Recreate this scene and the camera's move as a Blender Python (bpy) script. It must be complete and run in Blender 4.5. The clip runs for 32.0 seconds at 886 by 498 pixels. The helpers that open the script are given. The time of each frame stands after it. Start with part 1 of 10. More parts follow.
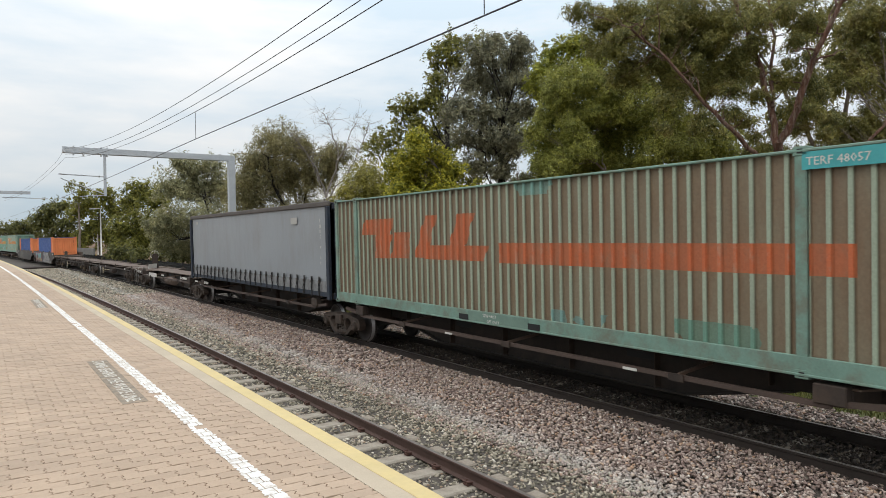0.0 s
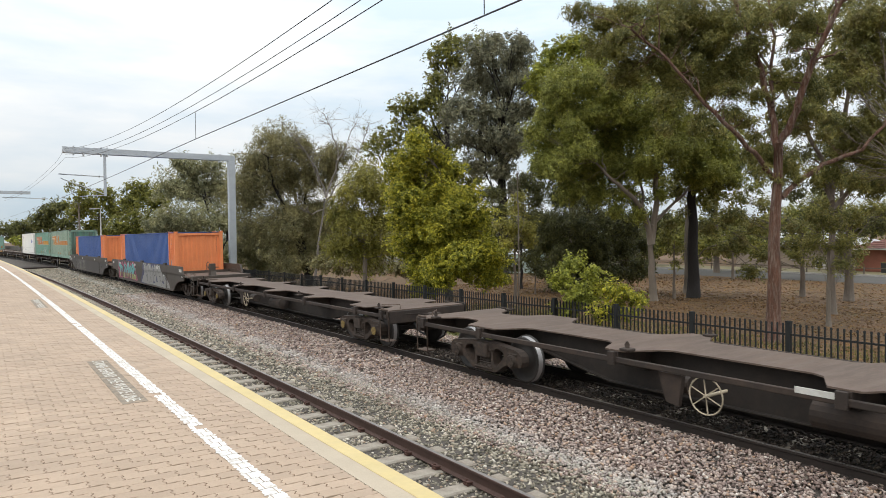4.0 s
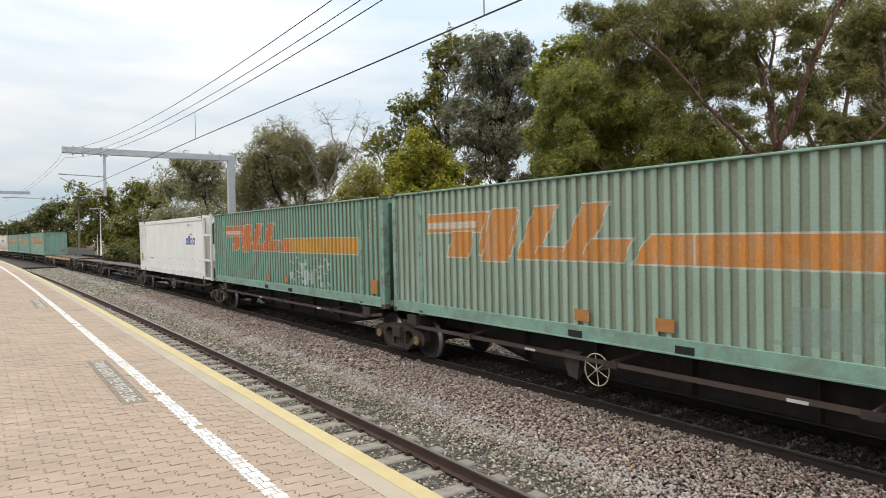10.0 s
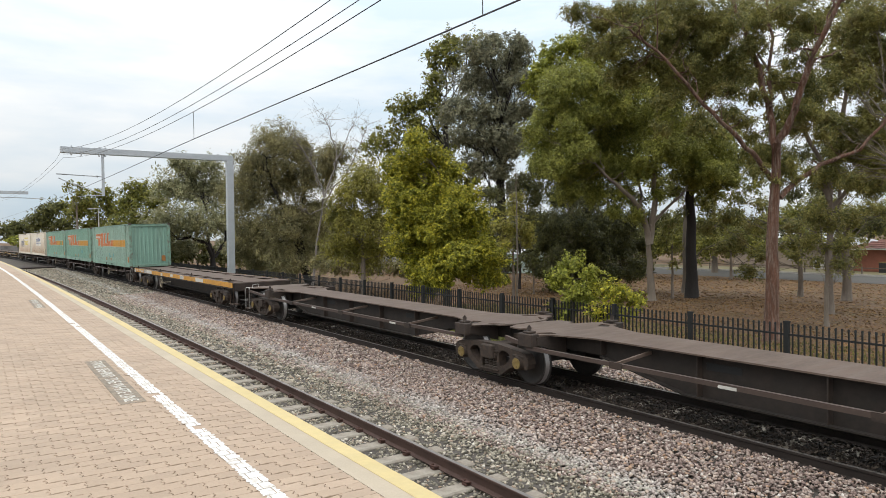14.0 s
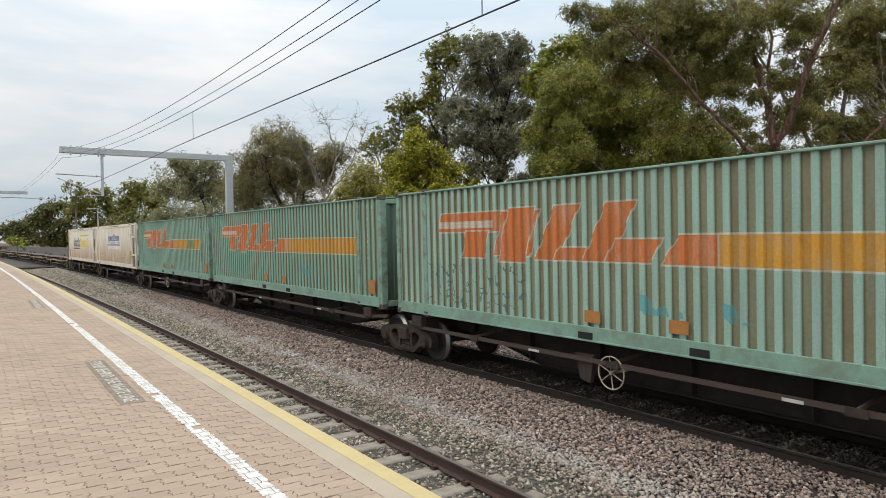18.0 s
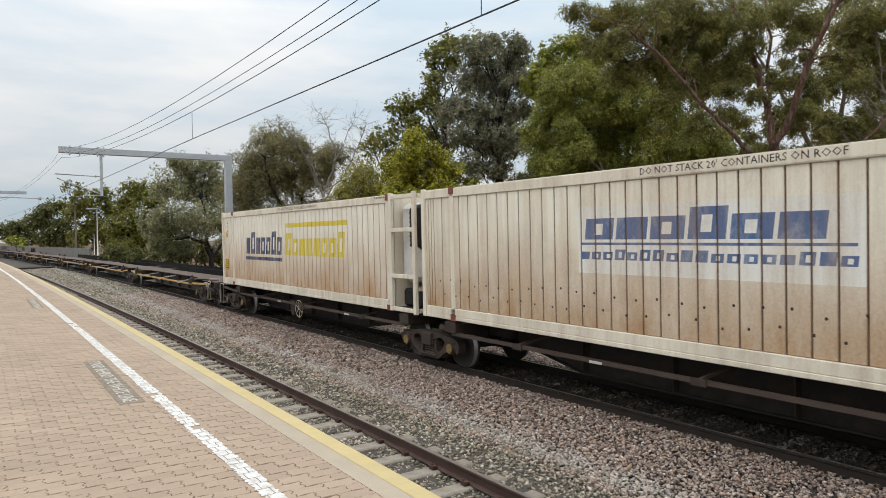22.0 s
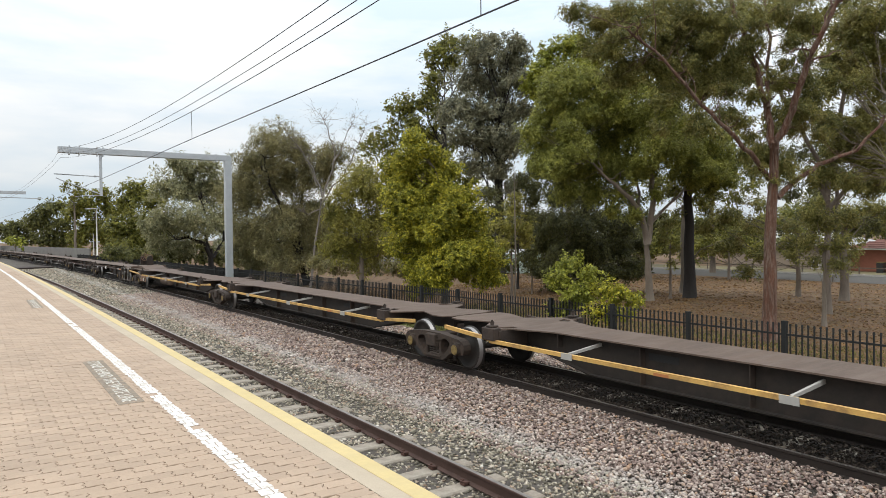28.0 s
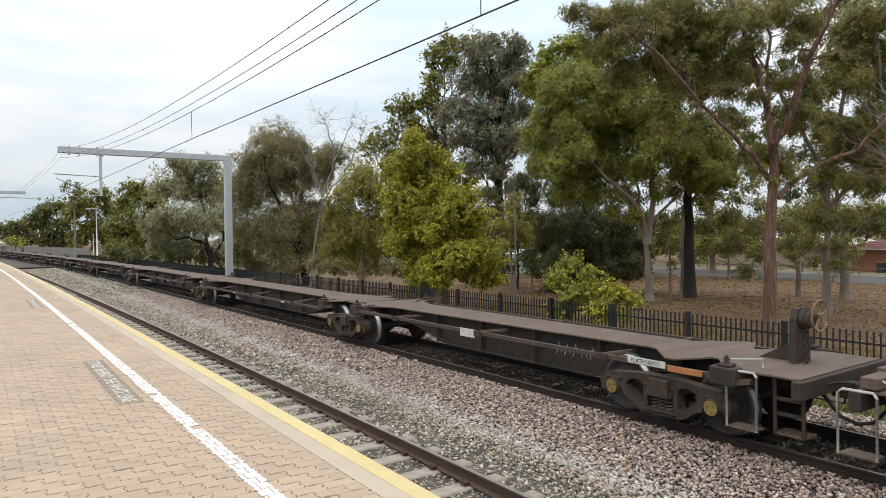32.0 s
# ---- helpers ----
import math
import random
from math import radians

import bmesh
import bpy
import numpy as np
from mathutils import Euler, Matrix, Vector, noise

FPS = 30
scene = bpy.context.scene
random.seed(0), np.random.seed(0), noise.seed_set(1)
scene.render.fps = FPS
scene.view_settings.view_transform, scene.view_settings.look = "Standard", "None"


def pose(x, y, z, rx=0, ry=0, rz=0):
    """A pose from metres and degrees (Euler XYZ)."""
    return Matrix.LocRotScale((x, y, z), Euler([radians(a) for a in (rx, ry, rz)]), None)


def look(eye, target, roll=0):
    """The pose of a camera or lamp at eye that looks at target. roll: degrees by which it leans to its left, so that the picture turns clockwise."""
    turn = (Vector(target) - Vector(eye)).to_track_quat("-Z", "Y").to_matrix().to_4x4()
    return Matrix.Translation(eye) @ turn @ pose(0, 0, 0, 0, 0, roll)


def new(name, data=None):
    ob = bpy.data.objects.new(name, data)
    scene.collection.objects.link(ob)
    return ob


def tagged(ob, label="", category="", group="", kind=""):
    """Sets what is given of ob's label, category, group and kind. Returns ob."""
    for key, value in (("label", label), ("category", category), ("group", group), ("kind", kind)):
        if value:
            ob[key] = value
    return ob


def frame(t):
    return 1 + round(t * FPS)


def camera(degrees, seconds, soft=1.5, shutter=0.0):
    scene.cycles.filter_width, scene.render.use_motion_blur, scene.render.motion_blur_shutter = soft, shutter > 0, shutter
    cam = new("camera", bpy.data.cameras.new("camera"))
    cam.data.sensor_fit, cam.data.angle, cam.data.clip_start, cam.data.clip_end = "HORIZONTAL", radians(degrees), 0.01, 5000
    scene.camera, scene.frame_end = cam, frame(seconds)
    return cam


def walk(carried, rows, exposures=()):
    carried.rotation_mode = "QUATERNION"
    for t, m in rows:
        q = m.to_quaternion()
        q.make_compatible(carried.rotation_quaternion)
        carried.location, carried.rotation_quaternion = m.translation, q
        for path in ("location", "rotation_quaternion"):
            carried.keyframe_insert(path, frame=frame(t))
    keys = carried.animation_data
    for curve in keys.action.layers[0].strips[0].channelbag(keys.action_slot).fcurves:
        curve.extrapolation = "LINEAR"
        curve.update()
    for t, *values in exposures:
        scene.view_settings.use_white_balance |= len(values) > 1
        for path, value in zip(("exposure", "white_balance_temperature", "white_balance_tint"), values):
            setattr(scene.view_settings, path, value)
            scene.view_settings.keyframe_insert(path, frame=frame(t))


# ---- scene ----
# ---- camera: held by hand on the platform, turning a trace to the right ----
EYE = (0.0, 0.0, 2.94)
cam = camera(66.15, 32.0, soft=0.45, shutter=0.04)


def aim(yaw):
    """The camera's pose for a yaw in degrees to the right of the track's direction."""
    a, p = radians(yaw), radians(-1.09)
    t = (math.sin(a) * math.cos(p), math.cos(a) * math.cos(p), math.sin(p))
    return look(EYE, [e + 10 * c for e, c in zip(EYE, t)], -0.675)


walk(cam, [(t, aim(33.963 + d)) for t, d in (
    (0, 0), (5, 0), (9.3, 0), (11, 0.07), (13, 0.12), (17, 0.167), (20, 0.214), (24, 0.262), (28, 0.28), (32, 0.286))],
     [(0, -0.2), (3, -0.06), (6, -0.06), (9, -0.08), (10.5, -0.22), (12, -0.4), (13.1, -0.36), (14, -0.06), (14.5, -0.04), (17, -0.08), (17.8, -0.28), (19, -0.25), (20, -0.15), (21.5, -0.33), (23, -0.3), (25, -0.05), (28, -0.05), (32, -0.05)])

# ---- world and sun: a bright, thinly clouded sky ----
SUN_EL, SUN_AZ = radians(52), radians(245)
world = bpy.data.worlds.new("sky")
scene.world = world
world.use_nodes = True
wt = world.node_tree
wt.nodes.clear()


def wn(kind, **kw):
    n = wt.nodes.new(kind)
    for k_, v_ in kw.items():
        n.inputs[k_].default_value = v_
    return n


w_out = wn("ShaderNodeOutputWorld")
w_bg = wn("ShaderNodeBackground", Strength=1.0)
w_sky = wn("ShaderNodeTexSky")
w_sky.sky_type, w_sky.sun_disc = "NISHITA", False
w_sky.sun_elevation, w_sky.sun_rotation = SUN_EL, SUN_AZ
w_scale = wn("ShaderNodeVectorMath")
w_scale.operation = "SCALE"
w_scale.inputs["Scale"].default_value = 0.085
w_tc = wn("ShaderNodeTexCoord")
w_sep = wn("ShaderNodeSeparateXYZ")
w_map = wn("ShaderNodeMapping")
w_map.inputs["Scale"].default_value = (1.2, 1.2, 5.0)
w_noise = wn("ShaderNodeTexNoise", Scale=1.7, Detail=7.0, Roughness=0.55)
w_ramp = wt.nodes.new("ShaderNodeValToRGB")
w_ramp.color_ramp.elements[0].position, w_ramp.color_ramp.elements[0].color = 0.36, (0.67, 0.79, 0.885, 1)
w_ramp.color_ramp.elements[1].position, w_ramp.color_ramp.elements[1].color = 0.60, (1.0, 1.0, 0.99, 1)
w_up = wn("ShaderNodeMapRange")
for k_, v_ in zip((1, 2, 3, 4), (0.0, 1.0, 0.86, 2.55)):
    w_up.inputs[k_].default_value = v_
w_mul = wn("ShaderNodeVectorMath")
w_mul.operation = "SCALE"
w_mix = wn("ShaderNodeMix")
w_mix.data_type = "RGBA"
w_mix.inputs["Factor"].default_value = 0.9
L_ = wt.links.new
L_(w_tc.outputs["Generated"], w_map.inputs["Vector"])
L_(w_map.outputs[0], w_noise.inputs["Vector"])
L_(w_noise.outputs["Fac"], w_ramp.inputs["Fac"])
L_(w_tc.outputs["Generated"], w_sep.inputs[0])
L_(w_sep.outputs["Z"], w_up.inputs["Value"])
L_(w_ramp.outputs["Color"], w_mul.inputs[0])
L_(w_up.outputs[0], w_mul.inputs["Scale"])
L_(w_sky.outputs[0], w_scale.inputs[0])
L_(w_scale.outputs[0], w_mix.inputs["A"])
L_(w_mul.outputs[0], w_mix.inputs["B"])
L_(w_mix.outputs["Result"], w_bg.inputs["Color"])
L_(w_bg.outputs[0], w_out.inputs[0])

sun = new("sun", bpy.data.lights.new("sun", "SUN"))
sun.data.energy, sun.data.angle, sun.data.color = 0.75, radians(20), (1.0, 0.94, 0.85)
sd = Vector((math.sin(SUN_AZ) * math.cos(SUN_EL), math.cos(SUN_AZ) * math.cos(SUN_EL), math.sin(SUN_EL)))
sun.matrix_world = look(sd * 50, (0, 0, 0))


# ---- materials ----
def ramp(nt, src, stops):
    r = nt.nodes.new("ShaderNodeValToRGB")
    e = r.color_ramp.elements
    while len(e) < len(stops):
        e.new(0.5)
    for el, (p, c) in zip(e, stops):
        el.position, el.color = p, (*c, 1) if len(c) == 3 else c
    nt.links.new(src, r.inputs["Fac"])
    return r.outputs["Color"]


def noise_of(nt, scale, detail=5.0, rough=0.6, stretch=(1, 1, 1), coord="Object"):
    tc, mp, n = (nt.nodes.new("ShaderNode" + k) for k in ("TexCoord", "Mapping", "TexNoise"))
    mp.inputs["Scale"].default_value = stretch
    n.inputs["Scale"].default_value, n.inputs["Detail"].default_value, n.inputs["Roughness"].default_value = scale, detail, rough
    nt.links.new(tc.outputs[coord], mp.inputs["Vector"])
    nt.links.new(mp.outputs[0], n.inputs["Vector"])
    return n.outputs["Fac"]


def mixc(nt, fac, a, b, mode="MIX"):
    m = nt.nodes.new("ShaderNodeMix")
    m.data_type, m.blend_type = "RGBA", mode
    for sock, v in (("Factor", fac), ("A", a), ("B", b)):
        if isinstance(v, (int, float)):
            m.inputs[sock].default_value = v
        elif isinstance(v, tuple):
            m.inputs[sock].default_value = (*v, 1) if len(v) == 3 else v
        else:
            nt.links.new(v, m.inputs[sock])
    return m.outputs["Result"]


def mth(nt, op, a, b=0.0, c=None, clamp=False):
    m = nt.nodes.new("ShaderNodeMath")
    m.operation, m.use_clamp = op, clamp
    for i, v in enumerate((a, b, c)):
        if v is None:
            continue
        if isinstance(v, (int, float)):
            m.inputs[i].default_value = v
        else:
            nt.links.new(v, m.inputs[i])
    return m.outputs[0]


def base_mat(name, rough=0.8, metal=0.0):
    m = bpy.data.materials.new(name)
    m.use_nodes = True
    nt = m.node_tree
    b = nt.nodes["Principled BSDF"]
    b.inputs["Roughness"].default_value, b.inputs["Metallic"].default_value = rough, metal
    return m, nt, b


def bump(nt, b, src, strength=0.3, dist=0.01):
    n = nt.nodes.new("ShaderNodeBump")
    n.inputs["Strength"].default_value, n.inputs["Distance"].default_value = strength, dist
    nt.links.new(src, n.inputs["Height"])
    nt.links.new(n.outputs[0], b.inputs["Normal"])


def surface(name, col, rough=0.8, metal=0.0, vary=0.25, big=0.7, fine=25.0, bumps=0.25, dist=0.006, dirt=None, dirt_amt=0.5,
            stretch=(1, 1, 1), rand=0.0, island=0.0, coord="Object"):
    """A painted, stone or metal surface: broad and fine variation, patches of dirt and a fine relief."""
    m, nt, b = base_mat(name, rough, metal)
    lo, hi = tuple(c * (1 - vary) for c in col), tuple(min(1, c * (1 + vary)) for c in col)
    c1 = ramp(nt, noise_of(nt, big, 6, 0.65, stretch, coord), [(0.3, lo), (0.7, hi)])
    f = noise_of(nt, fine, 4, 0.7, stretch, coord)
    c2 = mixc(nt, 0.35, c1, ramp(nt, f, [(0.3, lo), (0.7, hi)]))
    if dirt:
        d = ramp(nt, noise_of(nt, big * 2.3 + 0.11, 8, 0.7, stretch, coord), [(0.45, (0, 0, 0)), (0.72, (dirt_amt,) * 3)])
        c2 = mixc(nt, d, c2, dirt)
    if rand or island:
        src = nt.nodes.new("ShaderNodeObjectInfo").outputs["Random"] if rand else nt.nodes.new("ShaderNodeNewGeometry").outputs["Random Per Island"]
        a = rand or island
        c2 = mixc(nt, 1.0, c2, ramp(nt, src, [(0, (1 - a,) * 3), (0.5, (1, 1 - a * 0.06, 1 - a * 0.12)), (1, (1 + a * 0.6,) * 3)]), "MULTIPLY")
    nt.links.new(c2, b.inputs["Base Color"])
    if bumps:
        bump(nt, b, f, bumps, dist)
    return m


def leaf_mat(name, dark, light, sere=None):
    m, nt, b = base_mat(name, 0.55)
    b.inputs["Specular IOR Level"].default_value = 0.35
    g = nt.nodes.new("ShaderNodeNewGeometry").outputs["Random Per Island"]
    c = ramp(nt, g, [(0, dark), (0.6, tuple((a + b_) / 2 for a, b_ in zip(dark, light))), (1, light)])
    big = ramp(nt, noise_of(nt, 1.1, 4, 0.6, (1, 1, 1)), [(0.35, (0.62, 0.66, 0.64)), (0.7, (1.2, 1.16, 1.0))])
    c = mixc(nt, 1.0, c, big, "MULTIPLY")
    if sere:
        c = mixc(nt, ramp(nt, noise_of(nt, 0.9, 4, 0.7), [(0.54, (0, 0, 0)), (0.72, (0.4, 0.4, 0.4))]), c, sere)
    nt.links.new(c, b.inputs["Base Color"])
    tr = nt.nodes.new("ShaderNodeBsdfTranslucent")
    nt.links.new(c, tr.inputs["Color"])
    mx = nt.nodes.new("ShaderNodeMixShader")
    mx.inputs[0].default_value = 0.42
    nt.links.new(b.outputs[0], mx.inputs[1])
    nt.links.new(tr.outputs[0], mx.inputs[2])
    nt.links.new(mx.outputs[0], nt.nodes["Material Output"].inputs["Surface"])
    return m


M_PAVER = surface("paver_clay", (0.41, 0.305, 0.222), 0.9, vary=0.16, big=0.9, fine=40, rand=0.08, dirt=(0.32, 0.25, 0.19), dirt_amt=0.5)
M_PAVER_FAR = surface("paver_clay_joined", (0.41, 0.305, 0.222), 0.9, vary=0.16, big=0.9, fine=40, island=0.08, dirt=(0.32, 0.25, 0.19), dirt_amt=0.5)
M_JOINT = surface("paver_joint", (0.20, 0.15, 0.11), 0.95, vary=0.3, fine=60)
M_COPING = surface("coping_concrete", (0.44, 0.365, 0.275), 0.9, vary=0.15, big=1.5, fine=60)
M_YELLOW = surface("yellow_edge_paint", (0.56, 0.44, 0.21), 0.75, vary=0.12, big=2, fine=30, dirt=(0.50, 0.40, 0.22), dirt_amt=0.6)
M_CONC = surface("concrete", (0.36, 0.34, 0.31), 0.9, vary=0.2, big=1.0, fine=40, dirt=(0.2, 0.17, 0.14))
M_RAIL = surface("rail_rust", (0.085, 0.05, 0.04), 0.75, 0.2, vary=0.3, big=3, fine=50)
M_RAILTOP = surface("rail_worn_top", (0.28, 0.25, 0.23), 0.38, 0.8, vary=0.2, big=3, fine=50)
M_SLEEPER = surface("sleeper_concrete", (0.31, 0.275, 0.225), 0.92, vary=0.3, big=2, fine=40, dirt=(0.16, 0.11, 0.08), dirt_amt=0.7)
M_BED = surface("ballast_bed", (0.085, 0.072, 0.06), 0.95, vary=0.4, big=3, fine=30, bumps=0.8, dist=0.03, coord="Object")
M_GALV = surface("galvanised_steel", (0.46, 0.48, 0.50), 0.5, 0.55, vary=0.12, big=2, fine=30, bumps=0.05)
M_FENCE = surface("black_fence_paint", (0.009, 0.009, 0.009), 0.75, 0.0, vary=0.3, fine=30, bumps=0.05)
M_WIRE = surface("wire", (0.05, 0.05, 0.055), 0.5, 0.5, vary=0.1, bumps=0)
M_LINE = surface("worn_white_line", (0.76, 0.75, 0.72), 0.7, vary=0.07, big=5, fine=40, dirt=(0.43, 0.34, 0.26), dirt_amt=0.95)

# ---- mesh helpers ----
def part(name, bm, material, parent, label="", at=None):
    """Links a bmesh (or a ready mesh) as one mesh object under a thing or a part."""
    if isinstance(bm, bmesh.types.BMesh):
        me = bpy.data.meshes.new(name)
        bm.normal_update()
        bm.to_mesh(me)
        bm.free()
        for m in material if isinstance(material, (list, tuple)) else [material]:
            me.materials.append(m)
    else:
        me = bm
    ob = new(name, me)
    if parent is not None:
        ob.parent = parent
    if at is not None:
        ob.matrix_basis = at
    if label:
        ob["label"] = label
    return ob


def raw(name, verts, faces, material, smooth=False, index=None):
    me = bpy.data.meshes.new(name)
    me.from_pydata(verts, [], faces)
    for m in material if isinstance(material, (list, tuple)) else [material]:
        me.materials.append(m)
    if index is not None:
        me.polygons.foreach_set("material_index", index)
    if smooth:
        me.polygons.foreach_set("use_smooth", [True] * len(me.polygons))
    me.update()
    return me


def quads(name, co, material):
    """A mesh of separate quads from an array (n, 4, 3)."""
    n = len(co)
    me = bpy.data.meshes.new(name)
    me.vertices.add(4 * n)
    me.vertices.foreach_set("co", np.ascontiguousarray(co, dtype=np.float32).ravel())
    me.loops.add(4 * n)
    me.loops.foreach_set("vertex_index", np.arange(4 * n, dtype=np.int32))
    me.polygons.add(n)
    me.polygons.foreach_set("loop_start", np.arange(0, 4 * n, 4, dtype=np.int32))
    me.materials.append(material)
    me.update(calc_edges=True)
    return me


def bx(bm, x0, x1, y0, y1, z0, z1, mi=0, bev=0.0):
    vs = [bm.verts.new((x, y, z)) for x in (x0, x1) for y in (y0, y1) for z in (z0, z1)]
    fs = [bm.faces.new([vs[i] for i in q]) for q in ((0, 1, 3, 2), (4, 6, 7, 5), (0, 4, 5, 1), (2, 3, 7, 6), (0, 2, 6, 4), (1, 5, 7, 3))]
    for f in fs:
        f.material_index = mi
    if bev:
        es = {e for f in fs for e in f.edges}
        r = bmesh.ops.bevel(bm, geom=list(es), offset=bev, segments=1, affect="EDGES")
        for f in r["faces"]:
            f.material_index = mi
    return bm


def prism(bm, poly, axis, a, b, mi=0):
    """A polygon drawn in the plane across an axis, pushed from a to b along it."""
    def at(p, c):
        return {0: (c, p[0], p[1]), 1: (p[0], c, p[1]), 2: (p[0], p[1], c)}[axis]
    lo, hi = [bm.verts.new(at(p, a)) for p in poly], [bm.verts.new(at(p, b)) for p in poly]
    n = len(poly)
    fs = [bm.faces.new(lo[::-1]), bm.faces.new(hi)] + [bm.faces.new((lo[i], lo[(i + 1) % n], hi[(i + 1) % n], hi[i])) for i in range(n)]
    for f in fs:
        f.material_index = mi
    bmesh.ops.recalc_face_normals(bm, faces=fs)
    return bm


def tube(bm, pts, radii, n=8, mi=0, caps=True, smooth=True):
    """A round tube through points, with a radius at each."""
    pts = [Vector(p) for p in pts]
    if isinstance(radii, (int, float)):
        radii = [radii] * len(pts)
    rings = []
    for i, (p, r) in enumerate(zip(pts, radii)):
        d = (pts[min(i + 1, len(pts) - 1)] - pts[max(i - 1, 0)]).normalized()
        s = d.cross(Vector((0, 0, 1)) if abs(d.z) < 0.9 else Vector((1, 0, 0))).normalized()
        u = s.cross(d)
        rings.append([bm.verts.new(p + (s * math.cos(a) + u * math.sin(a)) * r) for a in (2 * math.pi * j / n for j in range(n))])
    for a, b in zip(rings, rings[1:]):
        for j in range(n):
            f = bm.faces.new((a[j], a[(j + 1) % n], b[(j + 1) % n], b[j]))
            f.material_index, f.smooth = mi, smooth
    if caps:
        for r, s in ((rings[0], 1), (rings[-1], -1)):
            f = bm.faces.new(r[::s])
            f.material_index = mi
    return bm


def lathe(bm, prof, axis_x0=0.0, n=24, mi=0):
    """A profile of (x, radius) turned about the x axis."""
    rings = [[bm.verts.new((axis_x0 + x, r * math.cos(a), r * math.sin(a))) for a in (2 * math.pi * j / n for j in range(n))] for x, r in prof]
    fs = []
    for a, b in zip(rings, rings[1:]):
        for j in range(n):
            fs.append(bm.faces.new((a[j], a[(j + 1) % n], b[(j + 1) % n], b[j])))
    fs += [bm.faces.new(rings[0]), bm.faces.new(rings[-1][::-1])]
    for f in fs:
        f.material_index = mi
    bmesh.ops.recalc_face_normals(bm, faces=fs)
    return bm


def ring(bm, c, r, t, normal="x", n=20, mi=0):
    """A thin round hoop."""
    pts = []
    for j in range(n + 1):
        a = 2 * math.pi * j / n
        o = (0, r * math.cos(a), r * math.sin(a)) if normal == "x" else (r * math.cos(a), 0, r * math.sin(a)) if normal == "y" else (r * math.cos(a), r * math.sin(a), 0)
        pts.append(tuple(q + w for q, w in zip(c, o)))
    return tube(bm, pts, t, 5, mi, caps=False)


def words(name, text, size, material, parent, m, label="", depth=0.002, align="LEFT"):
    """Lettering in the built-in font as a mesh."""
    cu = bpy.data.curves.new(name, "FONT")
    cu.body, cu.size, cu.extrude, cu.resolution_u, cu.align_x = text, size, depth, 1, align
    tmp = bpy.data.objects.new(name, cu)
    me = bpy.data.meshes.new_from_object(tmp)
    bpy.data.objects.remove(tmp)
    me.materials.clear()
    me.materials.append(material)
    return part(name, me, material, parent, label, m)


def empty(name, m=None):
    ob = new(name)
    ob.empty_display_size = 0.2
    if m is not None:
        ob.matrix_basis = m
    return ob


# ---- the line's geometry: both tracks, platform and fence share one gentle curve ----
K_CURVE = 0.000247


def bend(y):
    """How far the line has curved away to the left at y."""
    c = 170.0
    a = abs(y)
    return -K_CURVE * a * a if a < c else -K_CURVE * (c * c + 2 * c * (a - c))


X_FAR, X_NEAR, X_EDGE, X_LINE, X_FENCE = 9.71, 4.245, 2.423, 1.558, 14.3
Z_PLAT = 1.25

# ---- ground ----
def grid_sheet(name, xs, ys, zf, material, curved=True):
    vs = [(x + (bend(y) if curved else 0), y, zf(x, y)) for y in ys for x in xs]
    w = len(xs)
    fs = [(j * w + i, j * w + i + 1, (j + 1) * w + i + 1, (j + 1) * w + i) for j in range(len(ys) - 1) for i in range(w - 1)]
    return raw(name, vs, fs, material)


M_GROUND = surface("dry_leafy_ground", (0.135, 0.072, 0.032), 0.95, vary=0.4, big=0.25, fine=9, bumps=0.5, dist=0.03, dirt=(0.095, 0.08, 0.03), dirt_amt=0.7)
M_ROAD = surface("asphalt", (0.085, 0.078, 0.07), 1.0, vary=0.12, big=0.5, fine=60)
M_VERGE = surface("dry_grass_verge", (0.20, 0.165, 0.09), 0.95, vary=0.25, big=0.4, fine=20, dirt=(0.16, 0.17, 0.06), dirt_amt=0.6)


def ground_at(x):
    """The park falls a little from the fence to the road."""
    return -0.32 - 0.6 * min(1.0, max(0.0, (x - 18) / 27))


# oil-dark bed strip, its black also carrying the shade under the train
M_OILY_SHADE = surface("oily_shaded_bed", (0.022, 0.017, 0.014), 0.95, vary=0.4, big=3, fine=30, bumps=0.8, dist=0.03)
M_TURF = surface("straw_turf", (0.11, 0.12, 0.034), 0.95, vary=0.35, big=0.6, fine=14, bumps=0.6, dist=0.03, dirt=(0.12, 0.075, 0.04), dirt_amt=0.8)
GX = [-900, -60, -15, 13, 18, 24, 30, 45, 60, 120, 900]
gv = [(x, y, ground_at(x)) for y in (-900, -50, 0, 50, 100, 200, 1500) for x in GX]
gf = [(j * 11 + i, j * 11 + i + 1, (j + 1) * 11 + i + 1, (j + 1) * 11 + i) for j in range(6) for i in range(10)]
ground = tagged(part("ground", raw("ground", gv, gf, M_GROUND), None, None), "dry ground under trees, strewn with brown leaf litter", "ground", kind="structure")
YS = [-40 + 4 * i for i in range(12)] + [8 + 4 * i for i in range(30)] + [130 + 12 * i for i in range(16)]
bed = part("ballast_bed", grid_sheet("ballast_bed", [2.9, 3.3, 5.6, 6.9, 7.8, 8.6, 10.9, 11.6, 12.6], YS,
           lambda x, y: {2.9: -0.21, 3.3: -0.205, 5.6: -0.2, 6.9: -0.24, 7.8: -0.22, 8.6: -0.2, 10.9: -0.2, 11.6: -0.24, 12.6: -0.315}[x], M_BED), None, None)
tagged(bed, "bed of grey railway ballast under both tracks", "ballast", kind="structure")
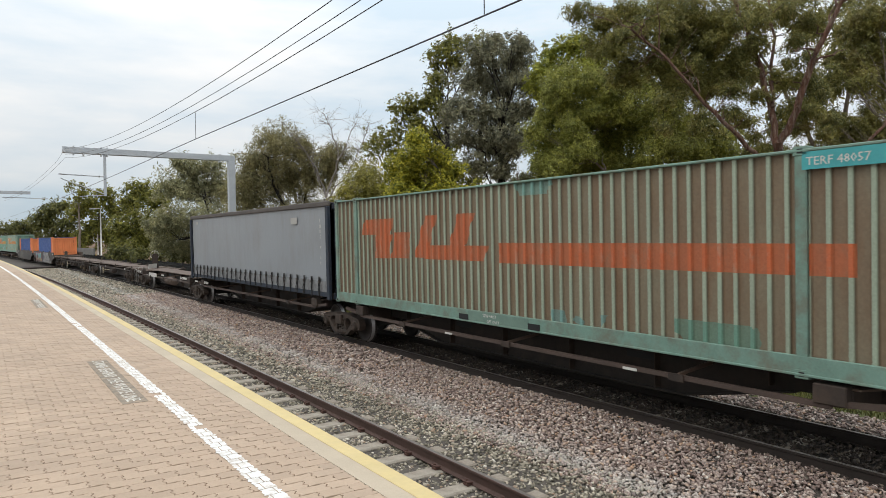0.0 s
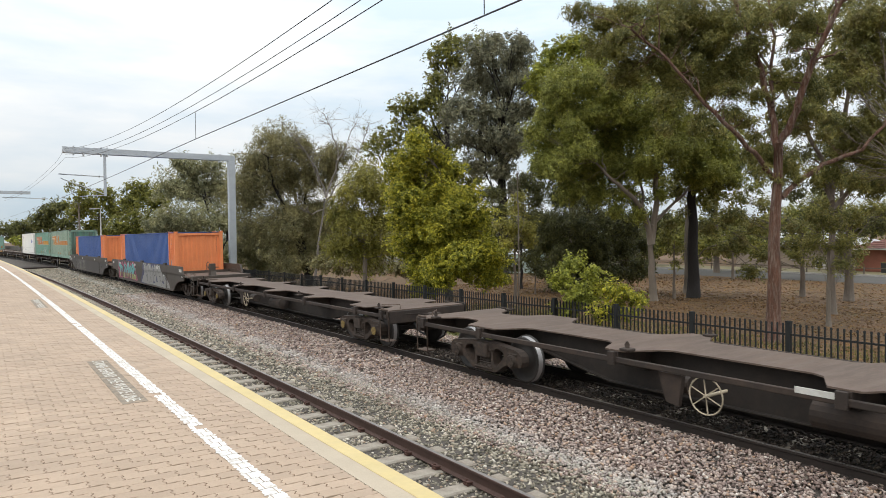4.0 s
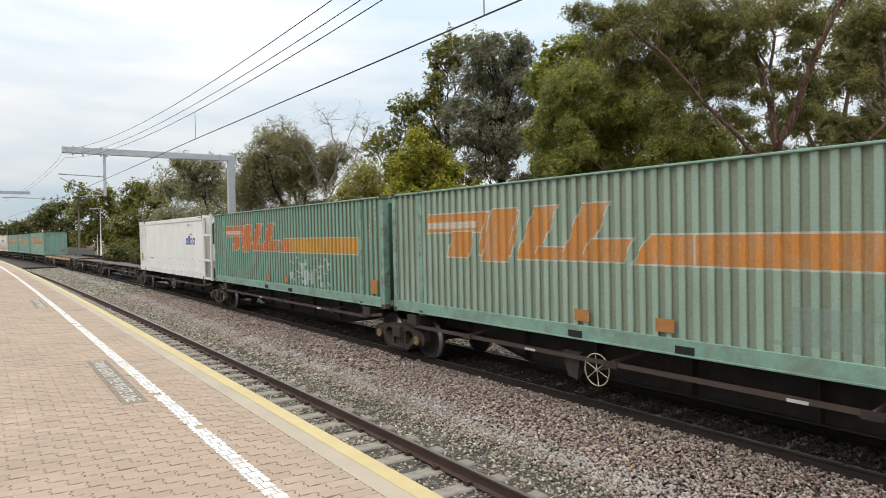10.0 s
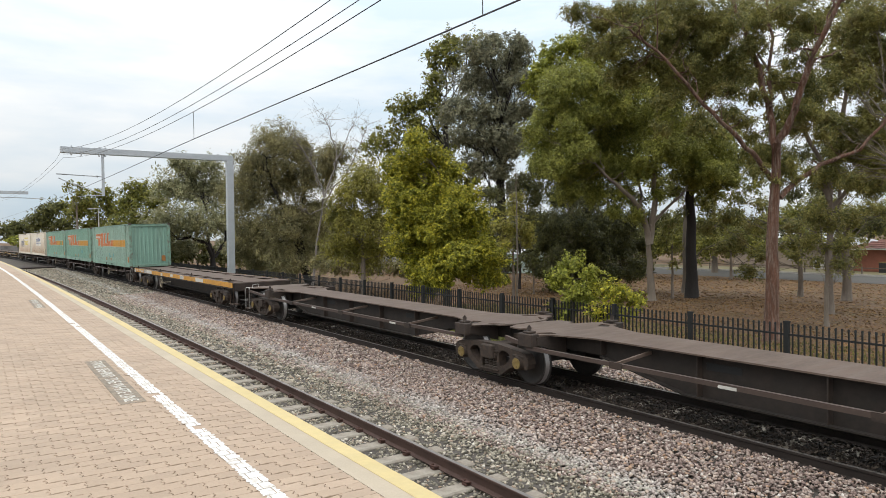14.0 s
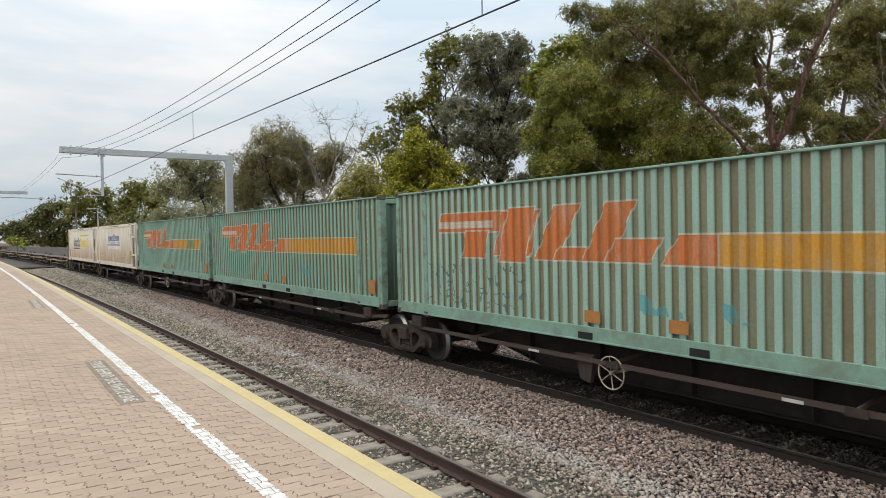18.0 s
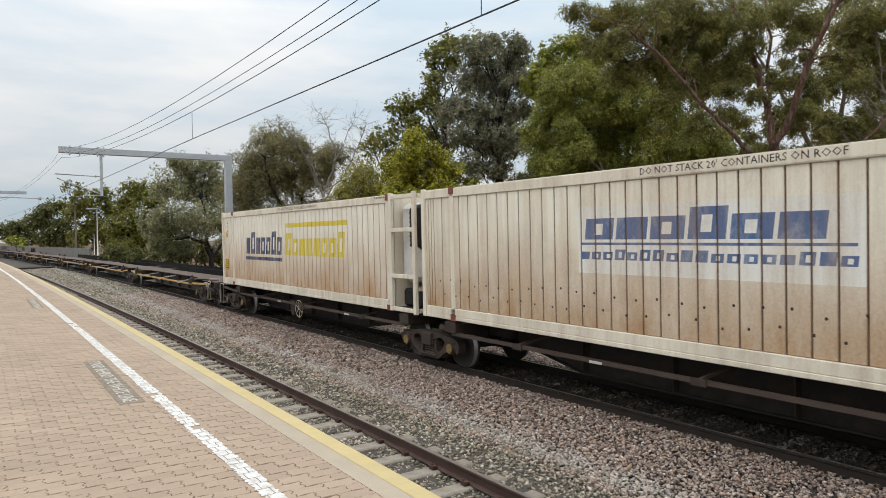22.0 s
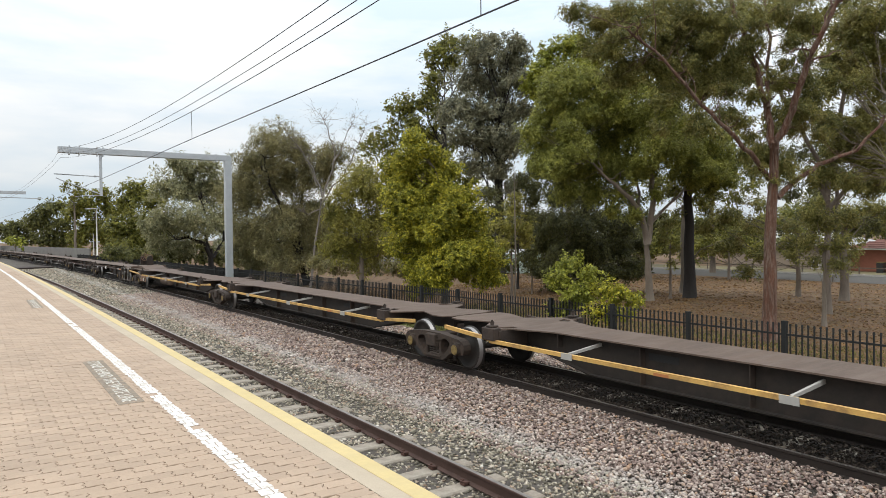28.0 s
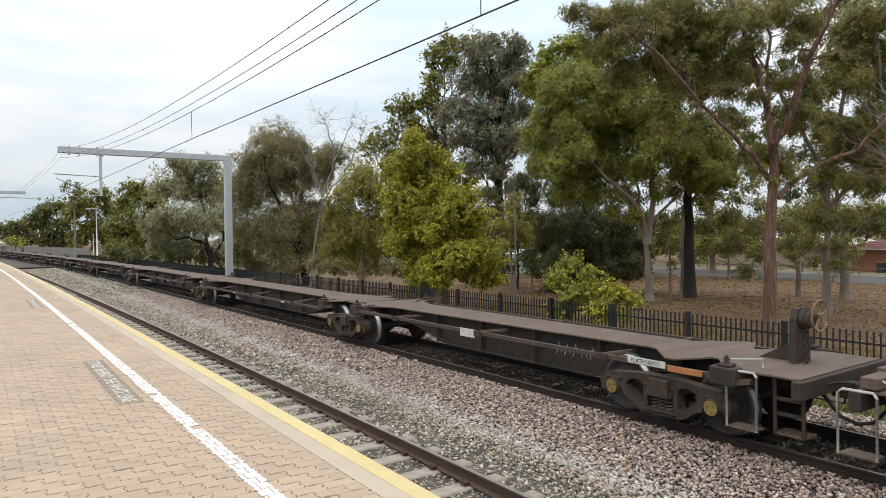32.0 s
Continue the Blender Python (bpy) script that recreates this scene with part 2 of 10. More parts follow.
for x0, x1, nm, mt, lb in ((54, 62.5, "road", M_ROAD, "grey asphalt suburban road behind the park"), (62.55, 69, "verge", M_VERGE, "dry grass verge before the houses")):
    zz = (ground_at(x0) + 0.02, ground_at(x1) + 0.02 + (0.1 if nm == "verge" else 0.0))
    tagged(part(nm, raw(nm, [(x0 + bend(y), y, zz[0]) if s == 0 else (x1 + bend(y), y, zz[1]) for y in (-60, 0, 40, 80, 120, 160) for s in (0, 1)],
           [(2 * i, 2 * i + 1, 2 * i + 3, 2 * i + 2) for i in range(5)], mt), None, None), lb, nm, kind="structure")

tagged(part("oily_shaded_bed", grid_sheet("oily_shaded_bed", [8.9, 10.9, 11.35], YS, lambda x, y: -0.192 if x < 11 else -0.222, M_OILY_SHADE), None, None), "oil-dark bed under the freight track, blackened for the train's shade", "ballast", kind="structure")
tagged(part("turf", grid_sheet("turf", [12.3, 14.3, 17.2], [y for y in YS if -20 < y < 130], lambda x, y: -0.312, M_TURF), None, None), "patchy straw-coloured turf along the fence", "turf", kind="structure")

# ---- platform ----
plat = part("platform", grid_sheet("platform", [-14, X_EDGE - 0.15], YS, lambda x, y: Z_PLAT - 0.012, M_JOINT), None, None)
tagged(plat, "station platform paved with interlocking clay pavers", "platform", kind="structure")
wall_bm = raw("platform_wall", [(X_EDGE - 0.12 + bend(y), y, z) for y in YS for z in (-0.3, Z_PLAT - 0.14)],
              [(2 * i, 2 * i + 2, 2 * i + 3, 2 * i + 1) for i in range(len(YS) - 1)], M_CONC)
tagged(part("platform_wall", wall_bm, None, None), "concrete face wall of the platform", "wall", kind="structure")


def strip(name, x0, x1, z0, z1, ys, material):
    vs = [(x + bend(y), y, z) for y in ys for x, z in ((x0, z0), (x0, z1), (x1, z1), (x1, z0))]
    fs = [(4 * i + a, 4 * i + (a + 1) % 4, 4 * i + 4 + (a + 1) % 4, 4 * i + 4 + a) for i in range(len(ys) - 1) for a in range(4)]
    fs += [(0, 3, 2, 1), (len(vs) - 4, len(vs) - 3, len(vs) - 2, len(vs) - 1)]
    return raw(name, vs, fs, material)


tagged(part("platform_coping", strip("platform_coping", X_EDGE - 0.29, X_EDGE, Z_PLAT - 0.14, Z_PLAT, YS, M_COPING), None, None),
       "pale concrete coping along the platform edge", "coping", kind="structure")
tagged(part("yellow_edge_line", strip("yellow_edge_line", X_EDGE - 0.135, X_EDGE + 0.004, Z_PLAT - 0.03, Z_PLAT + 0.004, YS, M_YELLOW), None, None),
       "faded yellow painted line on the platform edge", "painted line", kind="structure")


def painted_line(x0, x1):
    """Paint lying paver by paver: ragged edges, joints and chips left bare."""
    g = np.random.default_rng(31)
    vs, fs = [], []
    y, k_ = 3.2, 0
    while y < 60:
        step = 0.125 if y < 45 else 4.0
        xs = [x0] + ([x0 + (x1 - x0) * (0.3 + 0.4 * (k_ % 2)) + g.uniform(-0.008, 0.008)] if step < 1 else []) + [x1]
        for a, b in zip(xs, xs[1:]):
            if step < 1 and g.random() < 0.03:
                continue
            gap = 0.0035 if step < 1 else 0.0
            n = 6 if step < 1 else 2
            la, lb = [], []
            for j in range(n):
                yy = y + gap + (step - 2 * gap) * j / (n - 1)
                rag = 0.007 if step < 1 else 0.0
                la.append((a + (gap if a > x0 else g.normal(0, rag)) + bend(yy), yy, Z_PLAT + 0.004))
                lb.append((b - (gap if b < x1 else g.normal(0, rag)) + bend(yy), yy, Z_PLAT + 0.004))
            i0 = len(vs)
            vs += la + lb
            fs += [(i0 + j, i0 + n + j, i0 + n + j + 1, i0 + j + 1) for j in range(n - 1)]
        y += step
        k_ += 1
    far = [v for v in YS if v > y]
    for ya, yb in zip([y] + far, far):
        i0 = len(vs)
        vs += [(x0 + bend(ya), ya, Z_PLAT + 0.004), (x1 + bend(ya), ya, Z_PLAT + 0.004), (x1 + bend(yb), yb, Z_PLAT + 0.004), (x0 + bend(yb), yb, Z_PLAT + 0.004)]
        fs.append((i0, i0 + 1, i0 + 2, i0 + 3))
    return raw("white_safety_line", vs, fs, M_LINE)


tagged(part("white_safety_line", painted_line(X_LINE - 0.062, X_LINE + 0.062), None, None),
       "worn white painted safety line on the pavers", "painted line", kind="structure")

# ---- rails ----
RAIL = [(-0.07, -0.165), (0.07, -0.165), (0.07, -0.155), (0.012, -0.135), (0.012, -0.045), (0.035, -0.03), (0.035, -0.004), (0.028, 0), (-0.028, 0), (-0.035, -0.004), (-0.035, -0.03), (-0.012, -0.045), (-0.012, -0.135), (-0.07, -0.155)]


M_RAILDK = surface("rail_dark", (0.028, 0.02, 0.016), 0.75, 0.2, vary=0.3, big=3, fine=50)


def rail(name, xc, dz, label, body=None):
    n = len(RAIL)
    vs = [(xc + px + bend(y), y, pz + dz) for y in YS for px, pz in RAIL]
    fs, mi = [], []
    for i in range(len(YS) - 1):
        for a in range(n):
            fs.append((i * n + a, i * n + (a + 1) % n, (i + 1) * n + (a + 1) % n, (i + 1) * n + a))
            mi.append(1 if a == 7 else 0)
    return tagged(part(name, raw(name, vs, fs, [body or M_RAIL, M_RAILTOP], index=mi), None, None), label, "rail", "running rails")


rail("rail", X_NEAR - 0.8, 0, "rusty brown steel rail beside the platform")
rail("rail", X_NEAR + 0.8, 0, "rusty brown steel rail on concrete sleepers")
rail("rail", X_FAR - 0.7525, 0, "dark steel rail of the freight track", M_RAILDK)
rail("rail", X_FAR + 0.7525, 0.018, "dark steel rail of the freight track", M_RAILDK)

# ---- fence ----
def fence_run():
    root = empty("picket_fence", pose(0, 0, 0))
    tagged(root, "black steel picket fence along the railway", "fence")
    bm = bx(bmesh.new(), -0.014, 0.014, -0.014, 0.014, -0.22, 0.93)
    prism(bm, [(-0.02, 0.93), (0.02, 0.93), (0, 0.98)], 1, -0.02, 0.02)
    picket = bpy.data.meshes.new("picket")
    bm.to_mesh(picket)
    picket.materials.append(M_FENCE)
    bm.free()
    bm = bx(bmesh.new(), -0.05, 0.05, -0.05, 0.05, -0.34, 1.0)
    bx(bm, -0.055, 0.055, -0.055, 0.055, 1.0, 1.03)
    post = bpy.data.meshes.new("post")
    bm.to_mesh(post)
    post.materials.append(M_FENCE)
    bm.free()
    rest, k = bmesh.new(), 0
    for i in range(-4, 42):
        y0 = 7.95 + 2.4 * i
        part("post", post, None, root, "", pose(X_FENCE + bend(y0), y0, 0))
        xa, xb = X_FENCE + bend(y0), X_FENCE + bend(y0 + 2.4)
        rail_bm = bmesh.new()
        for z in (-0.05, 0.72):
            prism(rail_bm, [(-0.018, z), (0.018, z), (0.018, z + 0.04), (-0.018, z + 0.04)], 1, 0.04, 2.36)
        part("fence_rail", rail_bm, M_FENCE, root, "", pose(xa, y0, 0, 0, 0, math.degrees(-math.atan2(xb - xa, 2.4))))
        for j in range(1, 19):
            y = y0 + 2.4 * j / 19
            x = xa + (xb - xa) * j / 19
            if -2 <= i < 14:
                part("picket", picket, None, root, "", pose(x, y, 0))
            else:
                bx(rest, x - 0.017, x + 0.017, y - 0.017, y + 0.017, -0.22, 0.95)
    tagged(part("pickets", rest, M_FENCE, root), kind="stuff")


fence_run()


# ---- overhead line: portals, wires ----
def portal(y, x0, x1, ztop, label, right_leg=True):
    root = tagged(empty("catenary_portal", pose(0, 0, 0)), label, "gantry", "overhead line portals")
    bm = bmesh.new()
    bx(bm, x0, x1 + 0.43, y - 0.16, y + 0.16, ztop - 0.36, ztop, bev=0.02)
    part("beam", bm, M_GALV, root)
    xl = x1 if right_leg else x0
    part("post", bx(bmesh.new(), xl, xl + 0.43, y - 0.16, y + 0.16, -0.32, ztop - 0.362, bev=0.02), M_GALV, root)
    bm = bx(bmesh.new(), xl - 0.15, xl + 0.58, y - 0.32, y + 0.32, -0.32, -0.1, bev=0.02)
    part("footing", bm, M_CONC, root)
    for xx in (x0 + 0.55, x0 + 1.05, x0 + 1.95, x0 + 2.25, x1 - 0.5):
        part("clamp", bx(bmesh.new(), xx - 0.03, xx + 0.03, y - 0.19, y + 0.19, ztop - 0.45, ztop + 0.05), M_GALV, root)
    if not right_leg:
        part("cantilever_arm", tube(bmesh.new(), [(x1 - 2.4, y, ztop - 0.75), (x1 + 2.2, y, ztop - 0.85)], 0.05, 6), M_GALV, root)
        return root
    xd = x0 + 2.12
    part("drop_post", bx(bmesh.new(), xd - 0.07, xd + 0.07, y - 0.07, y + 0.07, ztop - 2.7, ztop - 0.362), M_GALV, root)
    bm = bmesh.new()
    tube(bm, [(xd, y, 6.55), (x0 - 0.2, y, 6.62)], 0.035, 6)
    tube(bm, [(xd, y, 5.55), (x0 + 0.1, y, 6.3), (x0 - 0.1, y, 6.4)], 0.028, 6)
    tube(bm, [(xd, y, 5.5), (xd - 1.3, y, 5.4)], 0.02, 6)
    part("cantilever_arm", bm, M_GALV, root)
    bm = bmesh.new()
    for s in range(5):
        lathe(bm, [(-0.02, 0.04), (0, 0.08), (0.02, 0.04)], 0, 10)
    bmesh.ops.translate(bm, verts=bm.verts, vec=(xd - 0.3, y, 6.55))
    part("insulator", bm, M_CONC, root)
    return root


portal(43.0, 3.65, 12.75, 8.15, "galvanised steel overhead-line portal with hanging post")
portal(95.0, -9.0, 4.23, 8.86, "galvanised steel overhead-line portal farther along the line", False)


def wire(name, pts, r, label):
    cu = bmesh.new()
    tube(cu, pts, r, 5, caps=False)
    return tagged(part(name, cu, M_WIRE, None), label, "wire", "overhead wires")


def sag(x, ya, za, yb, zb, drop, n=14):
    out = []
    for i in range(n + 1):
        s = i / n
        y = ya + (yb - ya) * s
        out.append((x + bend(y), y, za + (zb - za) * s - drop * 4 * s * (1 - s)))
    return out


def hung(z0, c, lo, hi, n=22):
    return [(4.25 + bend(y), y, z0 + c * (y - 12) ** 2) for y in (lo + (hi - lo) * i / n for i in range(n + 1))]


CAT = hung(5.9, 0.0017, -14, 43)
wire("catenary_wire", CAT + sag(4.25, 43, 7.5, 95, 7.7, 0.35)[1:], 0.0075, "dark catenary wire sagging over the track")
wire("catenary_wire", hung(6.08, 0.0017, -14, 43), 0.007, "thin second catenary wire over the track")
wire("contact_wire", [(4.25 + bend(y), y, 5.1 + 0.0122 * y if y < 17 else 5.307 + 0.004 * (y - 17)) for y in range(-14, 150, 3)], 0.0095, "dark contact wire above the near track")
wire("feeder_wire", hung(6.35, 0.00176, -14, 43) + sag(4.25, 43, 7.8, 95, 7.9, 0.35)[1:], 0.0075, "thin feeder wire under the portals")
for y, z0 in ((5.5, 5.17), (16.6, 5.31)):
    top = 5.9 + 0.0017 * (y - 12) ** 2
    bm = tube(bmesh.new(), [(4.25 + bend(y), y, z0), (4.25 + bend(y), y, min(top, z0 + 0.62))], 0.006, 5)
    tagged(part("dropper", bm, M_WIRE, None), "short dropper wire with clip on the contact wire", "dropper", "droppers")

# ---- the train ----
M_STEEL = surface("wagon_brown_steel", (0.031, 0.0215, 0.0165), 0.85, 0.0, vary=0.4, big=1.2, fine=25, dirt=(0.075, 0.047, 0.032), dirt_amt=0.6)
# darker copy of the wagon steel, with the underfloor shade in its colour
M_SILL = surface("shaded_sill_steel", (0.019, 0.0145, 0.0115), 0.9, 0.0, vary=0.4, big=1.2, fine=25, dirt=(0.045, 0.03, 0.022), dirt_amt=0.6)
M_DECK = surface("wagon_deck_worn", (0.10, 0.066, 0.048), 0.75, 0.0, vary=0.35, big=1.6, fine=18, dirt=(0.18, 0.14, 0.115), dirt_amt=0.5, stretch=(0.35, 1.6, 1))
M_BOGIE = surface("bogie_grime", (0.036, 0.025, 0.0185), 0.88, 0.0, vary=0.45, big=4, fine=30, dirt=(0.085, 0.052, 0.034), dirt_amt=0.6)
M_WHEEL = surface("wheel_steel", (0.04, 0.035, 0.032), 0.65, 0.25, vary=0.3, big=4, fine=30)
M_TREAD = surface("wheel_tread_worn", (0.30, 0.29, 0.285), 0.42, 0.8, vary=0.1, big=4, fine=30)
M_SPRING = surface("spring_steel", (0.09, 0.07, 0.058), 0.7, 0.2, vary=0.3, fine=30)
M_CAP = surface("axle_cap_yellow", (0.22, 0.15, 0.045), 0.7, vary=0.4, big=8, fine=40, dirt=(0.1, 0.08, 0.05))
M_ROD = surface("yellow_rod_paint", (0.58, 0.35, 0.10), 0.6, vary=0.25, big=1.5, fine=30, dirt=(0.17, 0.085, 0.045), dirt_amt=0.9)
M_ROD_BROWN = surface("brown_rod_paint", (0.062, 0.04, 0.031), 0.7, vary=0.3, big=1.5, fine=30)
M_TAG = surface("white_marking", (0.55, 0.53, 0.49), 0.7, vary=0.15, big=3, fine=30, dirt=(0.3, 0.26, 0.22), dirt_amt=0.5)
M_TAGGREY = surface("grey_marking", (0.36, 0.345, 0.32), 0.7, vary=0.15, big=3, fine=30)
M_HANDWHEEL = surface("handwheel_cream", (0.42, 0.35, 0.25), 0.7, vary=0.2, big=4, fine=30)
M_SEAM = surface("dark_seam", (0.045, 0.038, 0.032), 0.9, vary=0.3, fine=30)
M_CASTRED = surface("casting_rust_red", (0.20, 0.06, 0.04), 0.8, vary=0.35, big=5, fine=30)
M_UNIT = surface("cooling_unit_white", (0.60, 0.585, 0.55), 0.5, vary=0.1, big=1.5, fine=20, dirt=(0.3, 0.25, 0.2), dirt_amt=0.4)
M_CURTTOP = surface("roof_edge_dark", (0.075, 0.062, 0.054), 0.7, vary=0.3, big=2, fine=20)
M_SKIRT = surface("dirty_curtain_foot", (0.19, 0.19, 0.19), 0.55, vary=0.3, big=2.2, fine=14, bumps=0.4, dist=0.02, dirt=(0.04, 0.036, 0.033), dirt_amt=0.9)
M_SCUFF = surface("black_scuff", (0.05, 0.048, 0.045), 0.8, vary=0.3, fine=30)
M_BLACKTXT = surface("black_lettering", (0.02, 0.02, 0.02), 0.7, vary=0.1, bumps=0)
CANT = -0.71
WR = 0.46


def travelled(t):
    """Metres that the train has gone since the clip's middle: it slows a little all the way."""
    a = (t - 16) / 16
    return 191.95 * a - 9.996 * a * a + 1.0588 * a ** 3


def on_line(u, half, t):
    """The pose on the freight track of a vehicle whose middle is u metres along the train."""
    ya, yb = u - half - travelled(t), u + half - travelled(t)
    xa, xb = X_FAR + bend(ya), X_FAR + bend(yb)
    return pose((xa + xb) / 2, (ya + yb) / 2, 0.009, 0, CANT, math.degrees(-math.atan2(xb - xa, yb - ya)))


RIDERS, SPINNERS = [], []


def rides(ob, u, half):
    RIDERS.append((ob, u, half))
    ob.matrix_basis = on_line(u, half, 0)
    return ob


# bogie meshes, made once
def bogie_meshes():
    out = {}
    bm = bmesh.new()
    half = [(0.0, 0.755), (0.35, 0.75), (0.6, 0.725), (0.82, 0.70), (0.98, 0.69), (1.1, 0.655), (1.18, 0.58), (1.2, 0.47), (1.16, 0.37), (1.09, 0.35), (1.07, 0.44), (0.75, 0.44),
            (0.73, 0.35), (0.66, 0.33), (0.58, 0.285), (0.46, 0.2), (0.36, 0.155), (0.0, 0.15)]
    prof = half + [(-y, z) for y, z in half[-2:0:-1]]
    win = [(0.66, 0.52), (0.62, 0.60), (0.5, 0.645), (0.38, 0.64), (0.315, 0.58), (0.31, 0.42), (0.33, 0.32), (0.39, 0.29), (0.47, 0.34), (0.58, 0.43)]
    holes = [win, [(-y, z) for y, z in win[::-1]], [(-0.24, 0.52), (-0.2, 0.57), (0.2, 0.57), (0.24, 0.52), (0.24, 0.255), (-0.24, 0.255)]]
    x0, x1 = -0.095, 0.095
    for x in (x0, x1):
        loops = []
        for lp in (prof, *holes):
            vs = [bm.verts.new((x, y, z)) for y, z in lp]
            loops.append([bm.edges.new((vs[i], vs[(i + 1) % len(vs)])) for i in range(len(vs))])
        bmesh.ops.triangle_fill(bm, edges=[e for lp in loops for e in lp], use_beauty=True)
    bm.verts.ensure_lookup_table()
    n = len(bm.verts) // 2
    i0 = 0
    for lp in (prof, *holes):
        m = len(lp)
        for i in range(m):
            a, b = i0 + i, i0 + (i + 1) % m
            bm.faces.new((bm.verts[a], bm.verts[b], bm.verts[b + n], bm.verts[a + n]))
        i0 += m
    bmesh.ops.recalc_face_normals(bm, faces=bm.faces)
    for y in (-0.91, 0.91):
        tube(bm, [(-0.14, y, WR), (-0.125, y, WR), (0.1, y, WR)], [0.115, 0.14, 0.145], 14)
        bx(bm, -0.115, 0.1, y - 0.17, y + 0.17, 0.56, 0.63, bev=0.025)
    for z0, z1, d in ((0.585, 0.62, 0.03), (0.2, 0.235, 0.035)):
        bx(bm, -0.095 - d, 0.0, -0.3, 0.3, z0, z1, bev=0.008)
    bx(bm, -0.13, 0.09, -0.22, 0.22, 0.44, 0.55, bev=0.02)
    out["sideframe"] = bm
    bm = tube(bmesh.new(), [(0.062 * math.cos(a_ * 0.7854), 0.062 * math.sin(a_ * 0.7854), 0.24 + a_ * 0.0065) for a_ in range(44)], 0.019, 5)
    out["spring"] = bm
    bm = bx(bmesh.new(), -1.2, 1.2, -0.19, 0.19, 0.44, 0.72, bev=0.02)
    bx(bm, -0.3, 0.3, -0.3, 0.3, 0.6, 0.84, bev=0.02)
    for s in (-1, 1):
        tube(bm, [(-0.9, s * 0.4, 0.36), (0.9, s * 0.4, 0.36)], 0.05, 8)
        bx(bm, -0.82, -0.64, s * 0.44 - 0.03, s * 0.44 + 0.03, 0.3, 0.6)
        bx(bm, 0.64, 0.82, s * 0.44 - 0.03, s * 0.44 + 0.03, 0.3, 0.6)
    out["bogie"] = bm
    bm = bmesh.new()
    lathe(bm, [(-1.12, 0.07), (1.12, 0.07)], 0, 10)
    for s in (-1, 1):
        prof_w = [(0.68, 0.11), (0.69, 0.2), (0.71, 0.36), (0.685, 0.40), (0.685, 0.488), (0.715, 0.488), (0.72, 0.462), (0.82, 0.458), (0.825, 0.40), (0.775, 0.37), (0.765, 0.2), (0.83, 0.12), (0.83, 0.1)]
        f0 = len(bm.faces)
        lathe(bm, [(s * x, r) for x, r in prof_w], 0, 28)
        bm.faces.ensure_lookup_table()
        for f in bm.faces[f0:]:
            c = f.calc_center_median()
            if math.hypot(c.y, c.z) > 0.449 and abs(c.x) > 0.72:
                f.material_index = 1
            f.smooth = True
    out["wheelset"] = bm
    bm = lathe(bmesh.new(), [(-0.03, 0.11), (0.0, 0.1), (0.01, 0.06)], 0, 14)
    for j in range(3):
        a = 2 * math.pi * j / 3 + 0.3
        lathe_pts = (0.0, 0.062 * math.cos(a), 0.062 * math.sin(a))
        tube(bm, [lathe_pts, (-0.045, lathe_pts[1], lathe_pts[2])], 0.018, 6)
    out["axle_cap"] = bm
    mats = {"sideframe": [M_BOGIE], "spring": [M_SPRING], "bogie": [M_BOGIE], "wheelset": [M_WHEEL, M_TREAD], "axle_cap": [M_CAP]}
    made = {}
    for k_, b_ in out.items():
        me = bpy.data.meshes.new(k_)
        b_.to_mesh(me)
        b_.free()
        for m_ in mats[k_]:
            me.materials.append(m_)
        made[k_] = me
    cap_plain = made["axle_cap"].copy()
    cap_plain.materials.clear()
    cap_plain.materials.append(M_BOGIE)
    made["axle_cap_plain"] = cap_plain
    return made


BOGIE = bogie_meshes()


def bogie(root, u_root, y, caps="yellow"):
    """A three-piece bogie under a wagon, y metres from the wagon's middle; its wheelsets turn."""
    b = part("bogie", BOGIE["bogie"], None, root, "grimy cast steel bogie", pose(0, y, 0))
    for s in (-1, 1):
        part("sideframe", BOGIE["sideframe"], None, b, "", pose(s * 1.02, 0, 0))
        for y_ in (-0.135, 0, 0.135):
            part("spring", BOGIE["spring"], None, b, "", pose(s * 1.03, y_, 0))
        for e in (-1, 1):
            part("axle_cap", BOGIE["axle_cap" if caps == "yellow" else "axle_cap_plain"], None, b, "", pose(s * 1.15, e * 0.91, WR, 0, 0, 0 if s < 0 else 180))
    for e in (-1, 1):
        w = part("wheelset", BOGIE["wheelset"], None, b, "steel wheels with worn treads", pose(0, e * 0.91, WR))
        SPINNERS.append((w, u_root + y + e * 0.91, e * 0.91))
    return b


def grab_iron(root, x, y, z=0.98, h=0.3, w=0.5, mat=None):
    bm = tube(bmesh.new(), [(x, y - w / 2, z), (x, y - w / 2, z + h), (x, y + w / 2, z + h), (x, y + w / 2, z)], 0.014, 6)
    part("grab_iron", bm, mat or M_TAG, root)


def handwheel(root, x, y, z, r=0.27, mat=None, bracket=True):
    bm = ring(bmesh.new(), (x, y, z), r, 0.012, "x", 28)
    for j in range(6):
        a = math.pi * j / 3 + 0.4
        tube(bm, [(x, y, z), (x, y + r * math.cos(a), z + r * math.sin(a))], 0.009, 5)
    tube(bm, [(x - 0.03, y, z), (x + 0.5, y, z)], 0.025, 6)
    hw = part("handwheel", bm, mat or M_HANDWHEEL, root, "pale spoked brake handwheel")
    if bracket:
        part("brake_bracket", prism(bmesh.new(), [(y + 0.42, z + 0.22), (y + 0.86, z + 0.22), (y + 0.72, z - 0.22), (y + 0.5, z - 0.26)], 0, x + 0.04, x + 0.12), M_STEEL, hw)


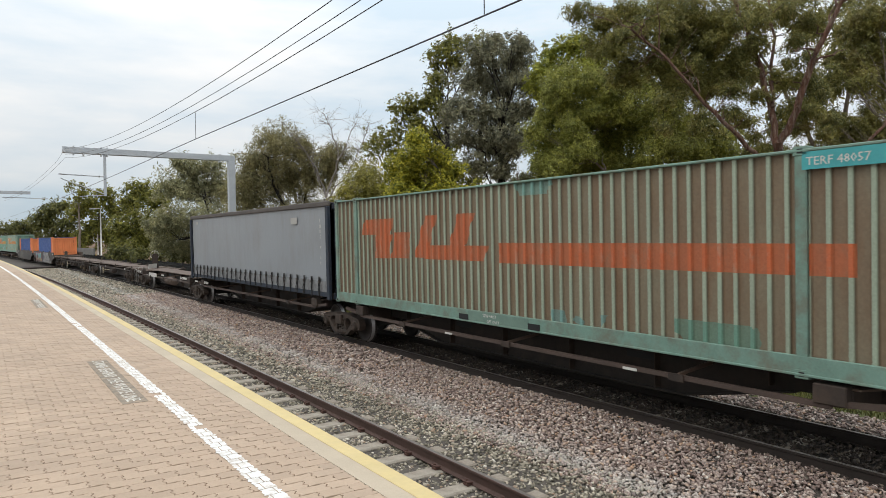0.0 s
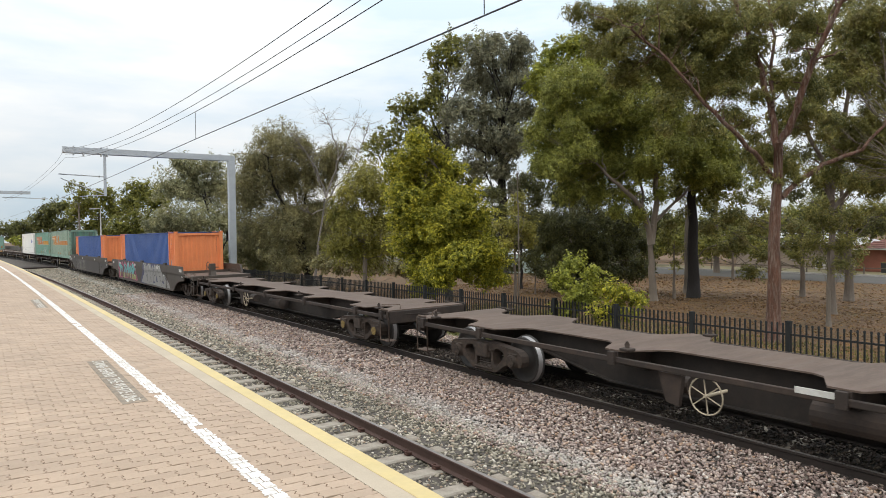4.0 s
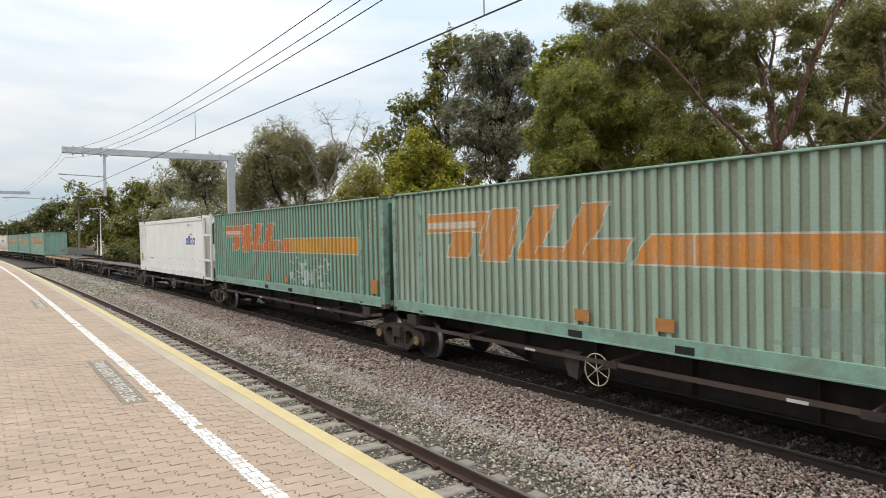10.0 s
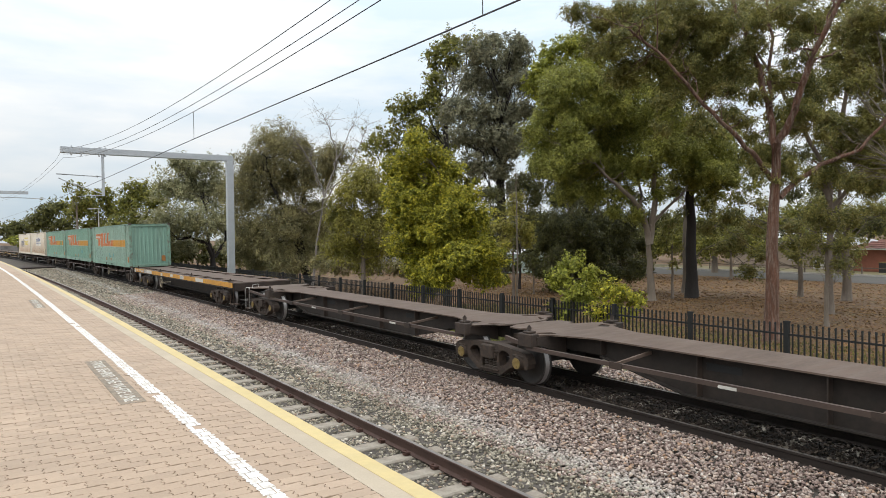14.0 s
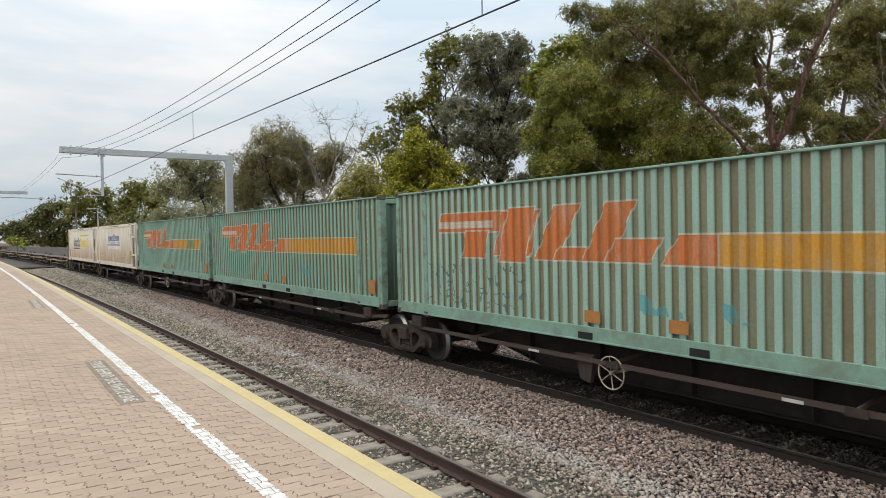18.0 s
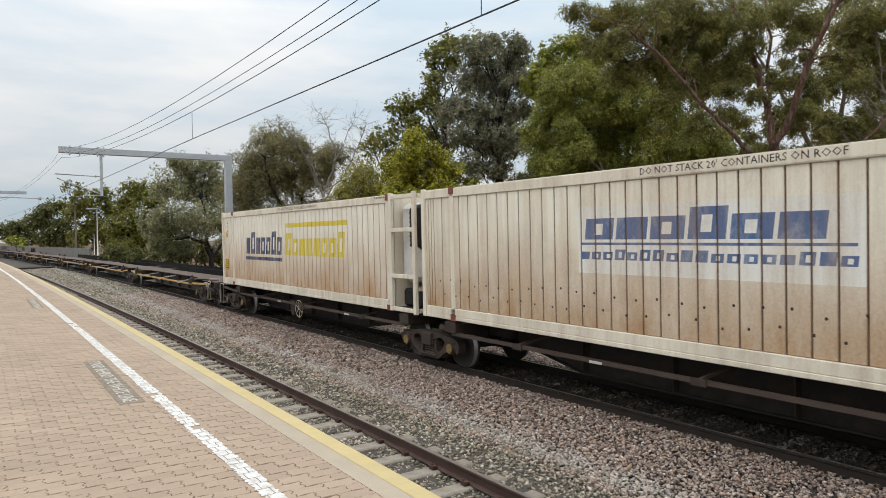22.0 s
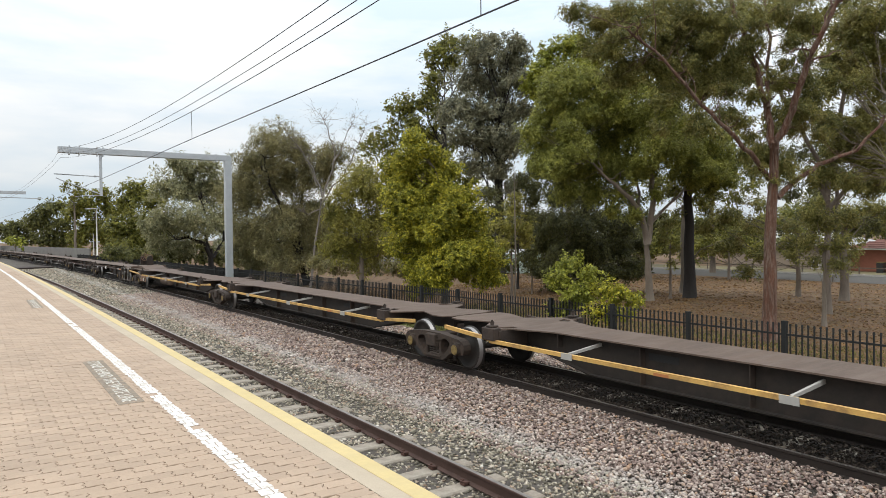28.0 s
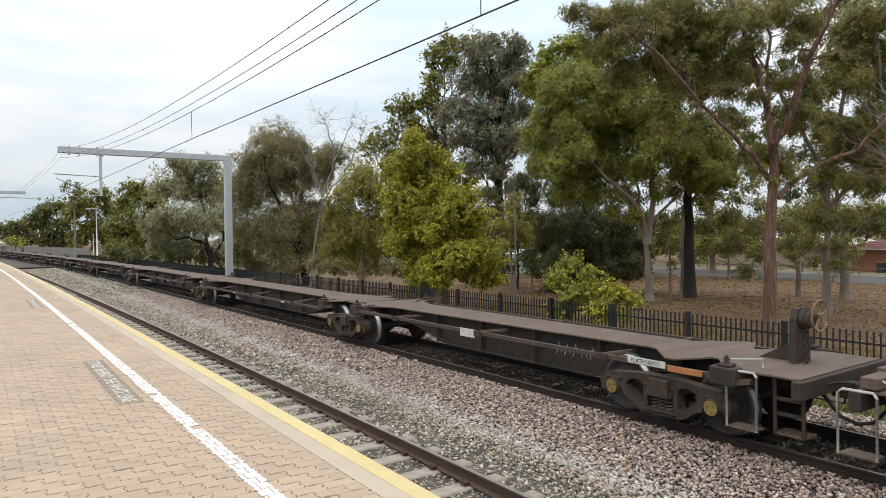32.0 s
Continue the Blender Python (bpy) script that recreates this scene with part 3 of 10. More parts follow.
def coupler(root, y, s):
    bm = bx(bmesh.new(), -0.11, 0.11, min(y, y + s * 0.55), max(y, y + s * 0.55), 0.68, 0.9, bev=0.02)
    bx(bm, -0.17, 0.17, y + s * 0.45 - 0.13, y + s * 0.45 + 0.13, 0.64, 0.95, bev=0.04)
    part("coupler", bm, M_BOGIE, root)
    bm = tube(bmesh.new(), [(-0.4, y, 0.8), (-0.38, y + s * 0.25, 0.5), (-0.33, y + s * 0.5, 0.42)], 0.025, 6)
    part("air_hose", bm, M_FENCE, root)


def lock(root, x, y, z):
    bm = bx(bmesh.new(), x - 0.09, x + 0.09, y - 0.1, y + 0.1, z, z + 0.04, bev=0.01)
    tube(bm, [(x, y, z + 0.04), (x, y, z + 0.1), (x, y, z + 0.15)], [0.035, 0.045, 0.015], 8)
    part("twistlock", bm, M_STEEL, root)


ZD = 1.06  # deck


def deck_plate(root, outline, holes, z0, z1, name="deck", material=None):
    """A flat plate with cut-outs, from outlines in (x, y)."""
    bm = bmesh.new()
    for z in (z0, z1):
        es = []
        for lp in (outline, *holes):
            vs = [bm.verts.new((x, y, z)) for x, y in lp]
            es += [bm.edges.new((vs[i], vs[(i + 1) % len(vs)])) for i in range(len(vs))]
        bmesh.ops.triangle_fill(bm, edges=es, use_beauty=True)
    bm.verts.ensure_lookup_table()
    n, i0 = len(bm.verts) // 2, 0
    for lp in (outline, *holes):
        m = len(lp)
        for i in range(m):
            a, b = i0 + i, i0 + (i + 1) % m
            bm.faces.new((bm.verts[a], bm.verts[b], bm.verts[b + n], bm.verts[a + n]))
        i0 += m
    bmesh.ops.recalc_face_normals(bm, faces=bm.faces)
    return part(name, bm, material or M_DECK, root)


def oval(xc, yc, a, b, n=4):
    """A long hole with rounded ends: a half width across, b half length along the wagon."""
    pts = []
    for cx, cy, a0 in ((xc + a * 0.45, yc + b - a * 0.6, 0), (xc - a * 0.45, yc + b - a * 0.6, 90), (xc - a * 0.45, yc - b + a * 0.6, 180), (xc + a * 0.45, yc - b + a * 0.6, 270)):
        for j in range(n):
            g = radians(a0 + 90 * j / (n - 1))
            pts.append((cx + a * 0.55 * math.cos(g), cy + a * 0.6 * math.sin(g)))
    return pts


def spine(root, ya, yb, w, ztop, zbot, taper, name="centre_sill"):
    """A fishbelly centre sill: shallow over the bogies, deep between them."""
    poly = [(ya, ztop), (yb, ztop), (yb, ztop - 0.3), (yb - taper * 0.55, ztop - 0.3), (yb - taper, zbot), (ya + taper, zbot), (ya + taper * 0.55, ztop - 0.3), (ya, ztop - 0.3)]
    bm = prism(bmesh.new(), poly, 0, -w / 2 + 0.03, w / 2 - 0.03)
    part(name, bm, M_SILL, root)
    bm = bmesh.new()
    prism(bm, [(ya + taper * 0.55, ztop - 0.3), (ya + taper, zbot), (yb - taper, zbot), (yb - taper * 0.55, ztop - 0.3), (yb - taper * 0.55, ztop - 0.32), (yb - taper, zbot - 0.025), (ya + taper, zbot - 0.025), (ya + taper * 0.55, ztop - 0.32)], 0, -w / 2 - 0.06, w / 2 + 0.06)
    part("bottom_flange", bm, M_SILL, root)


M_ROD_ORANGE = surface("orange_rod_paint", (0.40, 0.15, 0.05), 0.65, vary=0.2, big=3, fine=30)
# brown seam core, standing in for the shade between the wall ridges
M_SEAMBR = surface("brown_shade_seam", (0.15, 0.095, 0.055), 0.9, vary=0.35, big=3, fine=30)
M_BOARDWORN = surface("worn_end_board", (0.20, 0.17, 0.145), 0.75, vary=0.25, big=3, fine=30, dirt=(0.10, 0.08, 0.065))
M_BOARD = surface("rusty_board", (0.22, 0.125, 0.075), 0.75, vary=0.25, big=3, fine=30, dirt=(0.12, 0.08, 0.06))


def side_ladder(root, s, yc, x=-1.0, top=1.02, mat=None):
    """A ladder of flat bars in the plane of a wagon's side, with a grated tread at its foot."""
    mat = mat or M_STEEL
    bm = bx(bmesh.new(), x - 0.012, x + 0.012, yc - 0.215, yc - 0.165, 0.27, top, bev=0.004)
    bx(bm, x - 0.012, x + 0.012, yc + 0.165, yc + 0.215, 0.27, top, bev=0.004)
    st = part("ladder", bm, mat, root, "narrow brown steel step ladder")
    for z in (top - 0.3, top - 0.5):
        part("rung", bx(bmesh.new(), x - 0.015, x + 0.015, yc - 0.165, yc + 0.165, z, z + 0.05, bev=0.004), mat, st)
    bm = bmesh.new()
    for k_ in range(6):
        y_ = yc - 0.2 + 0.08 * k_
        bx(bm, x, x + 0.3, y_ - 0.006, y_ + 0.006, 0.262, 0.29)
        bx(bm, x + 0.058 * k_, x + 0.058 * k_ + 0.012, yc - 0.2, yc + 0.2, 0.262, 0.286)
    part("tread", bm, M_DECK, st, "open steel grating tread")


def end_steps(root, s, h, inset=0.3, ladder=None, mat=None, top=1.01):
    """Looped steps and handrails at a wagon's coupled end."""
    pale = mat or M_TAGGREY
    y = s * (h - inset)
    for x in (-1.2, 1.2):
        bm = tube(bmesh.new(), [(x, y - 0.22, top), (x, y - 0.22, 0.28), (x, y + 0.22, 0.28), (x, y + 0.22, top), (x + 0.02, y + 0.17, top + 0.05), (x + 0.02, y - 0.17, top + 0.05), (x, y - 0.22, top)], 0.018, 7)
        st = part("step_loop", bm, pale if x < 0 else M_STEEL, root, "bent tube step" if mat else "pale bent tube step")
        part("tread", bx(bmesh.new(), x - 0.02, x + 0.24, y - 0.2, y + 0.2, 0.275, 0.295), M_DECK, st)
    if ladder is not None:
        side_ladder(root, s, s * (h - ladder))
    part("hand_rail", tube(bmesh.new(), [(-1.1, y - 0.3 * s, ZD), (-1.1, y - 0.3 * s, ZD + 0.12), (-0.75, y + 0.05 * s, ZD + 0.12), (-0.75, y + 0.05 * s, ZD)], 0.014, 6), pale, root, "handrail loop")
    part("cut_lever", tube(bmesh.new(), [(-1.15, s * (h + 0.02), 0.95), (-0.3, s * (h + 0.08), 0.93), (-0.1, s * (h + 0.2), 0.9)], 0.014, 6), M_STEEL, root)


def brake_post(root, s, h, kind):
    """An upright end post with the handbrake wheel on its outer face."""
    y = s * (h - (0.12 if kind == 1 else 0.6))
    H = 0.95 if kind == 1 else 0.78
    bm = prism(bmesh.new(), [(-0.17, ZD), (0.24, ZD), (0.2, ZD + H - 0.09), (0.1, ZD + H), (-0.08, ZD + H), (-0.15, ZD + H - 0.15)], 1, y - 0.05, y + 0.05)
    po = part("brake_post", bm, M_STEEL, root, "upright brown end post")
    part("base_bracket", prism(bmesh.new(), [(y - s * 0.05, ZD), (y - s * 0.6, ZD), (y - s * 0.05, ZD + 0.3)], 0, 0.0, 0.03), M_STEEL, po)
    r, off = (0.27, 0.16) if kind == 1 else (0.22, 0.28)
    yw = y + s * off
    zc = ZD + H - 0.09
    bm = ring(bmesh.new(), (0.05, yw, zc), r, 0.016, "y", 24)
    for j in range(5):
        a = 2 * math.pi * j / 5 + 0.3
        tube(bm, [(0.05, yw, zc), (0.05 + r * math.cos(a), yw, zc + r * math.sin(a))], 0.012, 5)
    tube(bm, [(0.05, yw, zc), (0.05, y, zc)], 0.03, 8)
    part("handwheel", bm, M_TAG if kind == 1 else M_BOARD, po, "spoked brake handwheel")
    if kind == 1:
        part("gear_box", bx(bmesh.new(), -0.08, 0.18, min(y, y + s * 0.12), max(y, y + s * 0.12), zc - 0.18, zc + 0.1, bev=0.03), M_STEEL, po)
    else:
        part("gear_drum", lathe(bmesh.new(), [(0.04, 0.05), (0.045, 0.14), (0.12, 0.15), (0.13, 0.12), (0.19, 0.115), (0.2, 0.04)], 0, 20), M_STEEL, po, "round cast gear housing", pose(0.03, y, zc - 0.06, 0, 0, 90 * s))
    for k_ in range(9 if kind == 1 else 12):
        part("chain_link", ring(bmesh.new(), (-0.06, y + s * (0.1 if kind == 1 else 0.14), zc - 0.24 - 0.075 * k_), 0.036, 0.012, "x" if k_ % 2 else "y", 8), M_STEEL, po)
    if kind == 1:
        part("route_card", bx(bmesh.new(), -0.25, 0.25, -0.01, 0.01, 0, 0.3), M_UNIT, root, "pale tilted card holder", pose(-0.25, y - s * 0.5, ZD + 0.03, 25, 0, 0))


def skeletal(u0, u1, b0, b1, rod, ends=(False, False), caps="yellow", label="", hand=None, name="container_flat_wagon", loaded=False, tank=False, posts=(False, False), plates=(), hump=False, steps=(0.3, 0.0), first=None, rise=0.0):
    """An articulated skeletal platform from u0 to u1, with bogies at b0 and b1 (None: the neighbour's)."""
    u, L = (u0 + u1) / 2, u1 - u0
    root = tagged(empty(name), label, "flat wagon", "wagons of the freight train")
    h = L / 2
    spine(root, -h + 0.15, h - 0.15, 0.80, ZD - 0.03, 0.36, 4.0)
    # top plate: wide at the bolsters and at the load points, narrow between
    ctr = ((1.45 if ends[0] else 0) - (1.8 if ends[1] else 0)) / 2
    al = min(6.15, h - abs(ctr) - 0.75)
    A0, A1 = ctr - al if first is None else first - u, ctr + al
    near, far = [], []
    for e, A, out in ((-h, A0, near), (h, A1, far)):
        q = 1 if e < 0 else -1
        if ends[0 if e < 0 else 1]:
            out += [(1.1, e), (1.1, e + 0.75 * q), (0.62, e + 1.05 * q), (0.56, e + 1.3 * q), (0.66, e + 1.55 * q), (1.08, e + 1.85 * q), (1.08, e + 2.15 * q), (0.7, e + 2.35 * q), (0.5, e + 2.7 * q)]
        else:
            out += [(0.42, e), (0.72, e + 0.15 * q), (0.74, e + 0.5 * q)]
        reach = 3.1 if ends[0 if e < 0 else 1] else 1.3
        out += [(0.47, min(A - 0.62, e + reach) if q > 0 else max(A + 0.62, e - reach)), (1.12, A - 0.3 * q), (1.12, A + 0.16 * q), (0.86, A + 0.26 * q), (0.56, A + 1.1 * q)]
    if first is not None:
        near = [(1.1, -h), (1.12, A0 + 0.2), (0.9, A0 + 0.24), (0.56, A0 + 0.5), (0.56, A0 + 0.62), (1.1, A0 + 0.9), (1.1, A0 + 1.06), (0.5, A0 + 1.7)]
    right = near + [(0.53, ctr)] + far[::-1]
    outline = right + [(-x, y) for x, y in reversed(right)]
    slots = [[(s * 0.70, A + 0.30 * q), (s * 0.62, A + 0.06 * q), (s * 0.94, A - 0.10 * q), (s * 0.94, A + 0.12 * q)] for s in (-1, 1) for q, A in ((1, A0), (-1, A1)) if first is None or q < 0]
    deck_plate(root, outline, slots, ZD - 0.026, ZD)
    for s in (-1, 1):
        for q in (-1, 1):
            part("web_slot", bx(bmesh.new(), s * 0.372 - 0.004, s * 0.372 + 0.004, ctr + q * al * 0.42 - 0.3, ctr + q * al * 0.42 + 0.3, ZD - 0.26, ZD - 0.14, bev=0.003), M_FENCE, root, "dark slot in the web")
        for y in np.linspace(A0 + 1.2, A1 - 1.2, 6):
            part("stiffener", bx(bmesh.new(), min(s * 0.37, s * 0.50), max(s * 0.37, s * 0.50), y - 0.008, y + 0.008, 0.38 if abs(y - ctr) < al - 2.6 else ZD - 0.3, ZD - 0.03), M_STEEL, root)
    for y in (A0, A1):
        for s in (-1, 1):
            part("outrigger", prism(bmesh.new(), [(s * 0.4, ZD - 0.03), (s * 1.14, ZD - 0.03), (s * 1.14, ZD - 0.18), (s * 0.4, ZD - 0.4)], 1, y - 0.22, y + 0.22), M_STEEL, root)
    for y in np.linspace(A0 + 2.2, A1 - 2.2, max(2, int(al * 2 / 3.2))):
        for s in (-1, 1):
            br_ = part("rod_bracket", prism(bmesh.new(), [(s * 0.36, ZD - 0.10), (s * 1.2, ZD - 0.19 + rise), (s * 1.2, ZD - 0.235 + rise), (s * 0.36, ZD - 0.16)], 1, y - 0.02, y + 0.02), M_TAGGREY if rod == "yellow" else M_DECK, root)
            part("bracket_plate", bx(bmesh.new(), s * 1.25 - 0.008, s * 1.25 + 0.008, y - 0.13, y + 0.13, ZD - 0.30 + rise, ZD - 0.19 + rise), M_TAGGREY if rod == "yellow" else M_STEEL, br_)
    for s in (-1, 1):
        bm = bmesh.new()
        bx(bm, s * 1.2 - 0.03, s * 1.2 + 0.03, A0, A1, ZD - 0.275 + rise, ZD - 0.205 + rise)
        for a, b, z in ((A0, -h + 0.6, ZD - 0.1), (A1, h - 0.6, ZD - 0.1)):
            prism(bm, [(min(a, b), ZD - 0.24 if a < b else z - 0.05), (max(a, b), z - 0.05 if a < b else ZD - 0.24), (max(a, b), z + 0.03 if a < b else ZD - 0.17), (min(a, b), ZD - 0.17 if a < b else z + 0.03)], 0, s * 1.2 - 0.03, s * 1.2 + 0.03)
        part("side_rod", bm, M_ROD if rod == "yellow" and s < 0 else M_ROD_BROWN, root, "yellow side rod" if rod == "yellow" and s < 0 else "")
    for s in (-1, 1):
        for y in (A0, A1):
            bm = bx(bmesh.new(), s * 1.17 - 0.1, s * 1.17 + 0.1, y - 0.2, y + 0.2, ZD - 0.22, ZD + 0.03, bev=0.015)
            part("pedestal", bm, M_STEEL, root)
            if not loaded:
                lock(root, s * 1.14, y, ZD + 0.031)
    for y in (ctr - al * 0.5, ctr + al * 0.32) if not plates else ():
        part("marking", bx(bmesh.new(), -1.24, -1.236, y - 0.14, y + 0.14, ZD - 0.275, ZD - 0.23), M_TAG if rod != "yellow" else M_ROD_ORANGE, root)
    for ya, yb, za, zb, txt in plates:
        pl = part("marking_board", bx(bmesh.new(), -1.252, -1.237, ya - u, yb - u, za, zb), M_TAG, root, "white board with black lettering")
        if txt:
            flatwords(pl, txt, min((zb - za) * 0.95, (yb - ya) / len(txt) * 1.45), M_BLACKTXT, yb - u - 0.06, za + (zb - za) * 0.17, -1.2535)
    if tank:
        bm = lathe(bmesh.new(), [(-0.8, 0.05), (-0.76, 0.2), (0.76, 0.2), (0.8, 0.05)], 0, 16)
        part("air_tank", bm, M_DECK, root, "grey-brown air tank", pose(-0.82, 178.3 - u if hump else ctr, 0.64, 0, 0, 90))
    if hand:
        handwheel(root, -1.22, hand - u, 0.68)
    for end, s in zip(ends, (-1, 1)):
        if end:
            coupler(root, s * (h - 0.1), s)
            end_steps(root, s, h, *steps)
            bm = bx(bmesh.new(), -1.2, 1.2, s * h - 0.07, s * h + 0.07, ZD - 0.25, ZD - 0.02, bev=0.01)
            part("headstock", bm, M_STEEL, root)
    for post, s in zip(posts, (-1, 1)):
        if post:
            brake_post(root, s, h, post)
    if hump:
        part("bolster_cover", prism(bmesh.new(), [(h, ZD + 0.2), (h - 1.3, ZD + 0.19), (h - 2.3, ZD + 0.03), (h - 2.4, ZD + 0.005), (h, ZD + 0.005)], 0, -0.62, 0.62), M_DECK, root)
        part("cross_beam", bx(bmesh.new(), -1.1, 1.1, h - 0.22, h - 0.02, ZD + 0.02, ZD + 0.16, bev=0.01), M_DECK, root)
        bd = part("number_board", bx(bmesh.new(), -1.30, -1.275, 181.4 - u, 182.9 - u, 0.48, 0.81), M_BOARD, root, "rusty brown data board with dark lettering")
        for k_, w in enumerate(("RRYY", "26-A")):
            flatwords(bd, w, 0.17, M_BLACKTXT, 182.85 - u, 0.66 - 0.15 * k_, -1.302)
        for k_, w in enumerate(("CAPACITY", "TARE")):
            flatwords(bd, w, 0.06, M_BLACKTXT, 182.35 - u, 0.70 - 0.11 * k_, -1.302)
        part("label_patch", bx(bmesh.new(), -1.304, -1.301, 181.8 - u, 181.97 - u, 0.51, 0.67), M_TAG, bd, "white worn label")
        part("stencil_patch", bx(bmesh.new(), -1.304, -1.301, 181.47 - u, 181.68 - u, 0.52, 0.70), M_STEEL, bd)
    for b in (b0, b1):
        if b is not None:
            bogie(root, u, b - u, caps)
    return rides(root, u, h - 1)


def oval_deck(u0, u1, b0, b1, label, sides=None, holes=5, hand=None, name="container_flat_wagon", caps="plain", plates=(), wheel_at=None, lift=0.0):
    """A bogie flat with a full-width plate deck pierced by long rounded holes."""
    u, L = (u0 + u1) / 2, u1 - u0
    zd = ZD + lift
    h = L / 2
    root = tagged(empty(name), label, "flat wagon", "wagons of the freight train")
    spine(root, -h + 0.2, h - 0.2, 0.8, zd - 0.03, 0.32, 5.0)
    if wheel_at is not None:
        handwheel(root, -1.26, wheel_at - u, 0.6)
    W = 1.2
    hl = (L - 1.6) / holes / 2
    bearers = [-h + 0.8 + hl * 2 * i for i in range(holes + 1)]
    if not sides:
        # an arm over each bolster, short bays outside them and longer ones between
        inner = np.linspace(b0 - u, b1 - u, holes)
        bays = [(-h + 0.5, b0 - u - 0.45)] + [(p + (0.45 if i == 0 else 0.2), q - (0.45 if i == holes - 2 else 0.2)) for i, (p, q) in enumerate(zip(inner, inner[1:]))] + [(b1 - u + 0.45, h - 0.5)]
        bearers = [-h + 0.25] + list(inner) + [h - 0.25]
    if sides:
        hs = [oval(s * 0.76, -h + 0.8 + hl * (2 * i + 1), 0.22, hl * 0.7) for i in range(holes) for s in (-1, 1)]
        deck_plate(root, [(-W, -h), (W, -h), (W, h), (-W, h)], hs, zd - 0.025, zd)
    else:
        edge = [(W - 0.03, -h)]
        for a_, b_ in bays:
            w_ = min(0.3, (b_ - a_) * 0.22)
            edge += [(W - 0.03, a_), (W - 0.12, a_ + w_ * 0.2), (0.66, a_ + w_), (0.56, a_ + w_ * 1.6), (0.56, b_ - w_ * 1.6), (0.66, b_ - w_), (W - 0.12, b_ - w_ * 0.2), (W - 0.03, b_)]
        edge.append((W - 0.03, h))
        deck_plate(root, edge + [(-x, y) for x, y in reversed(edge)], [], zd - 0.025, zd)
    for s in (-1, 1):
        if sides:
            bm = bx(bmesh.new(), s * W - 0.012, s * W + 0.012, -h, h, zd - 0.26, zd - 0.001)
        else:
            bm = bx(bmesh.new(), s * W - 0.03, s * W + 0.03, -h, h, zd - 0.2, zd - 0.11, bev=0.01)
        part("side_sill", bm, M_STEEL, root)
        if sides:
            part("sill_face", bx(bmesh.new(), s * (W + 0.016) - 0.003, s * (W + 0.016) + 0.003, -h, h, zd - 0.2, zd), sides, root, "amber painted sill face")
            for y_ in np.linspace(-h * 0.62, h * 0.62, 8):
                part("web_slot", bx(bmesh.new(), s * 0.374 - 0.004, s * 0.374 + 0.004, y_ - 0.17, y_ + 0.17, zd - 0.42, zd - 0.31, bev=0.003), M_FENCE, root, "dark slot in the web")
        for y in bearers:
            part("crossbearer", prism(bmesh.new(), [(s * 0.38, zd - 0.03), (s * (W - 0.013), zd - 0.03), (s * (W - 0.013), zd - 0.2), (s * 0.38, zd - 0.45)], 1, y - 0.09, y + 0.09), M_STEEL, root)
            if not sides:
                part("stake_pocket", bx(bmesh.new(), s * (W + 0.045) - 0.03, s * (W + 0.045) + 0.03, y - 0.07, y + 0.07, zd - 0.24, zd - 0.02, bev=0.008), sides or M_STEEL, root)
        for y in (-h + 0.6, -h * 0.33, h * 0.33, h - 0.6):
            lock(root, s * (W - 0.1), y, zd)
    for s in (-1, 1):
        coupler(root, s * (h - 0.1), s)
        part("headstock", bx(bmesh.new(), -W, W, s * h - 0.06, s * h + 0.06, zd - 0.34, zd - 0.028, bev=0.01), M_STEEL, root)
        end_steps(root, s, h, 0.15, None, M_DECK, zd - 0.03)
    for ya, yb, za, zb, txt in plates:
        pl = part("marking_board", bx(bmesh.new(), -W - 0.034, -W - 0.02, ya - u, yb - u, za, zb), M_TAG, root, "white board with black lettering")
        if txt:
            flatwords(pl, txt, (zb - za) * 0.9, M_BLACKTXT, yb - u - 0.05, za + (zb - za) * 0.2, -W - 0.0355)
    if hand:
        handwheel(root, -1.2, hand - u, 0.62)
        bm = lathe(bmesh.new(), [(-0.55, 0.05), (-0.5, 0.19), (0.5, 0.19), (0.55, 0.05)], 0, 16)
        part("air_tank", bm, M_STEEL, root, "", pose(-0.8, -0.3, 0.6, 0, 0, 90))
        part("brake_cylinder", lathe(bmesh.new(), [(-0.25, 0.14), (0.2, 0.14), (0.3, 0.04)], 0, 14), M_STEEL, root, "", pose(-0.8, h * 0.25, 0.62, 0, 0, 90))
    for b in (b0, b1):
        bogie(root, u, b - u, caps)
    return rides(root, u, h - 2)


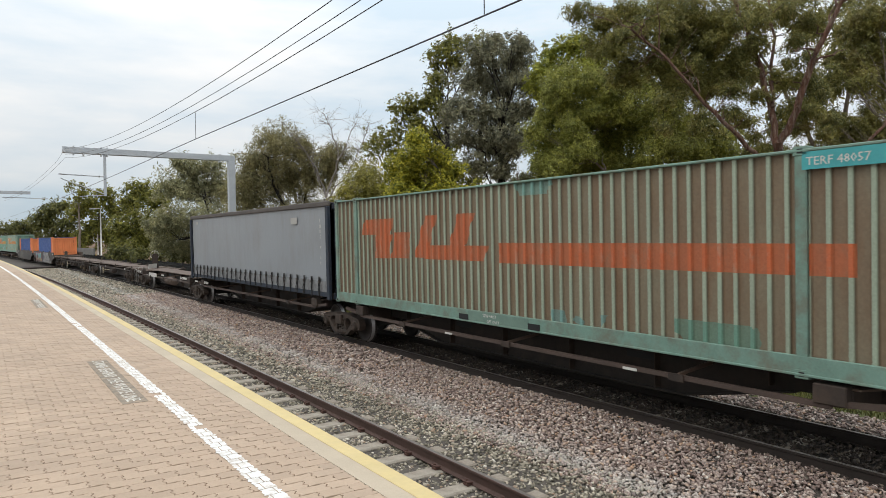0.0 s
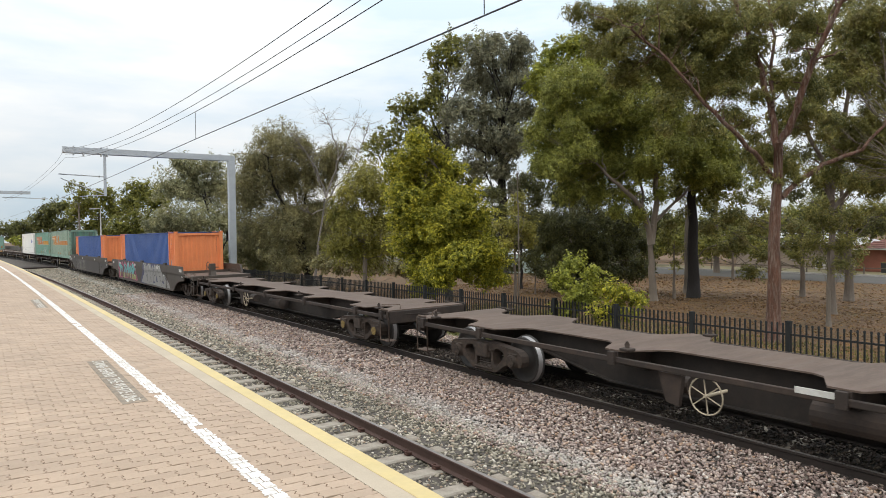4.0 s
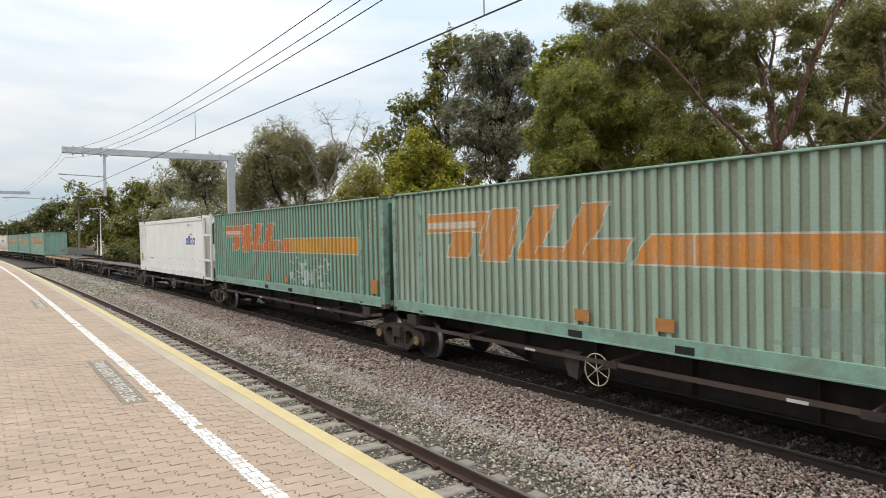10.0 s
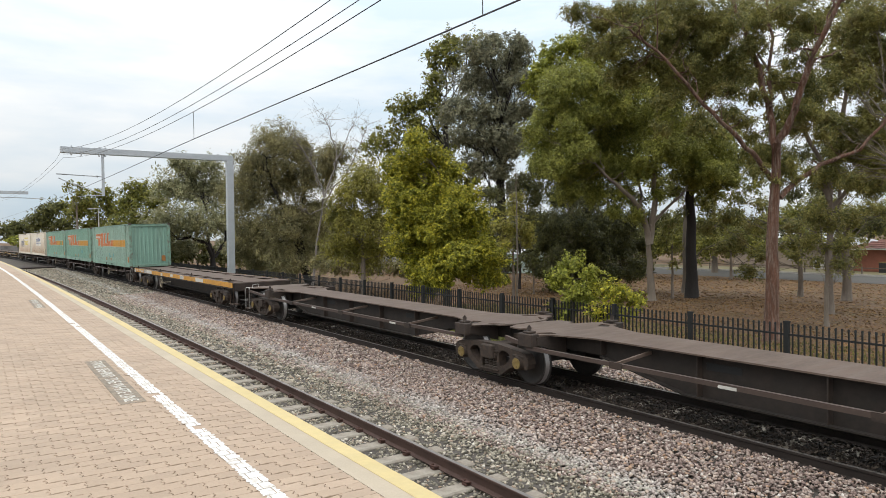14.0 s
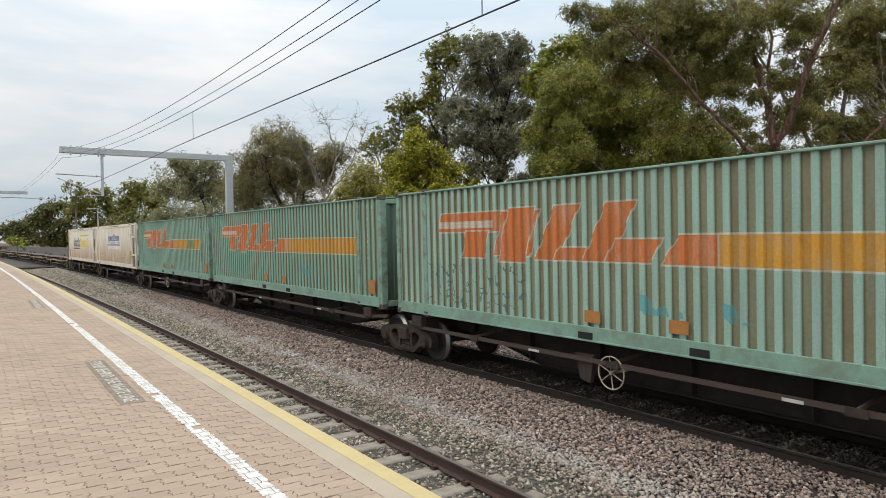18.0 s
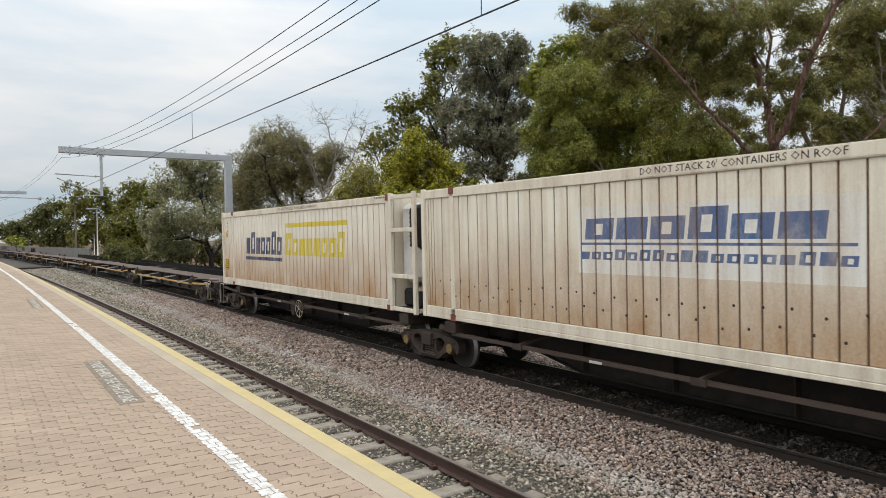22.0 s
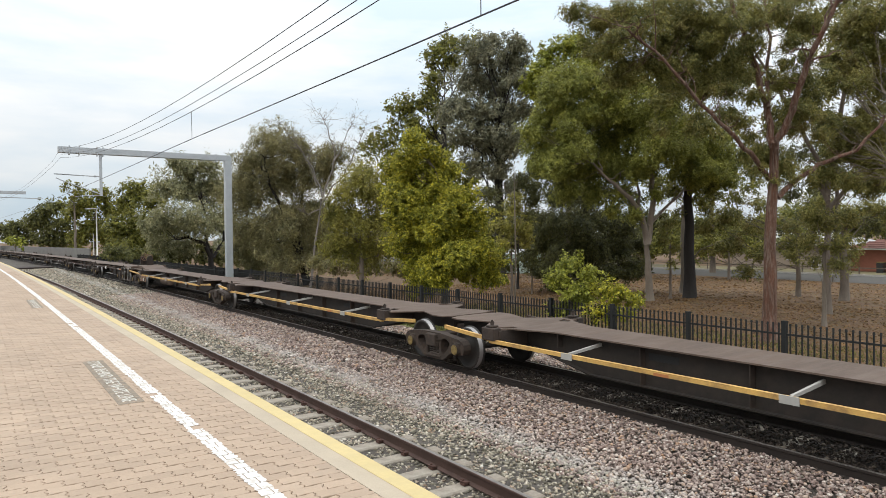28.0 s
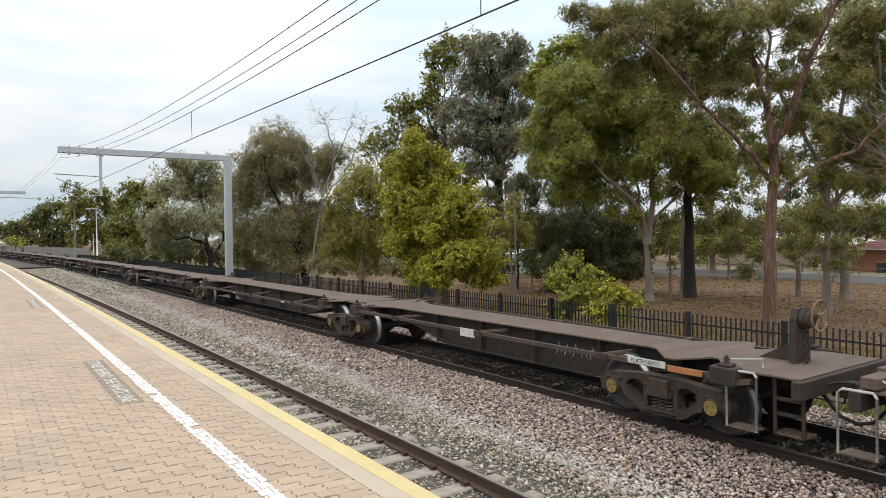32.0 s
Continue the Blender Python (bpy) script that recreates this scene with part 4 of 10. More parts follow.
# ---- containers ----
def paint(name, col, marks=(), streak=(0.12, 0.09, 0.07), streak_amt=0.5, border=None, rust=0.25, rough=0.6, patches=None, vary=0.14, recess=None, recess_amt=0.6, scrib=(), wear_amt=0.85, low=None):
    """Weathered container paint. Marks are slanted blocks (s from the left end, z, both ranges, slant, colour); scribbles are sprayed lines or shapes."""
    m, nt, b = base_mat(name, rough)
    big = noise_of(nt, 0.55, 5, 0.6)
    lo, hi = tuple(c * (1 - vary) for c in col), tuple(min(1, c * (1 + vary)) for c in col)
    c = ramp(nt, big, [(0.3, lo), (0.7, hi)])
    tc = nt.nodes.new("ShaderNodeTexCoord")
    sp = nt.nodes.new("ShaderNodeSeparateXYZ")
    nt.links.new(tc.outputs["Object"], sp.inputs[0])
    x, y, z = sp.outputs["X"], sp.outputs["Y"], sp.outputs["Z"]
    sy = mth(nt, "MULTIPLY", y, -1.0)
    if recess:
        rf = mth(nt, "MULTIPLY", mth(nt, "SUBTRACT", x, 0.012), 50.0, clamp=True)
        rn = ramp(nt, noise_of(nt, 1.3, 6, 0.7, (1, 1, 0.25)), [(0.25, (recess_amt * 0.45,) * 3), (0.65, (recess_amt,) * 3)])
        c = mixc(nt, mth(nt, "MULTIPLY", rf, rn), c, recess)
        # darkens the groove flanks in the paint, as shade would on the folds
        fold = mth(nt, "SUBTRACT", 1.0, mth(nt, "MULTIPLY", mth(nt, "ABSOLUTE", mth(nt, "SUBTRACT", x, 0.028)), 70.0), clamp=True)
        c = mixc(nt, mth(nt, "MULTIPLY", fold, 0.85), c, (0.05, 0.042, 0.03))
    for pc, sc, th in patches or ():
        c = mixc(nt, ramp(nt, noise_of(nt, sc, 3, 0.5, (1, 1, 0.6)), [(th, (0, 0, 0)), (th + 0.03, (1, 1, 1))]), c, pc)
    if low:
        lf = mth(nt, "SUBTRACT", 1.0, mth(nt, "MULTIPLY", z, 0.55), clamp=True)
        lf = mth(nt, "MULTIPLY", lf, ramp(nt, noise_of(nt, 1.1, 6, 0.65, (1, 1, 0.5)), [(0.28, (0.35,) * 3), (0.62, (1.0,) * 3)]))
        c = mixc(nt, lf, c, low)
    wear = ramp(nt, noise_of(nt, 2.2, 9, 0.75, (1, 1, 0.5)), [(0.36, (1 - wear_amt,) * 3), (0.5, (1, 1, 1))])

    def inside(t, a0, a1, z0, z1):
        f = mth(nt, "MULTIPLY", mth(nt, "GREATER_THAN", t, a0), mth(nt, "LESS_THAN", t, a1))
        return mth(nt, "MULTIPLY", f, mth(nt, "MULTIPLY", mth(nt, "GREATER_THAN", z, z0), mth(nt, "LESS_THAN", z, z1)))

    for s0, s1, z0, z1, sl, mc in marks:
        t = mth(nt, "ADD", sy, mth(nt, "MULTIPLY", mth(nt, "SUBTRACT", z, z0), -sl)) if sl else sy
        if border:
            g = 0.03
            c = mixc(nt, mth(nt, "MULTIPLY", inside(t, s0 - g, s1 + g, z0 - g, z1 + g), 0.75), c, border)
        c = mixc(nt, mth(nt, "MULTIPLY", inside(t, s0, s1, z0, z1), wear), c, mc)
    for s0, s1, z0, z1, mc, sc, kind in scrib:
        n = noise_of(nt, sc, 2.0, 0.45, (0.2, 1, 0.75))
        if kind == "line":
            f = mth(nt, "LESS_THAN", mth(nt, "ABSOLUTE", mth(nt, "SUBTRACT", n, 0.5)), 0.016)
        else:
            f = mth(nt, "GREATER_THAN", n, kind)
        edge = mth(nt, "MULTIPLY", mth(nt, "SUBTRACT", noise_of(nt, 1.4, 3), 0.5), 1.1)
        f = mth(nt, "MULTIPLY", f, inside(mth(nt, "ADD", sy, edge), s0, s1, z0, z1))
        c = mixc(nt, mth(nt, "MULTIPLY", f, 0.85), c, mc)
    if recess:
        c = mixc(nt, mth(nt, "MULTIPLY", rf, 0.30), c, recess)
    st = ramp(nt, noise_of(nt, 3.0, 6, 0.7, (1, 1, 0.07)), [(0.42, (0, 0, 0)), (0.75, (streak_amt,) * 3)])
    c = mixc(nt, st, c, streak)
    ru = ramp(nt, noise_of(nt, 2.6, 10, 0.75, (1, 1, 0.45)), [(0.60, (0, 0, 0)), (0.68, (rust,) * 3)])
    c = mixc(nt, ru, c, (0.14, 0.055, 0.03))
    fine = noise_of(nt, 30, 4, 0.7)
    c = mixc(nt, 0.2, c, ramp(nt, fine, [(0.3, (0.1, 0.09, 0.08)), (0.7, (0.8, 0.8, 0.78))]), "OVERLAY")
    nt.links.new(c, b.inputs["Base Color"])
    bump(nt, b, noise_of(nt, 1.6, 3, 0.5), 0.35, 0.03)
    return m


def corrugated(length, height, pitch, depth, axis, flat=0.40):
    """A corrugated sheet standing on z = 0 along an axis; its ridges lie at zero, its grooves sunk by the depth."""
    n = max(2, int(round(length / pitch)))
    p = length / n
    r = 0.09
    prof = []
    for i in range(n):
        a = -length / 2 + i * p
        prof += [(a, 0.0), (a + p * flat, 0.0), (a + p * (flat + r), depth), (a + p * (1 - r), depth)]
    prof.append((length / 2, 0.0))
    vs, fs = [], []
    for s_, d in prof:
        for z in (0.0, height * 0.5, height):
            vs.append((d, s_, z) if axis == "y" else (s_, d, z))
    for i in range(len(prof) - 1):
        for k_ in range(2):
            a = i * 3 + k_
            fs.append((a, a + 3, a + 4, a + 1))
    return vs, fs


def stacked(root, text, size, material, y, z, x, step=1.12, label=""):
    """Letters one under another on the platform side of a box; y and z name the top letter."""
    k_ = 0
    for ch in text:
        if ch != " ":
            words("letter", ch, size, material, root, Matrix.Translation((x, y, z - k_ * size * step)) @ pose(0, 0, 0, 90, 0, -90), label, 0.001, "CENTER")
        k_ += 1


def flatwords(root, text, size, material, y, z, x, label=""):
    words("lettering", text, size, material, root, Matrix.Translation((x, y, z)) @ pose(0, 0, 0, 90, 0, -90), label, 0.001, "LEFT")


def casting(bm, x, y, z0, z1):
    bx(bm, x - 0.085, x + 0.085, y - 0.09, y + 0.09, z0, z1, bev=0.008)


def container(u0, u1, side_mat, frame_mat, label, end_mat=None, h=2.896, z=1.11, W=1.25, posts=True, pitch=0.24, name="shipping_container", rails=None, castings=None, flat=0.40, post_mat=None):
    """A corrugated steel box on the train. Seen from the platform its left end is at u1."""
    u, L = (u0 + u1) / 2, u1 - u0
    hl = L / 2
    root = tagged(empty(name), label, "container", "containers on the train")
    end_mat, rails = end_mat or side_mat, rails or frame_mat
    for s in (-1, 1):
        edges = [-hl + 0.16, -6.13, 6.13, hl - 0.16] if posts and L > 13 else [-hl + 0.16, hl - 0.16]
        for e0, e1 in zip(edges, edges[1:]):
            vs, fs = corrugated(e1 - e0 - 0.02, h - 0.345, pitch, 0.05, "y", flat)
            me = raw("side_panel", [(a, b + (e0 + e1) / 2 - hl, c) for a, b, c in vs], fs, side_mat)
            part("side_panel", me, None, root, "", Matrix.Translation((s * (W - 0.01), hl, z + 0.28)) @ (Matrix.Identity(4) if s < 0 else Matrix.Diagonal((-1, 1, 1, 1))))
        bm = bx(bmesh.new(), s * W - 0.03, s * W + 0.03, -hl + 0.17, hl - 0.17, h - 0.075, h - 0.035, bev=0.01)
        part("top_rail", bm, rails, root, "", pose(0, 0, z))
        bm = bx(bmesh.new(), s * W - 0.022, s * W + 0.022, -hl + 0.17, hl - 0.17, 0.05, 0.29, bev=0.008)
        bx(bm, s * W - 0.034, s * W + 0.034, -hl + 0.17, hl - 0.17, 0.036, 0.07, bev=0.006)
        part("bottom_rail", bm, frame_mat, root, "", pose(0, 0, z))
        for y in (-1.1, 1.1):
            part("fork_pocket", bx(bmesh.new(), s * W - 0.036, s * W + 0.036, y - 0.16, y + 0.16, 0.075, 0.19), M_FENCE, root, "", pose(0, 0, z))
        ys = [-hl + 0.09, hl - 0.09] + ([-6.05, 6.05] if posts and L > 13 else [])
        for y in ys:
            inner = 0.165 if abs(y) > 6.5 else 0.045
            bm = bx(bmesh.new(), min(s * (W + 0.02), s * (W - inner)), max(s * (W + 0.02), s * (W - inner)), y - 0.075, y + 0.075, 0.118, h - 0.118, bev=0.012)
            part("corner_post" if abs(y) > 6.5 else "intermediate_post", bm, post_mat or frame_mat, root, "", pose(0, 0, z))
            for z0, z1 in ((0.0, 0.118), (h - 0.118, h)):
                bm = bmesh.new()
                casting(bm, s * (W - 0.06), y, z0, z1)
                bx(bm, s * (W + 0.026) - 0.003, s * (W + 0.026) + 0.003, y - 0.035, y + 0.035, z0 + 0.03, z1 - 0.03, 1)
                part("corner_casting", bm, [castings or frame_mat, M_FENCE], root, "", pose(0, 0, z))
    for e in (-1, 1):
        vs, fs = corrugated(2 * W - 0.3, h - 0.42, 0.25, 0.035, "x", 0.3)
        me = raw("end_panel", vs, fs, end_mat)
        part("end_panel", me, None, root, "", Matrix.Translation((0, e * (hl - 0.06), z + 0.2)) @ (Matrix.Identity(4) if e < 0 else Matrix.Diagonal((1, -1, 1, 1))))
        for z0, z1 in ((h - 0.22, h - 0.1), (0.05, 0.2)):
            bm = bx(bmesh.new(), -W + 0.1, W - 0.1, e * (hl - 0.07) - 0.05, e * (hl - 0.07) + 0.05, z0, z1, bev=0.01)
            part("end_rail", bm, frame_mat, root, "", pose(0, 0, z))
    part("roof", bx(bmesh.new(), -W + 0.04, W - 0.04, -hl + 0.06, hl - 0.06, h - 0.075, h - 0.045), rails, root, "", pose(0, 0, z))
    part("floor", bx(bmesh.new(), -W + 0.05, W - 0.05, -hl + 0.1, hl - 0.1, 0.1, 0.2), M_STEEL, root, "", pose(0, 0, z))
    rides(root, u, hl - 1)
    return root, hl, z


def reefer(u0, u1, side_mat, frame_mat, label, pitch=0.45, h=2.896, z=1.11, W=1.25, dents=0, post_mat=None, seam=0.012, core=None):
    """A refrigerated box with flat seamed sides; its cooling unit stands in an open frame at the near end."""
    u, L = (u0 + u1) / 2, u1 - u0
    hl = L / 2
    cut = 1.15
    root = tagged(empty("refrigerated_container"), label, "container", "containers on the train")
    y0, y1 = -hl + cut, hl - 0.1
    n = int(round((y1 - y0) / pitch))
    p = (y1 - y0) / n
    for s in (-1, 1):
        cuts = [y0]
        for i in range(1, n):
            cuts.append(y0 + i * p)
            if i in (1, n - 1):
                cuts += [y0 + i * p - p / 3 if i == 1 else y0 + i * p + p / 3, y0 + i * p - 2 * p / 3 if i == 1 else y0 + i * p + 2 * p / 3]
        cuts = sorted(cuts) + [y1]
        for a, b in zip(cuts, cuts[1:]):
            part("wall_panel", bx(bmesh.new(), -0.02, 0.02, a - hl + seam, b - hl - seam, 0.0, h - 0.5, bev=0.008), side_mat, root, "", pose(s * (W - 0.02), hl, z + 0.28))
        part("side_core", bx(bmesh.new(), s * (W - 0.035) - 0.015, s * (W - 0.035) + 0.015, y0, y1, 0.28, h - 0.22), core or M_SEAM, root, "", pose(0, 0, z))
        part("top_rail", bx(bmesh.new(), s * W - 0.03, s * W + 0.03, y0 - 0.05, y1 + 0.08, h - 0.22, h - 0.03, bev=0.01), frame_mat, root, "", pose(0, 0, z))
        part("bottom_rail", bx(bmesh.new(), s * W - 0.03, s * W + 0.03, y0 - 0.05, y1 + 0.08, 0.1, 0.275, bev=0.01), frame_mat, root, "", pose(0, 0, z))
        part("sill_trim", bx(bmesh.new(), s * W - 0.036, s * W + 0.036, y0, y1, 0.02, 0.1, bev=0.01), post_mat or frame_mat, root, "", pose(0, 0, z))
        for y in (-6.05, 6.05):
            part("intermediate_post", bx(bmesh.new(), s * W - 0.03, s * W + 0.035, y - 0.07, y + 0.07, 0.118, h - 0.118, bev=0.01), frame_mat, root, "", pose(0, 0, z))
            for z0 in (0.0, h - 0.16):
                bm = bmesh.new()
                casting(bm, s * (W - 0.04), y, z0, z0 + 0.15)
                part("corner_casting", bm, M_CASTRED, root, "rusty red corner casting", pose(0, 0, z))
        for y in (y0 - 0.02, y1 + 0.05):
            part("corner_post", bx(bmesh.new(), s * W - 0.06, s * W + 0.036, y - 0.06, y + 0.06, 0.02, h, bev=0.012), frame_mat, root, "", pose(0, 0, z))
        # open frame round the cooling unit
        yf = -hl + 0.06
        part("frame_post", bx(bmesh.new(), s * W - 0.06, s * W + 0.03, yf - 0.06, yf + 0.06, 0.0, h, bev=0.012), frame_mat, root, "", pose(0, 0, z))
        for zz in (0.08, 0.88, 2.0, h - 0.1):
            part("frame_bar", bx(bmesh.new(), s * W - 0.05, s * W + 0.02, yf + 0.06, y0 - 0.08, zz - 0.05, zz + 0.05, bev=0.008), frame_mat, root, "", pose(0, 0, z))
    for zz in (0.08, 0.6, h - 0.1):
        part("frame_bar", bx(bmesh.new(), -W + 0.06, W - 0.06, -hl + 0.02, -hl + 0.1, zz - 0.05, zz + 0.05, bev=0.008), frame_mat, root, "", pose(0, 0, z))
    unit = part("cooling_unit", bx(bmesh.new(), -1.02, 1.02, -hl + 0.2, y0 - 0.06, 0.72, h - 0.25, bev=0.14), M_UNIT, root, "white rounded cooling unit", pose(0, 0, z))
    bm = bx(bmesh.new(), -1.035, 1.035, -hl + 0.17, -hl + 0.72, 1.5, h - 0.3, bev=0.1)
    part("grille_housing", bm, M_FENCE, unit, "black grille housing")
    for i in range(8):
        part("grille_slat", bx(bmesh.new(), -0.8, 0.8, -hl + 0.145, -hl + 0.17, 1.6 + i * 0.11, 1.65 + i * 0.11), M_STEEL, unit)
        part("grille_slat", bx(bmesh.new(), -1.05, -1.036, -hl + 0.27, -hl + 0.62, 1.6 + i * 0.11, 1.65 + i * 0.11), M_STEEL, unit)
    part("fuel_tank", bx(bmesh.new(), -1.0, 1.0, -hl + 0.2, y0 - 0.1, 0.12, 0.56, bev=0.06), M_FENCE, root, "", pose(0, 0, z))
    for e in (y0, y1 + 0.06):
        part("end_wall", bx(bmesh.new(), -W + 0.07, W - 0.07, e - 0.03, e + 0.03, 0.1, h - 0.05), frame_mat, root, "", pose(0, 0, z))
    part("roof", bx(bmesh.new(), -W + 0.04, W - 0.04, y0, y1, h - 0.05, h - 0.02), frame_mat, root, "", pose(0, 0, z))
    part("floor", bx(bmesh.new(), -W + 0.05, W - 0.05, -hl + 0.12, hl - 0.1, 0.02, 0.1), M_STEEL, root, "", pose(0, 0, z))
    g = np.random.default_rng(int(u * 10) % 97)
    for i in range(dents * 3):
        y = y0 + 0.3 + (y1 - y0 - 0.6) * (i + g.uniform(-0.2, 0.2)) / (dents * 3)
        part("rivet", lathe(bmesh.new(), [(-0.006, 0.012), (0.0, 0.022)], 0, 8), M_SEAM, root, "", pose(-W - 0.002, min(y, y1 - 0.2), z + (0.55, 0.82)[i % 2] + g.uniform(-0.04, 0.08)))
    for i in range(7):
        y = y0 + 0.15 + i * 0.09
        part("hazard_dash", prism(bmesh.new(), [(y, h - 0.1), (y + 0.04, h - 0.1), (y + 0.075, h - 0.05), (y + 0.035, h - 0.05)], 0, -W - 0.034, -W - 0.03), M_FENCE, root, "", pose(0, 0, z))
    rides(root, u, hl - 1)
    return root, hl, z


def curtain_box(u0, u1, label, h=2.9, z=1.11, W=1.25):
    """A curtain-sided box: taut grey fabric under a dark cant rail, buckled straps along its foot."""
    u, L = (u0 + u1) / 2, u1 - u0
    hl = L / 2
    root = tagged(empty("curtain_sided_container"), label, "container", "containers on the train")
    g = np.random.default_rng(5)
    for s in (-1, 1):
        ny, nz = 60, 10
        vs, fs = [], []
        for j in range(nz + 1):
            zz = 0.24 + (h - 0.37) * j / nz
            for i in range(ny + 1):
                y = -hl + 0.25 + (L - 0.45) * i / ny
                fold = 0.006 * math.sin(i * 0.9) * (1 - j / nz) ** 2 + 0.006 * math.sin(i * 0.23 + j)
                vs.append((s * (W - 0.005) + s * fold, y, zz))
        for j in range(nz):
            for i in range(ny):
                a = j * (ny + 1) + i
                fs.append((a, a + 1, a + ny + 2, a + ny + 1))
        part("curtain", raw("curtain", vs, fs, M_GREYCURT, True), None, root, "grey fabric curtain, scuffed", pose(0, 0, z))
        sk = [(s * (W + 0.022 + (0.006, 0.016, 0.004, 0.014, 0.0)[j] + 0.012 * math.sin(i * 0.8 + j) * (1 - j / 4)), -hl + 0.22 + (L - 0.4) * i / 150, 0.14 + 0.03 * math.sin(i * 0.37) * (1 - j / 4) + 0.1 * j + 0.008 * math.sin(i * 1.3 + 2 * j)) for j in range(5) for i in range(151)]
        part("curtain_skirt", raw("curtain_skirt", sk, [(151 * j + i, 151 * j + i + 1, 151 * j + i + 152, 151 * j + i + 151) for j in range(4) for i in range(150)], M_SKIRT, True), None, root, "dirty creased foot of the curtain", pose(0, 0, z))
        part("cant_rail", bx(bmesh.new(), s * W - 0.05, s * W + 0.03, -hl, hl, h - 0.15, h, bev=0.02), M_CURTTOP, root, "dark roof edge", pose(0, 0, z))
        part("side_rave", bx(bmesh.new(), s * W - 0.05, s * W + 0.012, -hl + 0.1, hl - 0.1, 0.08, 0.22, bev=0.01), M_NAVY, root, "", pose(0, 0, z))
        part("rope_rail", tube(bmesh.new(), [(s * (W + 0.03), -hl + 0.3, 0.16), (s * (W + 0.03), hl - 0.3, 0.16)], 0.012, 5), M_TAGGREY, root, "", pose(0, 0, z))
        for y in (-hl + 0.1, hl - 0.06):
            part("corner_post", bx(bmesh.new(), s * W - 0.08, s * W + 0.02, y - 0.09, y + 0.09, 0.0, h - 0.15, bev=0.012), M_NAVY, root, "", pose(0, 0, z))
        if s < 0:
            k_ = 0
            y = -hl + 0.75
            while y < hl - 0.3:
                bm = bx(bmesh.new(), -W - 0.062, -W - 0.05, y - 0.022, y + 0.022, 0.12, 0.60)
                tube(bm, [(-W - 0.062, y, 0.62), (-W - 0.07, y + g.uniform(-0.05, 0.05), 0.46), (-W - 0.072, y + g.uniform(-0.08, 0.08), 0.3), (-W - 0.062, y + g.uniform(-0.14, 0.14), g.uniform(0.02, 0.2))], 0.014, 5)
                strap = part("strap", bm, M_FENCE, root, "", pose(0, 0, z))
                part("buckle", bx(bmesh.new(), -W - 0.08, -W - 0.06, y - 0.04, y + 0.04, 0.46, 0.55, bev=0.008), M_STEEL, strap)
                part("scuff", bx(bmesh.new(), -W - 0.049, -W - 0.044, y - 0.07, y + 0.07, 0.5, 0.66), M_SCUFF, strap)
                y += 0.56
    for e in (-1, 1):
        vs, fs = corrugated(2 * W - 0.3, h - 0.42, 0.28, 0.04, "x", 0.4)
        part("end_panel", raw("end_panel", vs, fs, M_NAVY), None, root, "dark navy corrugated end", Matrix.Translation((0, e * (hl - 0.05), z + 0.2)) @ (Matrix.Identity(4) if e < 0 else Matrix.Diagonal((1, -1, 1, 1))))
        for z0, z1 in ((0.02, 0.2), (h - 0.24, h - 0.08)):
            part("end_rail", bx(bmesh.new(), -W + 0.09, W - 0.09, e * (hl - 0.05) - 0.05, e * (hl - 0.05) + 0.05, z0, z1, bev=0.01), M_NAVY, root, "", pose(0, 0, z))
    part("roof", bx(bmesh.new(), -W + 0.06, W - 0.06, -hl + 0.05, hl - 0.05, h - 0.06, h - 0.03), M_CURTTOP, root, "", pose(0, 0, z))
    part("floor", bx(bmesh.new(), -W + 0.06, W - 0.06, -hl + 0.1, hl - 0.1, 0.06, 0.16), M_STEEL, root, "", pose(0, 0, z))
    stacked(root, "PNXC 4 00", 0.14, M_TAG, -hl + 0.6, z + h - 0.62, -W - 0.05)
    for x0_, x1_, z0_, z1_, mt in ((-1.0, -0.1, 2.42, 2.56, M_TAG), (-1.0, 0.1, 2.2, 2.3, M_TAG), (-1.1, -0.78, 1.55, 1.9, M_TAG), (-1.05, -0.88, 0.62, 0.95, M_CASTRED), (-0.45, -0.25, 2.0, 2.14, M_TAG)):
        part("end_marking", bx(bmesh.new(), x0_, x1_, -hl - 0.014, -hl - 0.008, z0_, z1_), mt, root, "worn painted bar on the end", pose(0, 0, z))
    part("label_plate", bx(bmesh.new(), -W - 0.03, -W - 0.02, -hl + 2.4, -hl + 2.9, h - 0.62, h - 0.42), M_TAGGREY, root, "faded paper label", pose(0, 0, z))
    part("label_plate", bx(bmesh.new(), -W - 0.03, -W - 0.02, hl - 1.2, hl - 0.95, h - 0.4, h - 0.28), M_TAGGREY, root, "faded paper label", pose(0, 0, z))
    rides(root, u, hl - 1)
    return root

# ---- train make-up, front to back ----
ORANGE, YEL = (0.62, 0.17, 0.035), (0.62, 0.30, 0.03)
BORD = (0.62, 0.60, 0.52)


